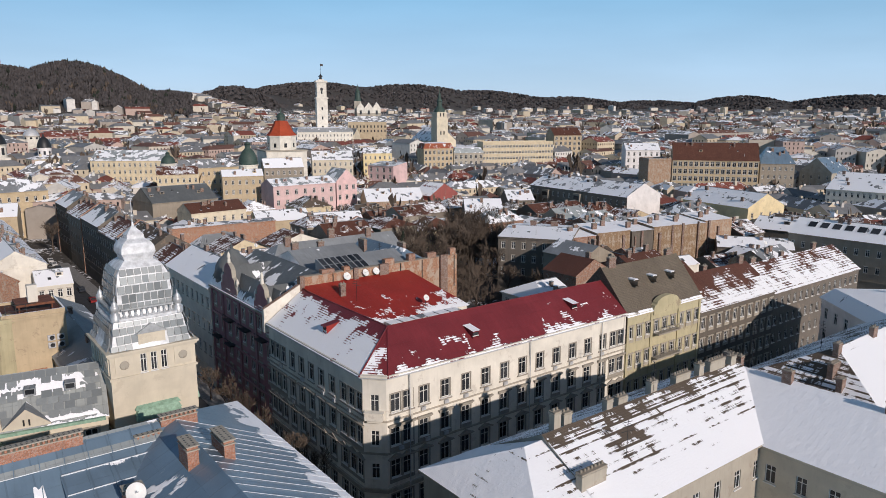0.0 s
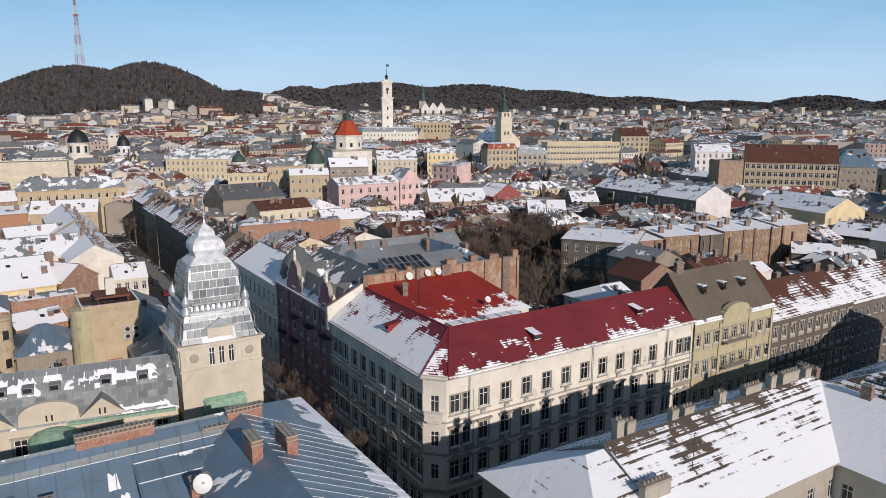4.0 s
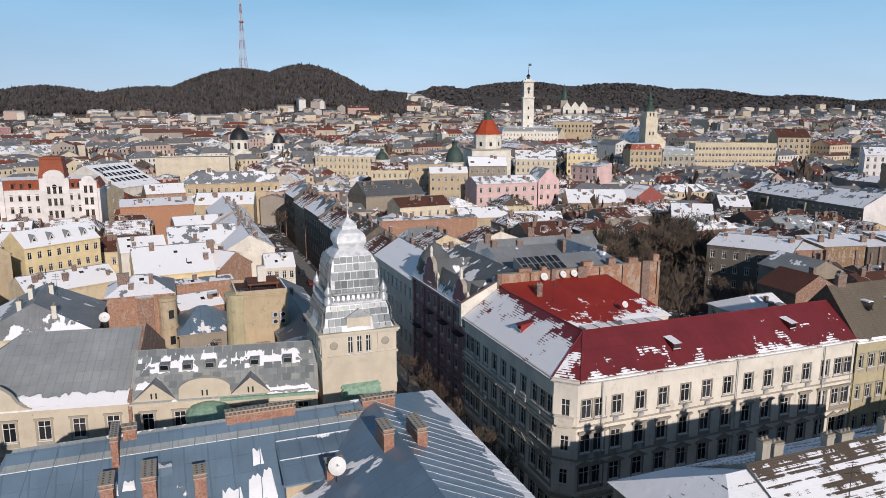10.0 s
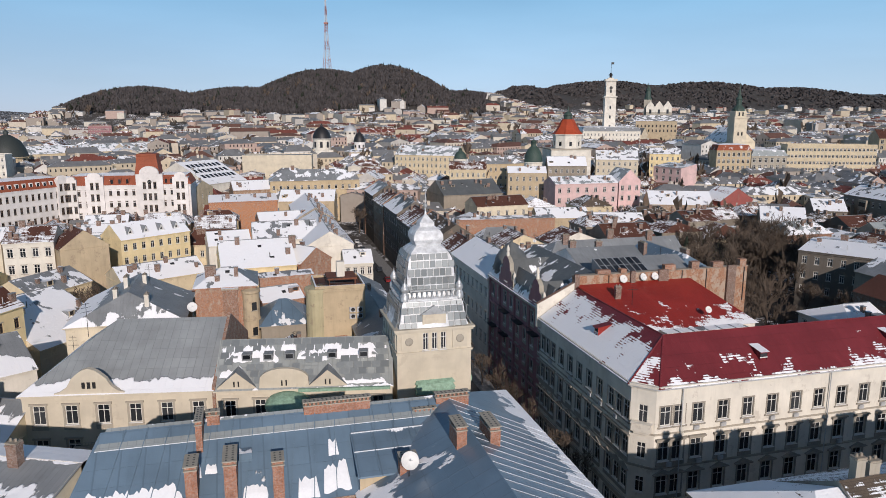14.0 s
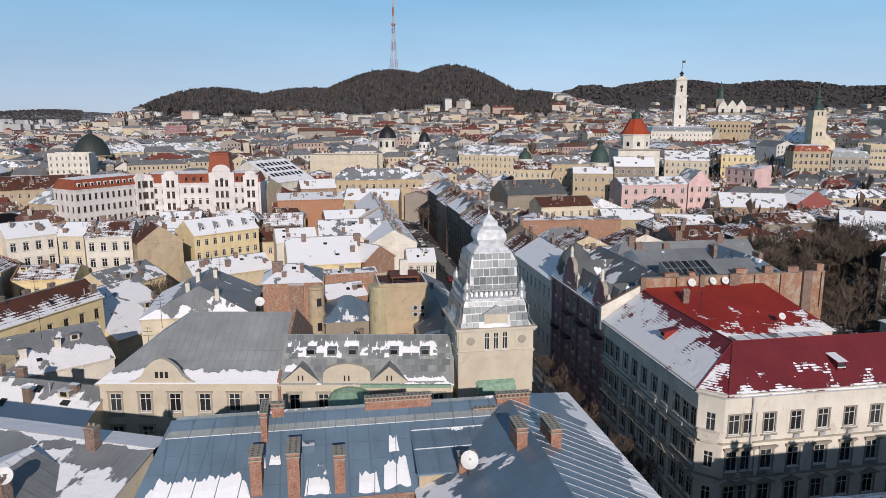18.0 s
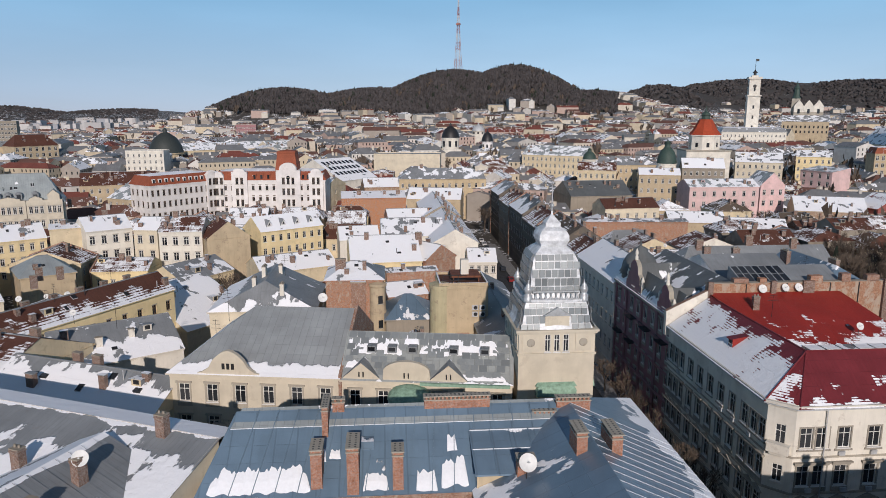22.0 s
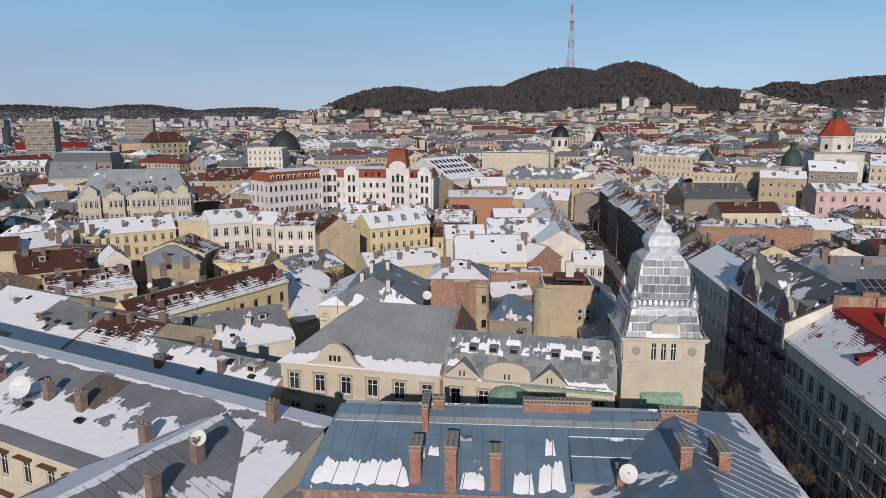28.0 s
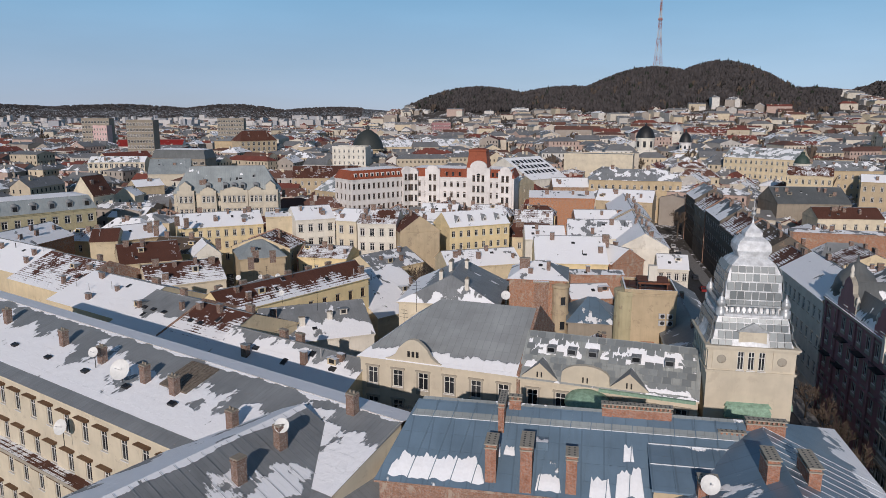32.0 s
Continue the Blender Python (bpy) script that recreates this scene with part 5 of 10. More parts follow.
    root, hgt = block(fr, 0.0, 0.0, 25.3, 25.0, 16.0, roof="gable", rh=6.6, wall=M_THEATRE, cover=R_HALL, hips=(9.0, 0), fire=("r",), name="theatre_hall",
                      label="sandy theatre hall, broad grey sheet roof with snowy eaves", bands={"f": ((0, 0.64), (0.12, 0.62), (0.24, 0.42), (0.4, 0.25), (1, 0.2))}, snow={"r": (0.55, 0.3), "l": (0.6, 0.2), "b": 0.4},
                      wins={"f": (6, 3), "l": (5, 3)}, win=(1.6, 2.7), style="lintel", category="building")
    for k, hh in ((9.0, 2.6),):
        g = Geo()
        n = 16
        top = []
        for i in range(n + 1):
            u = i / n * 2 - 1
            top.append((4.6 * u, 2.9 * (0.5 + 0.5 * math.cos(math.pi * u)) + (0.5 if abs(u) < 0.55 else 0)))
        for (xa, za), (xb, zb) in zip(top, top[1:]):
            for y in (-0.25, 0.5):
                g.poly([(xa, y, -1.0), (xb, y, -1.0), (xb, y, zb), (xa, y, za)])
            g.poly([(xa, -0.25, za), (xb, -0.25, zb), (xb, 0.5, zb), (xa, 0.5, za)])
        part("gablet", g, M_THEATRE, root, at=pose(k, 0, 16.0))
        for dx in (-0.7, 0, 0.7):
            g = Geo()
            g.box(-0.22, 0.22, -0.29, -0.22, 0.6, 1.5)
            part("slit", g, M_DARK, root, at=pose(k + dx, 0, 16.0))
    g = Geo()
    g.box(-2.2, 2.2, -1.3, 0, 8.0, 8.25)
    for i in range(12):
        g.box(-2.15 + i * 0.38, -2.1 + i * 0.38, -1.27, -1.23, 8.25, 9.2)
    g.box(-2.2, 2.2, -1.3, -1.22, 9.2, 9.27)
    part("balcony", g, M_STONE, root, at=pose(8.5, 0, 0))


theatre()


# ---- blue-roofed house in front ----


def seams(root, a, b, c, d, n, mat, k=0.035, h=0.09):
    """n standing seams laid on a roof face from the line a-b (eaves) up to c-d (ridge)."""
    a, b, c, d = (Vector(p) for p in (a, b, c, d))
    for i in range(1, n):
        p, q = a.lerp(b, i / n), d.lerp(c, i / n)
        u = (q - p)
        ln = u.length
        if ln < 0.4:
            continue
        nrm = (b - a).cross(d - a if (d - a).length > 0.1 else c - a).normalized()
        if nrm.z < 0:
            nrm = -nrm
        side = u.normalized().cross(nrm)
        g = Geo()
        for s0, h0, s1, h1 in ((-k, 0, -k, h), (-k, h, k, h), (k, h, k, 0)):
            A = p + side * s0 + nrm * h0
            B = p + side * s1 + nrm * h1
            g.poly([tuple(A), tuple(B), tuple(B + u), tuple(A + u)])
        part("standing_seam", g, mat, root)


def blue_house():
    root, hgt = block(RF, -65.4, -16.6, -29.0, -1.2, 18.4, roof="gable", rh=5.0, wall=M_BRICK, cover=R_BLUE, name="blue_roofed_house", hips=(2.3, 0),
                      label="brick house with a blue-grey seamed metal roof and thin snow", bands={"f": ((0, 0.42), (0.1, 0.42), (0.3, 0.36), (1, 0.3))}, snow={"b": (0.6, 0.72), "l": 0.3})
    k = 5.0 / 7.7
    lo = 18.4 - k * 0.45
    seams(root, (0.6, -0.45, lo + 0.02), (36.4, -0.45, lo + 0.02), (36.4, 7.7, 23.42), (2.6, 7.7, 23.42), 17, R_BLUE)
    # flatter sheets along the ridge, snow on its far edge
    g = Geo()
    g.poly([(2.0, 5.9, 22.36), (36.4, 5.9, 22.36), (36.4, 8.3, 23.5), (2.8, 8.3, 23.5)], 0, (0.3, 0.3, 0.5, 0.5))
    g.poly([(2.0, 5.9, 22.28), (36.4, 5.9, 22.28), (36.4, 5.9, 22.36), (2.0, 5.9, 22.36)], 1)
    part("ridge_sheet", g, [R_PALE, M_SEAM], root, "paler sheets along the ridge")
    for i, (x0, x1, y0, y1) in enumerate(((0.8, 10.3, 0.1, 2.8), (10.6, 11.6, 2.6, 4.0), (15.2, 17.6, 0.0, 1.7), (20.2, 22.2, -0.2, 2.1), (22.6, 25.2, 0.1, 3.4), (23.4, 24.4, 3.2, 5.2), (11.9, 13.0, 2.9, 3.9))):
        snow_patch(root, x0, x1, y0, y1, hgt, i + 1, 0.7)
    # long chimney stacks on the ridge and down the slope, each with rows of flues
    for x, y, w, d, h, t in ((11.4, 6.6, 3.4, 0.6, 1.6, 90), (12.6, 7.6, 1.2, 0.6, 0.8, 0), (24.8, 7.7, 6.8, 0.7, 0.65, 0), (10.9, 1.5, 2.4, 1.05, 2.7, 90), (14.3, 1.3, 3.2, 1.1, 3.2, 90), (18.5, 0.9, 1.9, 1.0, 2.8, 90), (30.3, -1.2, 1.6, 0.9, 3.0, 0)):
        part("chimney", flue_stack(w, d, h), None, root, at=pose(x, y, hgt(x, max(y, 0.3)), 0, 0, t))
    # raised box dormer with a flat blue roof
    x0, x1, y0, y1, zf, zb = 25.9, 35.6, -0.4, 4.9, 20.0, 21.75
    g = Geo()
    g.poly([(x0 - 0.2, y0 - 0.4, zf), (x1 + 0.2, y0 - 0.4, zf), (x1 + 0.2, y1, zb), (x0 - 0.2, y1, zb)], 0, (0.26, 0.26, 0.36, 0.52))
    g.poly([(x0, y0, 17.0), (x1, y0, 17.0), (x1, y0, zf), (x0, y0, zf)], 1)
    g.poly([(x0, y0, 17.0), (x0, y0, zf), (x0, y1, zb), (x0, y1, 17.0)], 0, 0.3)
    g.poly([(x1, y0, zf), (x1, y0, 17.0), (x1, y1, 17.0), (x1, y1, zb)], 0, 0.3)
    g.poly([(x0 - 0.2, y0 - 0.4, zf - 0.18), (x1 + 0.2, y0 - 0.4, zf - 0.18), (x1 + 0.2, y0 - 0.4, zf), (x0 - 0.2, y0 - 0.4, zf)], 0, 0.3)
    part("dormer", g, [R_BLUE, M_OCHRE], root, "box dormer under blue sheet metal")
    seams(root, (x0, y0 - 0.4, zf + 0.02), (x1, y0 - 0.4, zf + 0.02), (x1, y1, zb + 0.02), (x0, y1, zb + 0.02), 5, R_BLUE)
    for f, w in ((0.55, 0.025), (1.0, 0.05)):
        g = Geo()
        y, z = y0 - 0.4 + (y1 - y0 + 0.4) * f, zf + (zb - zf) * f
        g.box(x0 - 0.1, x1 + 0.1, y - w, y + w, z, z + 0.1)
        part("cross_seam", g, M_SEAM, root)
    g = Geo()
    g.box(15.0, 16.2, 3.6, 4.8, 20.2, 21.6, 0, 0, 0.5)
    part("hatch", g, R_BLUE, root)
    # wing towards the viewer along the long street
    r2, h2 = block(RF, -39.5, -46.0, -18.0, 3.0, 18.4, roof="gable", rh=5.05, wall=M_OCHRE, cover=R_BLUE, along="y", name="blue_roofed_wing", hips=(0, 11.0), far=True,
                   label="street wing with a blue-grey seamed metal roof, snow along its eaves", bands={"r": ((0, 0.70), (0.1, 0.64), (0.2, 0.54), (0.3, 0.40), (0.5, 0.32), (1, 0.3))}, snow={"l": (0.45, 0.35), "b": 0.45}, wins={"r": (13, 4)})
    lo = 18.4 - 5.05 / 10.75 * 0.45
    seams(r2, (0, -0.45, lo + 0.03), (38.0, -0.45, lo + 0.03), (38.0, 10.75, 23.48), (0, 10.75, 23.48), 24, M_SEAM, 0.017, 0.04)
    for x, y, w, d, h, t in ((36.2, 13.6, 2.4, 0.7, 0.35, 90), (36.8, 10.4, 3.6, 0.7, 0.35, 90), (28.0, 12.2, 2.6, 1.0, 1.6, 0), (28.4, 8.9, 3.4, 1.0, 1.4, 0)):
        part("chimney", flue_stack(w, d, h), None, r2, at=pose(x, y, h2(min(x, 36), y), 0, 0, t))


STACKS = {}


def flue_stack(w, d, h):
    """Long brick stack whose sides show pairs of small flue openings under a slab."""
    if (w, d, h) in STACKS:
        return STACKS[(w, d, h)]
    g = Geo()
    g.box(-w / 2, w / 2, -d / 2, d / 2, -1.8, h)
    g.island()
    g.box(-w / 2 - 0.08, w / 2 + 0.08, -d / 2 - 0.08, d / 2 + 0.08, h, h + 0.1, 1)
    n = max(2, int(w / 0.42))
    for i in range(n):
        x = -w / 2 + (i + 0.5) * w / n
        g.island()
        g.box(x - 0.1, x + 0.1, -d / 2 + 0.02, d / 2 - 0.02, h + 0.1, h + 0.4, 0)
    g.island()
    g.box(-w / 2 - 0.1, w / 2 + 0.1, -d / 2 - 0.1, d / 2 + 0.1, h + 0.4, h + 0.5, 1)
    for i in range(n):
        x = -w / 2 + (i + 0.5) * w / n
        for y in (-d / 4, d / 4):
            g.island()
            g.poly([(x - 0.09, y - 0.09, h + 0.505), (x + 0.09, y - 0.09, h + 0.505), (x + 0.09, y + 0.09, h + 0.505), (x - 0.09, y + 0.09, h + 0.505)], 2)
    STACKS[(w, d, h)] = g.mesh("chimney", [M_REDBRICK, M_STONE, M_DARK])
    return STACKS[(w, d, h)]


blue_house()

# ---- the cross street ----
olive, oh_ = block(RF, 54.5, 0, 78.0, 13.0, 17.5, rh=7.6, wall=M_OLIVE, cover=R_SLATE, label="olive town house under a steep dark slate roof", name="town_house",
      snow={"b": 0.4}, bands={"f": ((0, 0.7), (0.05, 0.64), (0.1, 0.42), (0.14, 0.2), (1, 0.15))}, wins={"f": (9, 4)}, style="lintel", chim=((3, 6.5, 2.0, 0.7, 1.6), (21, 6.8, 1.6, 0.7, 1.4)))
for x in (6.0, 11.7, 17.4):
    g = Geo()
    g.lathe([(0.62, -0.7), (0.62, 1.6)], 14)
    g.lathe([(0.05, -0.7), (0.62, -0.7)], 14)
    ob = part("round_dormer", g, R_SLATE, olive, "small round dormer capped with snow", at=pose(x, 3.6, oh_(x, 3.6) + 0.35, -90, 0, 0) @ pose(0, 0, 0, 180, 0, 0))
    g = Geo()
    g.lathe([(0.5, 0), (0.05, 0.02)], 14)
    part("pane", g, M_GLASS, ob, at=pose(0, 0, -0.74, 180, 0, 0))
    g = Geo()
    g.box(-0.55, 0.55, -0.8, 1.0, 0.5, 0.72)
    part("snow_cap", g, M_SNOW, olive, at=pose(x, 3.6, oh_(x, 3.6) + 0.35))
g = Geo()
n = 12
top = [(-4.2, 0.0), (-4.0, 0.8)] + [(-3.4 * math.cos(math.pi * i / n), 1.0 + 1.3 * math.sin(math.pi * i / n)) for i in range(n + 1)] + [(4.0, 0.8), (4.2, 0.0)]
for (xa, za), (xb, zb) in zip(top, top[1:]):
    for yy in (-0.5, 0.6):
        g.poly([(xa, yy, -1.0), (xb, yy, -1.0), (xb, yy, zb), (xa, yy, za)])
    g.poly([(xa, -0.5, za), (xb, -0.5, zb), (xb, 0.6, zb), (xa, 0.6, za)])
part("pediment", g, M_OLIVE, olive, "curved central pediment", at=pose(11.7, 0, 17.2))
for z in (7.4, 12.2):
    g = Geo()
    g.box(-3.6, 3.6, -1.4, 0, 0, 0.25)
    for i in range(16):
        g.box(-3.5 + i * 0.465, -3.44 + i * 0.465, -1.36, -1.3, 0.25, 1.25)
    g.box(-3.6, 3.6, -1.4, -1.28, 1.25, 1.34)
    part("balcony", g, M_SOOT, olive, at=pose(11.7, 0, z))
for x in (0.4, 7.4, 16.0, 23.0):
    g = Geo()
    g.box(x - 0.3, x + 0.3, -0.22, 0, -4.7, 16.8)
    part("pilaster", g, M_OLIVE, olive)
g = Geo()
g.poly([(-0.16, 13.3, 12), (-0.16, -0.3, 12), (-0.16, -0.3, 17.6), (-0.16, 6.5, 25.4), (-0.16, 13.3, 17.6)])
part("gable_board", g, M_BARK, olive, "black weathered gable boards")
# both fronts dark by colour: the shadow across the street is in the plaster
block(RF, 78.3, 0.3, 108.0, 15.5, 14.0, rh=5.4, wall=M_DIM, cover=R_BROWN, label="sooty, shade-toned street house with a brown tile roof half under snow", name="town_house",
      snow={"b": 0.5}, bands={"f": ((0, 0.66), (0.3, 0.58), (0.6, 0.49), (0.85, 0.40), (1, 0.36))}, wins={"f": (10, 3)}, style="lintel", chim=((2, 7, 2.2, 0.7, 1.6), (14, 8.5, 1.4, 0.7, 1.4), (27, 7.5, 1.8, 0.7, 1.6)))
block(RF, 108.2, 0.6, 152.0, 15.5, 13.2, rh=5.2, wall=M_DIM, cover=R_BROWN, label="long sooty, shade-toned street house with snow on its roof", name="town_house",
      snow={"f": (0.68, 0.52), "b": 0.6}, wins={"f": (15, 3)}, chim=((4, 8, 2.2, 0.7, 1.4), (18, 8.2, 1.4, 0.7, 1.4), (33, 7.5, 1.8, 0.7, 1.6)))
# next two: plaster darker than cream, standing in for shade in the court
block(RF, -7.0, -40.0, 1.4, -22.0, 16.4, rh=4.2, wall=M_STONE, cover=R_OLD, label="low end house under smooth snow", name="town_house", snow=(0.80, 0.70), hips=(6.0, 0), wins={"b": (3, 4)})
block(RF, 1.6, -40.2, 38.0, -21.8, 16.2, rh=5.0, wall=M_STONE, cover=R_OLD, label="cream house with a weathered tile roof half under snow", name="town_house", flue=M_STONE,
      bands={"f": ((0, 0.84), (0.25, 0.76), (0.5, 0.67), (0.75, 0.6), (0.92, 0.52), (1, 0.44))}, snow={"b": 0.62}, wins={"b": (11, 4), "f": (9, 4)},
      chim=((2.2, 9.6, 1.0, 0.8, 2.0), (4.0, 9.8, 1.2, 0.8, 1.5), (10.5, 9.5, 1.0, 0.7, 1.2), (13.0, 9.7, 1.6, 0.8, 1.0), (18.6, 9.6, 1.2, 0.8, 1.5), (24.4, 9.6, 3.0, 0.8, 1.1), (28.0, 9.4, 1.0, 0.8, 1.5), (31.6, 9.4, 3.4, 0.8, 1.3), (35.0, 9.2, 1.2, 0.8, 1.0), (1.0, 3.4, 3.6, 0.8, 1.4)))
block(RF, 28.3, -90.0, 48.5, -22.0, 16.0, rh=4.6, wall=M_THEATRE, cover=R_GREY, along="y", label="pale courtyard wing under a smooth snowy roof", name="town_house",
      snow={"l": 0.9, "r": 0.8}, wins={"l": (19, 4)}, chim=((52, 10.5, 1.2, 0.8, 1.5), (40, 10.5, 1.2, 0.8, 1.5), (60, 9.5, 2.6, 0.8, 1.3)), hips=(0, 8.0))
block(RF, 50.5, -46.0, 97.0, -23.0, 13.6, rh=6.0, wall=M_PALE, cover=R_OLD, label="house with a mossy tile roof and thick snow", name="town_house",
      bands={"f": ((0, 0.9), (0.5, 0.86), (1, 0.8))}, snow={"b": 0.6, "l": (0.62, 0.44)}, hips=(9, 0), chim=((8, 11, 1.2, 0.8, 1.6), (3, 8, 1.2, 0.8, 1.6), (20, 11, 1.4, 0.7, 1.4), (5, 10, 2.2, 0.8, 1.6)))
wa = pose(RF[0], RF[1], 0, 0, 0, RF[2]) @ Vector((107.0, -10.7, 0))
block((wa.x, wa.y, -91.3), 0.0, 0.0, 34.0, 20.0, 14.6, roof="mansard", rh=2.4, wall=M_WHITE, cover=R_GREY, label="white corner house with a low attic and snow", name="town_house",
      wins={"f": (8, 3), "l": (5, 3)}, win=(1.4, 2.4), snow=0.6, chim=((8, 12, 1.4, 0.7, 1.8), (20, 8, 1.4, 0.7, 1.8)))

# ---- the long street, red-house side ----
pink, ph = block(RF, 1.5, 35.8, 22.0, 66.0, 18.6, rh=6.0, wall=M_ROSE, cover=R_LEAD, along="y", label="rose town house with curved gables and grey attic roofs", name="town_house",
                 wins={"l": (8, 4)}, style="lintel", snow={"l": (0.56, 0.40), "r": 0.5}, over=0.3)
for px, gw, gh in ((3.6, 3.4, 5.0), (19.5, 4.2, 6.2)):
    g = Geo()
    prof = ((-1, 0), (-1, 0.22), (-0.8, 0.26), (-0.74, 0.5), (-0.52, 0.56), (-0.46, 0.8), (-0.25, 0.92), (0, 1.0), (0.25, 0.92), (0.46, 0.8), (0.52, 0.56), (0.74, 0.5), (0.8, 0.26), (1, 0.22), (1, 0))
    for (xa, za), (xb, zb) in zip(prof, prof[1:]):
        xa, xb, za, zb = xa * gw, xb * gw, za * gh, zb * gh
        for y in (-0.35, 0.5):
            g.poly([(xa, y, -0.8), (xb, y, -0.8), (xb, y, zb), (xa, y, za)])
        g.poly([(xa, -0.35, za), (xb, -0.35, zb), (xb, 0.5, zb), (xa, 0.5, za)], 1)
    part("gable", g, [M_ROSE, M_STONE], pink, "curved rose gable with a pale edge", at=pose(px, 20.5, 18.6, 0, 0, 180))
    g = Geo()
    g.poly([(-gw, 0.4, 0.4), (0, 0.4, gh * 0.86), (0, 9.5, gh * 0.86), (-gw, 5.0, 0.4)], 0, 0.48)
    g.poly([(0, 0.4, gh * 0.86), (gw, 0.4, 0.4), (gw, 5.0, 0.4), (0, 9.5, gh * 0.86)], 0, 0.42)
    part("gable_roof", g, R_LEAD, pink, at=pose(px, 20.5, 18.6, 0, 0, 180))
    for dx in (-gw * 0.95, 0, gw * 0.95):
        g = Geo()
        b0 = 18.6 + (gh if dx == 0 else gh * 0.22)
        g.lathe([(0.32, b0 - 0.2), (0.34, b0 + 0.5), (0.2, b0 + 0.7), (0.36, b0 + 1.1), (0.3, b0 + 1.5), (0.06, b0 + 2.1)], 10)
        part("finial", g, M_PALE, pink, at=pose(px + dx, 20.5, 0), smooth=True)
    wm, pm, sm = window_meshes(1.5, 2.2, M_FRAME, "plain")
    part("window", wm, None, pink, at=pose(px, 20.9, 19.4, 0, 0, 180))
# mansard face, ledge, courses, balconies on the street side (its far side in the house's own axes)
g = Geo()
g.poly([(-0.2, 20.9, 18.7), (30.4, 20.9, 18.7), (30.4, 18.6, 22.6), (-0.2, 18.6, 22.6)], 0, (0.52, 0.52, 0.3, 0.3))
part("mansard", g, R_LEAD, pink)
for z, y in ((18.0, 0.7), (12.6, 0.35), (7.6, 0.35), (2.4, 0.4)):
    g = Geo()
    g.box(-0.1, 30.3, 20.5, 20.5 + y, z, z + 0.4, 0, 1 if z > 17 else 0, 0.8)
    part("string_course", g, [M_STONE if z > 17 else M_ROSE, R_GREY], pink)
for x, z in ((3.6, 12.9), (19.5, 12.9), (19.5, 7.9), (11.5, 12.9), (26.5, 7.9)):
    g = Geo()
    g.box(x - 1.6, x + 1.6, 20.5, 21.9, z, z + 0.2)
    for i in range(9):
        g.box(x - 1.55 + i * 0.385, x - 1.5 + i * 0.385, 21.84, 21.88, z + 0.2, z + 1.2)
    g.box(x - 1.6, x + 1.6, 21.82, 21.9, z + 1.2, z + 1.26)
    part("balcony", g, M_DARK, pink)
for x in (0.2, 7.2, 15.2, 23.8, 29.9):
    g = Geo()
    g.box(x - 0.35, x + 0.35, 20.5, 20.8, -5, 18.0)
    part("pilaster", g, M_ROSE, pink)
g = Geo()
g.lathe([(3.6, 18.6), (3.6, 20.0), (3.9, 20.2), (3.5, 22.4), (2.7, 23.9), (1.6, 24.8), (1.5, 25.4), (0.3, 26.0), (0.1, 27.4)], 18)
part("cupola", g, R_LEAD, pink, "grey metal cupola", at=pose(27.0, 17.0, 0), smooth=True)
block(RF, 12.5, 43.0, 27.5, 60.0, 23.2, rh=3.2, wall=M_WHITE, cover=R_GREY, label="rear wing with white walls and grey sheet roofs", name="rear_wing", snow={"f": (0.34, 0.3), "b": 0.5},
      chim=((3, 12, 1.4, 0.8, 2.0), (10, 14, 1.4, 0.8, 2.0)), over=0.25)
block(RF, 27.8, 37.2, 42.0, 60.0, 20.8, rh=4.8, wall=M_WHITE, cover=R_BLUE, label="rear wing under dark blue-grey sheet roofs with a snow patch", name="rear_wing", snow={"l": (0.5, 0.4), "r": 0.5}, along="y", hips=(6, 0),
      chim=((8, 12, 1.4, 0.8, 2.0), (13, 3, 2.4, 0.8, 2.4), (18, 10, 2.4, 0.8, 2.4)))
sk = thing("skylight", pose(RF[0], RF[1], 0, 0, 0, RF[2]) @ pose(13.0, 36.0, 24.0), "long sloping glazed skylight behind the fire wall", "skylight")
g = Geo()
g.poly([(0, 0, 0.6), (18.0, 0, 0.6), (18.0, 5.0, 2.4), (0, 5.0, 2.4)])
g.poly([(0, 0, -3), (18.0, 0, -3), (18.0, 0, 0.6), (0, 0, 0.6)])
g.poly([(18.0, 0, -3), (18.0, 5, -3), (18.0, 5, 2.4), (18.0, 0, 0.6)])
g.poly([(0, 5, -3), (0, 0, -3), (0, 0, 0.6), (0, 5, 2.4)])
part("deck", g, R_GREY, sk)
pg = Geo()
pg.poly([(0.08, 0.1, 0), (1.2, 0.1, 0), (1.2, 2.3, 0.792), (0.08, 2.3, 0.792)])
bg = Geo()
bg.box(-0.05, 0.05, 0, 4.9, -0.02, 0.07)
pgm, bgm = pg.mesh("pane", [M_GLASS]), bg.mesh("glazing_bar", [M_LIGHTMETAL])
for i in range(8):
    part("glazing_bar", bgm, None, sk, at=pose(0.1 + i * 1.28, 0, 0.66, 19.8, 0, 0))
    if i < 7:
        part("pane", pgm, None, sk, at=pose(0.1 + i * 1.28, 0, 0.65))
        part("pane", pgm, None, sk, at=pose(0.1 + i * 1.28, 2.4, 1.515))
block(RF, 14.5, 66.5, 52.0, 82.0, 18.0, rh=5.5, wall=M_WHITE, cover=R_GREY, label="white house under a dark grey sheet roof", name="rear_wing", hips=(6, 0), snow={"f": (0.46, 0.36), "b": 0.5},
      wins={"f": (8, 4)}, chim=((8, 7, 1.6, 0.8, 2.0), (20, 8, 1.6, 0.8, 2.2), (30, 7, 1.4, 0.8, 2.0)))
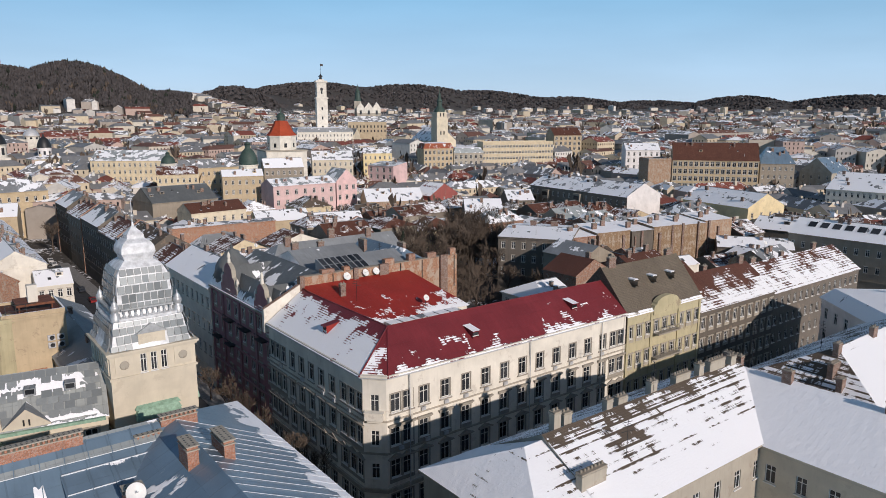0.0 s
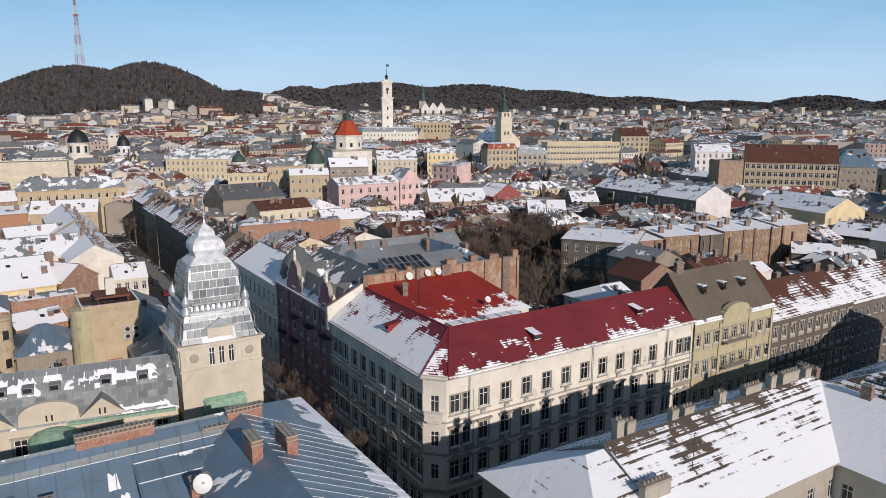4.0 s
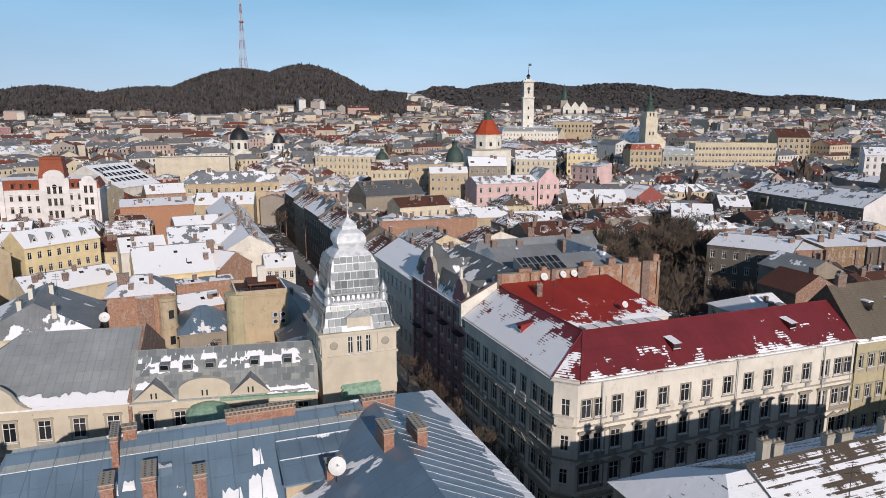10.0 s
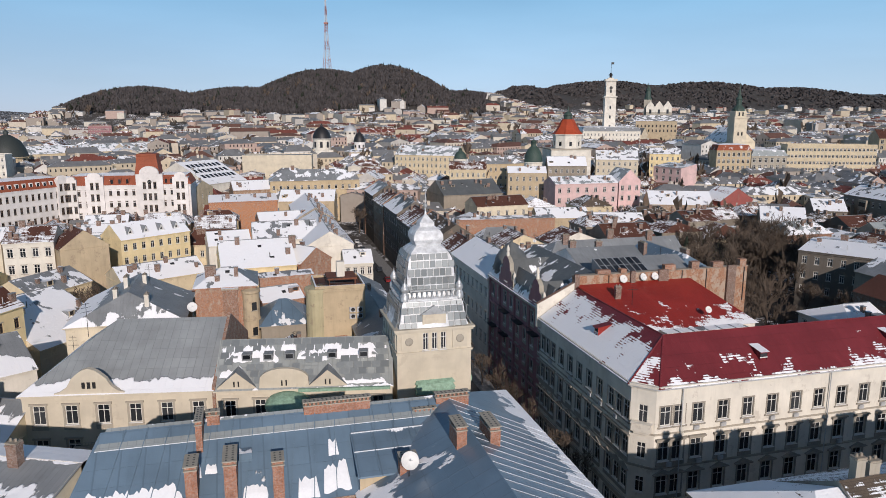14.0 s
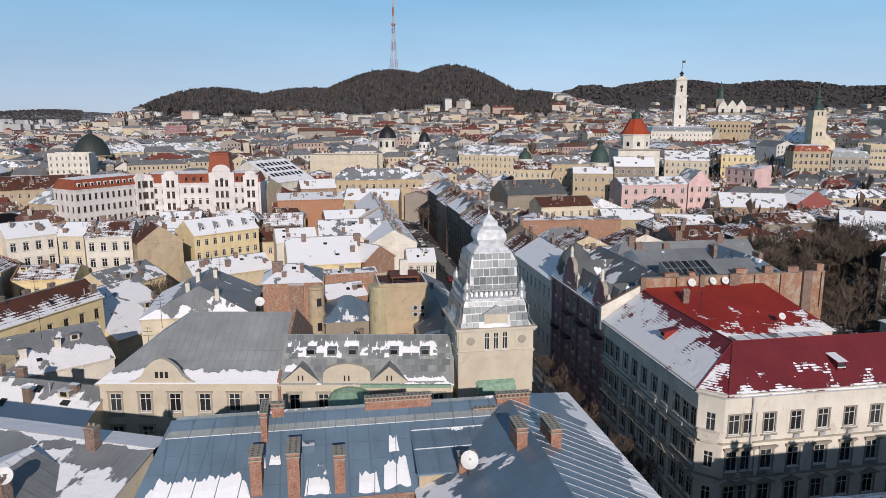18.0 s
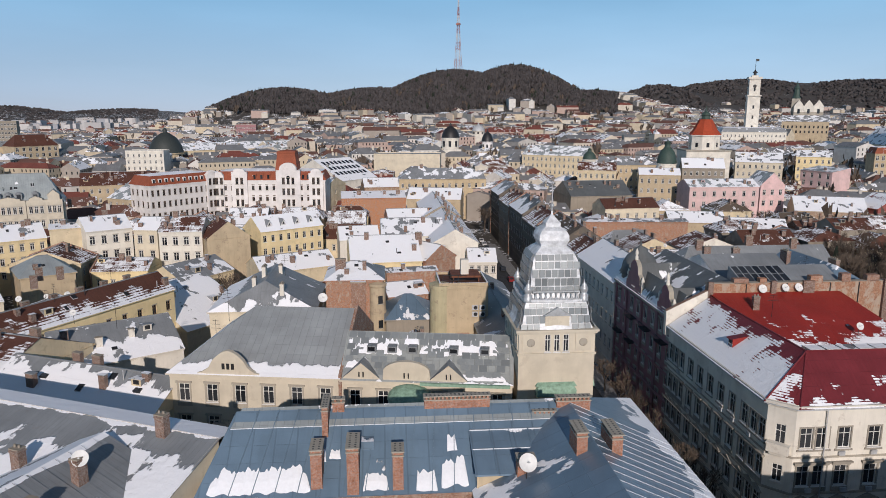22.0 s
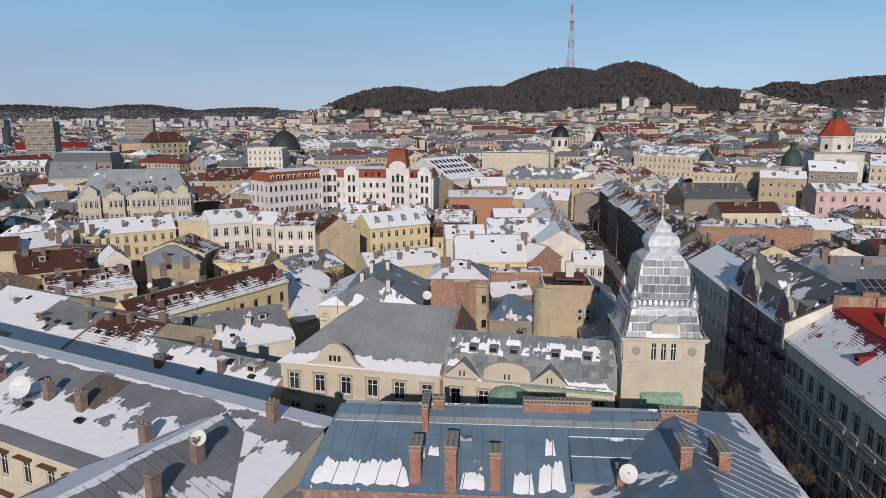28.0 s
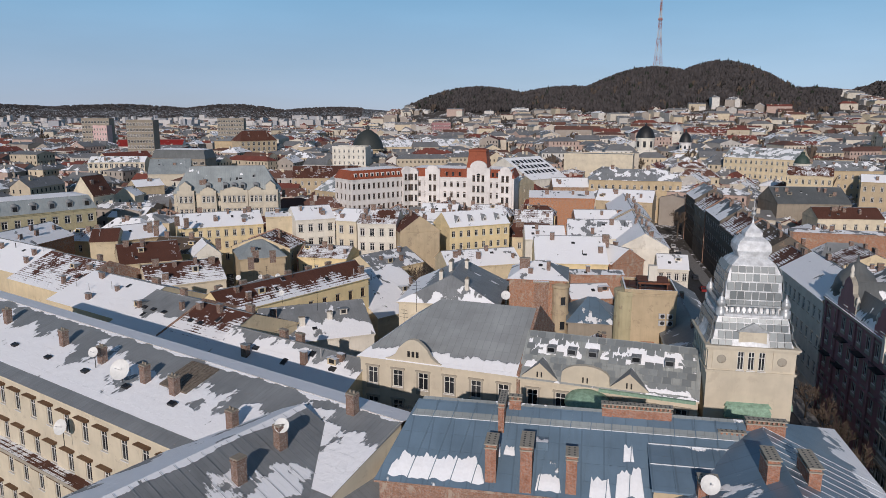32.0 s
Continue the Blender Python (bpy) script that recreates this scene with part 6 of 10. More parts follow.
block(RF, 1.0, 66.2, 14.2, 96.0, 17.6, rh=4.0, wall=M_PALE, cover=R_GREY, along="y", label="pale street house, its roof white with snow", name="town_house", snow={"l": (0.66, 0.60), "r": 0.6},
      wins={"l": (9, 4)}, far=True, chim=((8, 6, 1.4, 0.7, 1.3), (20, 6.5, 1.4, 0.7, 1.3)))
y = 96.5
rnd = random.Random(11)
for i, (ln, hh, w, c) in enumerate(((24, 14.2, M_STONE, R_BROWN), (30, 16.4, M_DIM, R_OLD), (26, 15.2, M_CEMENT, R_BROWN), (28, 16.4, M_DIM, R_LEAD), (26, 15.5, M_GREY, R_BROWN), (24, 17.0, M_DIM, R_GREY))):
    block(RF, 2.5, y, 16.0, y + ln - 0.3, hh, rh=4.4, wall=w, cover=c, along="y", label="sooty street house with patchy snow on the roof", name="town_house", bands={"l": ((0, 0.62), (0.3, 0.55), (0.6, 0.48), (1, 0.42))}, snow={"r": 0.5},
          wins={"l": (int(ln / 3.2), 4)}, chim=tuple((rnd.uniform(2, ln - 3), rnd.uniform(4, 9), 1.5, 0.7, 1.5) for _ in range(4)), fire=("b",) if i % 2 else (), far=True)
    y += ln
# ---- the long street, tower side ----
block(RF, -29.5, 27.0, -18.5, 96.0, 10.6, rh=3.0, wall=M_CREAM, cover=R_GREY, along="y", label="long low street house with a grey sheet roof", name="town_house", snow={"r": (0.5, 0.35), "l": (0.52, 0.36)},
      wins={"r": (20, 3)}, far=True, chim=((30, 6, 1.2, 0.7, 1.2), (52, 5, 1.2, 0.7, 1.2)))
st, _ = block(RF, -37.0, 61.5, -27.0, 72.0, 18.5, roof="flat", wall=M_OCHRE, cover=R_BROWN, label="peeling ochre stair tower with a rusty plant deck", name="stair_tower", snow=0.2, wins={"r": (2, 3)}, win=(1.0, 1.6), far=True)
g = Geo()
g.lathe([(2.4, -5), (2.4, 17.6), (2.6, 17.6), (2.6, 18.4), (0.2, 18.7)], 20)
part("round_stair", g, M_OLIVE, st, "rounded olive stair shaft", at=pose(0.6, 2.2, 0), smooth=False)
g = Geo()
g.box(2.6, 8.6, 1.0, 7.0, 19.9, 20.3)
for xx in (3.0, 8.2):
    for yy in (1.4, 6.6):
        g.box(xx - 0.12, xx + 0.12, yy - 0.12, yy + 0.12, 18.4, 19.9)
part("plant_deck", g, M_RUST, st, "rusty steel plant deck")
for xx in (0.8, 2.4, 4.0):
    g = Geo()
    g.box(xx - 0.05, xx + 0.05, 0.5, 0.6, 18.5, 20.6)
    g.box(xx - 0.05, xx + 1.6, 0.52, 0.58, 20.5, 20.6)
    g.box(xx - 0.05, xx + 1.6, 0.52, 0.58, 19.5, 19.6)
    part("railing", g, M_DARK, st)
g = Geo()
g.box(4.6, 6.2, 2.2, 3.6, 20.3, 23.4)
part("vent_shaft", g, M_PALE, st)
acg = Geo()
acg.box(-0.6, 0.6, -0.45, 0.0, 0, 1.0)
fan = Geo()
fan.lathe([(0.4, 0), (0.36, 0.05), (0.1, 0.02)], 14)
acm, fam = acg.mesh("cooling_unit", [M_LIGHTMETAL]), fan.mesh("fan_grille", [M_DARK])
for i in range(2):
    for j in range(2):
        ob = part("cooling_unit", acm, None, st, at=pose(7.3 + i * 1.5, -0.02, 12.0 + j * 1.4))
        part("fan_grille", fam, None, ob, at=pose(0.1, -0.46, 0.5, 90, 0, 0))
g = Geo()
g.box(0, 2.6, -0.8, 0, 10.0, 14.5)
part("brick_patch", g, M_BRICK2, st, at=pose(3.6, 0.72, -6))
block(RF, -60.6, 71.0, -48.4, 84.0, 18.0, rh=2.6, wall=M_BRICK2, cover=R_GREY, label="bare orange brick house end with worn render", name="brick_house", snow={"f": 0.62, "b": 0.6, "l": 0.6, "r": 0.45},
      hips=(5, 5), wins={"r": (2, 4)}, far=True, chim=((3, 4, 2.2, 1.0, 2.0),))
bh = pose(RF[0], RF[1], 0, 0, 0, RF[2]) @ pose(-60.6, 71.0, 0)
rs = thing("round_stair", bh @ pose(11.0, 0.3, 0), "round stair shaft in peeling ochre plaster with brick showing", "stair tower")
g = Geo()
g.lathe([(1.75, -5), (1.75, 4.5), (1.9, 4.5), (1.9, 4.9), (1.75, 4.9), (1.75, 10.5), (1.9, 10.5), (1.9, 10.9), (1.75, 10.9), (1.75, 16.2), (1.95, 16.4), (1.95, 16.9), (0.2, 17.4)], 18)
part("shaft", g, M_OCHRE, rs)
for z in (2.0, 7.4, 12.8):
    g = Geo()
    g.box(-0.5, 0.5, -1.86, -1.74, z, z + 1.7)
    part("window", g, M_GLASS, rs, at=pose(0, 0, 0, 0, 0, 20))
    g = Geo()
    g.box(-0.7, 0.7, -1.95, -1.74, z - 0.2, z - 0.02)
    part("sill", g, M_STONE, rs, at=pose(0, 0, 0, 0, 0, 20))
bt = thing("brick_stack", bh, "tall bare brick chimney block against the house", "chimney")
g = Geo()
g.box(5.4, 8.4, -1.2, -0.1, -5, 17.4)
part("shaft", g, M_BRICK, bt)
g = Geo()
g.box(5.2, 8.6, -1.4, 0.0, 17.4, 17.7, 0, 1, 0.7)
part("cap", g, [M_STONE, R_GREY], bt)
block(RF, -47.8, 66.0, -38.2, 80.0, 10.5, rh=3.6, wall=M_GREY, cover=R_BLUE, label="yard house with a dark hipped roof", name="yard_house", snow=0.4, hips=(4, 4))
block(RF, -84.0, 66.0, -62.5, 88.0, 13.0, rh=5.0, wall=M_CREAM, cover=R_GREY, label="yard house with a grey and white sheet roof", name="yard_house", along="y", bands={"l": ((0, 0.66), (0.42, 0.6), (0.52, 0.44), (0.62, 0.3), (1, 0.25))}, snow={"r": (0.4, 0.3), "f": (0.6, 0.3)}, flue=M_PALE,
      hips=(5, 0), chim=((3, 7, 1.6, 0.8, 1.8), (5, 13, 1.6, 0.8, 1.8), (12, 12, 2.6, 0.8, 2.2), (16, 9, 1.6, 0.8, 1.8)))
y = 141.0
for ln, hh, w in ((28, 12.6, M_PALE), (26, 12.2, M_OCHRE), (30, 13.0, M_GREY), (24, 12.6, M_BRICK2)):
    block(RF, -33.0, y, -18.5, y + ln - 0.4, hh, rh=4.2, wall=w, cover=R_GREY, along="y", label="street house with snow lying on its grey roof", name="town_house", snow={"l": 0.66, "r": 0.56},
          wins={"r": (int(ln / 3.4), 3)}, chim=tuple((rnd.uniform(2, ln - 3), rnd.uniform(4, 9), 1.5, 0.7, 1.6) for _ in range(3)), far=True)
    y += ln
block(RF, -40.0, 296.0, 6.0, 312.0, 17.0, rh=5.0, wall=M_OCHRE, cover=R_GREY, label="ochre corner house with a broad grey roof", name="town_house", hips=(7, 7), snow=0.48, wins={"f": (13, 4), "r": (4, 4)},
      chim=((12, 8, 1.8, 0.8, 1.8), (30, 8, 1.8, 0.8, 1.8)))
# ---- grey-roofed court house in front ----
HF = (-147.0, 19.7, 15.5)
hroot, hh_ = block(HF, -4.0, -15.0, 93.5, -2.6, 17.5, roof="shed", rh=3.7, wall=M_CREAM, cover=R_GREY, label="cream court house, long grey sheet roof with snow drifts", name="court_house",
                   bands={"f": ((0, 0.2), (0.15, 0.2), (0.155, 0.64), (0.55, 0.58), (0.75, 0.48), (0.93, 0.36), (0.97, 0.5), (1, 0.6))}, wins={"f": (23, 4)}, win=(1.4, 2.9), style="awning", over=0.7,
                   chim=tuple((x + 4, yy + 15, 1.1, 0.9, 2.2) for x, yy in ((2, -6), (17.7, -6.9), (35.4, -7.4), (46.3, -8.0), (57, -8.6), (63.3, -8.8), (76.1, -10.6), (87.4, -3.4))))
g = Geo()
g.poly([(-0.2, 12.45, 21.24), (97.7, 12.45, 21.24), (97.7, 15.6, 20.8), (-0.2, 15.6, 20.8)], 0, (0.66, 0.66, 0.8, 0.8))
g.poly([(97.7, 15.6, 20.8), (97.7, 15.6, -5), (-0.2, 15.6, -5), (-0.2, 15.6, 20.8)], 1)
part("rear_slope", g, [R_GREY, M_CREAM], hroot, "flat rear slope white with snow")
for i in range(7):
    g = Geo()
    g.box(-0.55, 0.55, -0.35, 0.35, -0.2, 0.3)
    g.poly([(-0.4, -0.25, 0.31), (0.4, -0.25, 0.31), (0.4, 0.25, 0.31), (-0.4, 0.25, 0.31)], 1)
    xx = 12 + i * 9.5
    part("roof_hatch", g, [M_DARK, M_GLASS], hroot, at=pose(xx, 4.6, hh_(xx, 4.6), 16, 0, 0))
for i in range(9):
    g = Geo()
    za, zb = 17.5 + 0.2986 * 6.6, 17.5 + 0.2986 * 11.6
    xx = 63.6 + i * 0.6
    g.poly([(xx, 6.6, za + 0.22), (xx + 0.5, 6.6, za + 0.22), (xx + 0.5, 11.6, zb + 0.22), (xx, 11.6, zb + 0.22)])
    g.poly([(xx, 6.6, za - 0.2), (xx + 0.5, 6.6, za - 0.2), (xx + 0.5, 6.6, za + 0.22), (xx, 6.6, za + 0.22)])
    g.poly([(xx, 6.6, za - 0.2), (xx, 6.6, za + 0.22), (xx, 11.6, zb + 0.22), (xx, 11.6, zb - 0.2)])
    g.poly([(xx + 0.5, 6.6, za + 0.22), (xx + 0.5, 6.6, za - 0.2), (xx + 0.5, 11.6, zb - 0.2), (xx + 0.5, 11.6, zb + 0.22)])
    part("board", g, M_BOARDS, hroot, "weathered board of the roof hatch")
g = Geo()
g.box(-0.2, 97.7, -1.9, 0, 6.6, 7.1, 0, 1, 0.5)
part("ledge", g, [M_STONE, R_BROWN], hroot, "moulded ledge with old snow")
wroot, wh_ = block(HF, 72.0, -56.0, 92.5, -6.0, 17.3, rh=4.3, wall=M_CREAM, cover=R_GREY, along="y", label="court wing with a grey sheet roof, snow on its ridge", name="court_wing",
                   bands={"r": ((0, 0.3), (0.08, 0.34), (0.3, 0.50), (0.5, 0.44), (0.8, 0.34), (0.92, 0.38), (0.96, 0.66), (1, 0.7))}, snow={"l": (0.5, 0.68)}, wins={"l": (13, 4)}, far=True, chim=((37.3, 5.6, 1.1, 0.9, 2.4), (43.6, 6.8, 1.1, 0.9, 2.4)))
g = Geo()
g.poly([(0, -3.4, 15.75), (48.6, -3.4, 15.75), (50.0, -0.4, 17.1), (0, -0.4, 17.1)], 0, (0.2, 0.2, 0.34, 0.34))
g.poly([(0, -3.4, -5), (48.6, -3.4, -5), (48.6, -3.4, 15.75), (0, -3.4, 15.75)], 1)
g.poly([(48.6, -3.4, -5), (50.0, -0.4, -5), (50.0, -0.4, 17.1), (48.6, -3.4, 15.75)], 1)
part("lean_to_roof", g, [R_GREY, M_BRICK], wroot, "lower grey sheets towards the brick wall")
seams(wroot, (14, -0.45, 17.14), (50, -0.45, 17.14), (50, 10.0, 21.62), (14, 10.0, 21.62), 24, R_GREY, 0.012, 0.02)
rnd = random.Random(21)
for xa, xb, ya, d, hh, rr, c, bd, ch in ((34.4, 66.6, 18.0, 12.0, 10.8, 3.6, R_GREY, ((0, 0.72), (0.5, 0.6), (0.75, 0.52), (1, 0.44)), ((12, 7, 1.5, 0.8, 1.8), (16, 7, 1.5, 0.8, 1.8), (30, 8, 1.2, 0.8, 1.2))),
                                         (19.0, 34.0, 18.0, 22.0, 11.0, 4.4, R_BROWN, ((0, 0.76), (0.45, 0.66), (0.62, 0.52), (0.85, 0.40), (1, 0.36)), ((13, 12, 1.8, 0.8, 1.6),)),
                                         (2.8, 18.7, 18.6, 22.0, 11.0, 4.4, R_GREY, ((0, 0.76), (0.3, 0.64), (0.5, 0.50), (0.62, 0.36), (1, 0.25)), ((8, 12, 1.6, 0.8, 1.6),)),
                                         (-25.0, 2.4, 20.5, 23.0, 11.2, 4.4, R_GREY, ((0, 0.8), (1, 0.72)), ((5, 12.5, 1.4, 0.8, 1.4), (22, 13, 2.4, 0.8, 1.4))),
                                         (-52.0, -25.4, 24.5, 23.0, 11.6, 5.0, R_BROWN, ((0, 0.7), (0.3, 0.58), (0.6, 0.55), (1, 0.50)), ((20, 13, 1.4, 0.8, 1.6),)),
                                         (-84.0, -52.4, 27.5, 19.0, 12.0, 4.6, R_GREY, ((0, 0.8), (1, 0.7)), ())):
    jr, jh = block(HF, xa, ya, xb, ya + d, hh, rh=rr, far=True, wall=M_BUTTER, cover=c, label="low back house, snowy roof sloping to the lane", name="back_house", snow={"b": 0.5}, bands={"f": bd}, chim=ch, fire=("r",) if xa in (-52.0, 2.8) else ())
    for x in ((3.5, 6.5, 10.0) if xa == 2.8 else (3, 6) if xa == 19.0 else (9, 27) if xa == 34.4 else ()):
        g = Geo()
        g.box(-0.6, 0.6, -0.4, 0.4, -0.2, 0.25)
        g.poly([(-0.5, -0.3, 0.26), (0.5, -0.3, 0.26), (0.5, 0.3, 0.26), (-0.5, 0.3, 0.26)], 1)
        part("roof_hatch", g, [M_DARK, M_GLASS], jr, at=pose(x, d * 0.26, jh(x, d * 0.26), 20, 0, 0))
KF = (-135.8, 57.5, 104.4)
block((-183.7, 159.4, 75), 0, 0, 24, 13, 13.5, rh=4.2, wall=M_YELLOW, cover=R_GREY, label="yellow house with small white dormers under snow", name="yellow_house", snow=0.65, wins={"f": (8, 3)})
yd = pose(-183.7, 159.4, land(-183.7, 159.4) + DATUM, 0, 0, 75)
for x in (4, 9.3, 14.6, 20):
    root = thing("gablet_dormer", yd @ pose(x, 2.2, 14.6), "small pointed white dormer on the snowy roof", "dormer", "pointed dormers")
    g = Geo()
    g.poly([(-1.0, -0.8, 0), (1.0, -0.8, 0), (0, -0.8, 2.0)])
    part("dormer_face", g, M_FRAME, root)
    g = Geo()
    g.poly([(-0.45, -0.84, 0.3), (0.45, -0.84, 0.3), (0, -0.84, 1.3)])
    part("pane", g, M_GLASS, root)
    g = Geo()
    g.poly([(-1.2, -1.0, -0.2), (0, -1.0, 2.2), (0, 2.6, 2.2), (-1.2, 0.6, -0.2)], 0, 0.4)
    g.poly([(0, -1.0, 2.2), (1.2, -1.0, -0.2), (1.2, 0.6, -0.2), (0, 2.6, 2.2)], 0, 0.5)
    part("dormer_roof", g, R_GREY, root)
block((-281, 41, 97), -14, 0, 31, 18, 17.0, roof="mansard", rh=4.8, wall=M_OLIVE, cover=R_PALE, label="grey-green corner house with a small dome", name="corner_house", snow=0.36, wins={"f": (11, 4)}, win=(1.9, 2.7), far=True)

# ---- white hotel with red attic ----
HOTEL = (-274.5, 212.3, 36.7)


def hotel_bay(root, x, w, h, round_top, cols):
    """White bay running up past the attic to a curved gable, with its own windows."""
    g = Geo()
    g.box(x - w, x + w, -0.9, 5.0, -5, h)
    n = 12
    r = w * 0.72 if round_top else w
    g.box(x - r, x + r, -0.9, 3.0, h, h + 0.5)
    for i in range(n):
        a, b = math.pi * i / n, math.pi * (i + 1) / n
        xa, xb = x - r * math.cos(a), x - r * math.cos(b)
        za, zb = h + 0.5 + r * round_top * math.sin(a), h + 0.5 + r * round_top * math.sin(b)
        for yy in (-0.9, 0.6):
            g.poly([(xa, yy, h + 0.4), (xb, yy, h + 0.4), (xb, yy, zb), (xa, yy, za)])
        g.poly([(xa, -0.9, za), (xb, -0.9, zb), (xb, 0.6, zb), (xa, 0.6, za)])
    part("gable_bay", g, M_WHITE, root)
    for i in range(cols):
        for k, z in enumerate((-1.0, 4.2, 9.4, 14.6, 19.6)):
            wm, _, _ = window_meshes(1.25, 2.9, M_FRAME_D, "far")
            if z + 3.2 < h:
                part("window", wm, None, root, at=pose(x + (i - (cols - 1) / 2) * 2.2, -1.1, z))


wing, _ = block((-275.3, 188.2, 88.1), -9.0, 0, 23.6, 15, 21.4, roof="mansard", rh=4.0, wall=M_WHITE, cover=R_TERRA, label="white hotel wing with red attic roof and snow", name="hotel", snow={"f": 0.34, "l": 0.36, "r": 0.36, "b": 0.4},
                wins={"f": (12, 5), "l": (4, 5)}, win=(1.15, 2.5), sash=M_FRAME_D, far=True, z0=0.0)
for i in range(10):
    g = Geo()
    g.box(-0.75, 0.75, 0.0, 1.4, 0, 2.4)
    ob = part("attic_dormer", g, M_WHITE, wing, at=pose(2.4 + i * 3.0, 0.1, 21.7))
    g = Geo()
    g.box(-0.5, 0.5, -0.05, 0, 0.3, 2.1)
    part("pane", g, M_GLASS, ob)
hotel_bay(wing, 31.0, 2.6, 24.6, 0.6, 2)
hot, _ = block(HOTEL, 0, 0, 51.0, 18, 21.4, roof="mansard", rh=4.0, wall=M_WHITE, cover=R_TERRA, label="white hotel front with red attic, gables and a red turret", name="hotel", snow={"f": 0.34, "l": 0.36, "r": 0.36, "b": 0.4},
               wins={"f": (16, 5)}, win=(1.2, 2.5), sash=M_FRAME_D, far=True, z0=0.0)
hotel_bay(hot, 2.2, 2.1, 24.0, 0.5, 2)
hotel_bay(hot, 11.5, 3.6, 25.2, 0.45, 2)
hotel_bay(hot, 34.0, 5.6, 26.0, 0.75, 3)
hotel_bay(hot, 46.8, 3.3, 24.6, 0.7, 2)
for x in (18.4, 21.6, 24.8, 40.8, 43.0):
    g = Geo()
    g.box(-0.8, 0.8, -0.1, 1.6, 0, 2.6)
    ob = part("attic_dormer", g, R_TERRA, hot, at=pose(x, 0.0, 21.7))
    g = Geo()
    g.box(-0.5, 0.5, -0.15, -0.1, 0.3, 2.2)
    part("pane", g, M_GLASS, ob)
for z in (3.2, 8.4, 13.6, 18.9):
    g = Geo()
    g.box(0, 51, -0.25, 0, z, z + 0.3)
    part("string_course", g, M_WHITE, hot)
g = Geo()
g.lathe([(7.4, 25.4), (6.6, 29.0), (5.8, 33.6), (6.1, 34.0), (5.9, 34.6), (0.2, 35.2)], 4, 33.0, 6.0, 0, math.pi / 4)
part("turret_roof", g, R_TERRA, hot, "red tiled turret roof")
g = Geo()
g.lathe([(0.9, 0), (0.8, 0.1)], 16)
part("round_window", g, M_GLASS, hot, at=pose(34.0, -0.92, 22.6, 90, 0, 0))

block((-297.8, 105.6, 60.6), 0, 0, 43.0, 16, 19, rh=10.2, wall=M_THEATRE, cover=R_PALE, snow=0.34, z0=0.0, far=True, name="palace_house", label="stone palace-like house with a grey mansard roof", wins={"f": (13, 4)}, win=(1.4, 2.6), hips=(6.0, 6.0), chim=((44.5, 10.3, 1.5, 0.7, 1.6), (49.4, 6.0, 1.5, 0.7, 1.6), (41.3, 8.5, 1.5, 0.7, 1.6),))
# gabled bays on the palace-like house
PALACE = (-297.8, 105.6, 60.6)
pal = pose(PALACE[0], PALACE[1], 0, 0, 0, PALACE[2])
for gx, gw, gh in ((5.0, 3.4, 2.0), (14.0, 3.2, 0.6), (24.5, 5.6, 0.6), (33.5, 3.2, 0.6), (39.6, 2.9, 2.0)):
    root = thing("palace_bay", pal @ pose(gx, -0.02, 0), "stone bay with a stepped gable and tall windows", "bay", "palace bays")
    g = Geo()
    g.box(-gw, gw, -1.4, 0, -5, 19.6)
    g.box(-gw * 0.7, gw * 0.7, -1.4, 2.5, 19.6, 19.6 + gh)
    g.poly([(-gw * 0.7, -1.4, 19.6 + gh), (gw * 0.7, -1.4, 19.6 + gh), (0, -1.4, 20.2 + gh * 1.6)])
    part("bay_wall", g, M_THEATRE, root)
    g = Geo()
    g.poly([(-gw * 0.75, -1.5, 19.6 + gh), (0, -1.5, 20.3 + gh * 1.6), (0, 5, 20.3 + gh * 1.6), (-gw * 0.75, 5, 19.6 + gh)], 0, 0.4)
    g.poly([(0, -1.5, 20.3 + gh * 1.6), (gw * 0.75, -1.5, 19.6 + gh), (gw * 0.75, 5, 19.6 + gh), (0, 5, 20.3 + gh * 1.6)], 0, 0.4)
    part("bay_roof", g, R_PALE, root)
    n = 3 if gw < 5 else 5
    for i in range(n):
        for z in (4.0, 9.2, 14.6):
            wm, _, _ = window_meshes(1.3, 2.7, M_FRAME, "far")
            part("window", wm, None, root, at=pose((i - (n - 1) / 2) * gw * 1.7 / n, -1.62, z))
# attic dormers and a corner dome on the two grey roofs beyond
for (fx, fy, fa), xs, hh in ((PALACE, (5, 14, 21, 24.5, 28, 33.5, 39.6), 19.0), ((-281, 41, 97), (-8, -2, 4, 10, 16, 22, 28), 17.0)):
    m = pose(fx, fy, 0 if hh > 18 else land(fx, fy) + DATUM, 0, 0, fa)
    for x in xs:
        root = thing("attic_dormer", m @ pose(x, 0.9, hh + 1.0), "small zinc attic dormer with a pale window", "dormer", "attic dormers")
        g = Geo()
        g.box(-1.1, 1.1, -0.9, 1.2, -0.6, 2.0)
        g.lathe([(1.25, 2.0), (1.0, 2.5), (0.4, 2.8)], 12, 0, 0.1)
        part("cheeks", g, R_GREY, root)
        g = Geo()
        g.box(-0.7, 0.7, -0.96, -0.9, 0.1, 1.7)
        part("window", g, M_GLASS, root)
root = thing("corner_dome", pose(-281, 41, land(-281, 41) + DATUM, 0, 0, 97) @ pose(-12, 2, 17.0), "small grey zinc dome with a finial", "dome")
g = Geo()
g.lathe([(3.4, -1.0), (3.4, 1.4), (3.7, 1.5), (3.5, 3.0), (2.7, 4.6), (1.3, 5.8), (0.4, 6.4), (0.35, 7.6), (0.05, 8.6)], 16)
part("cupola", g, R_GREY, root, smooth=True)
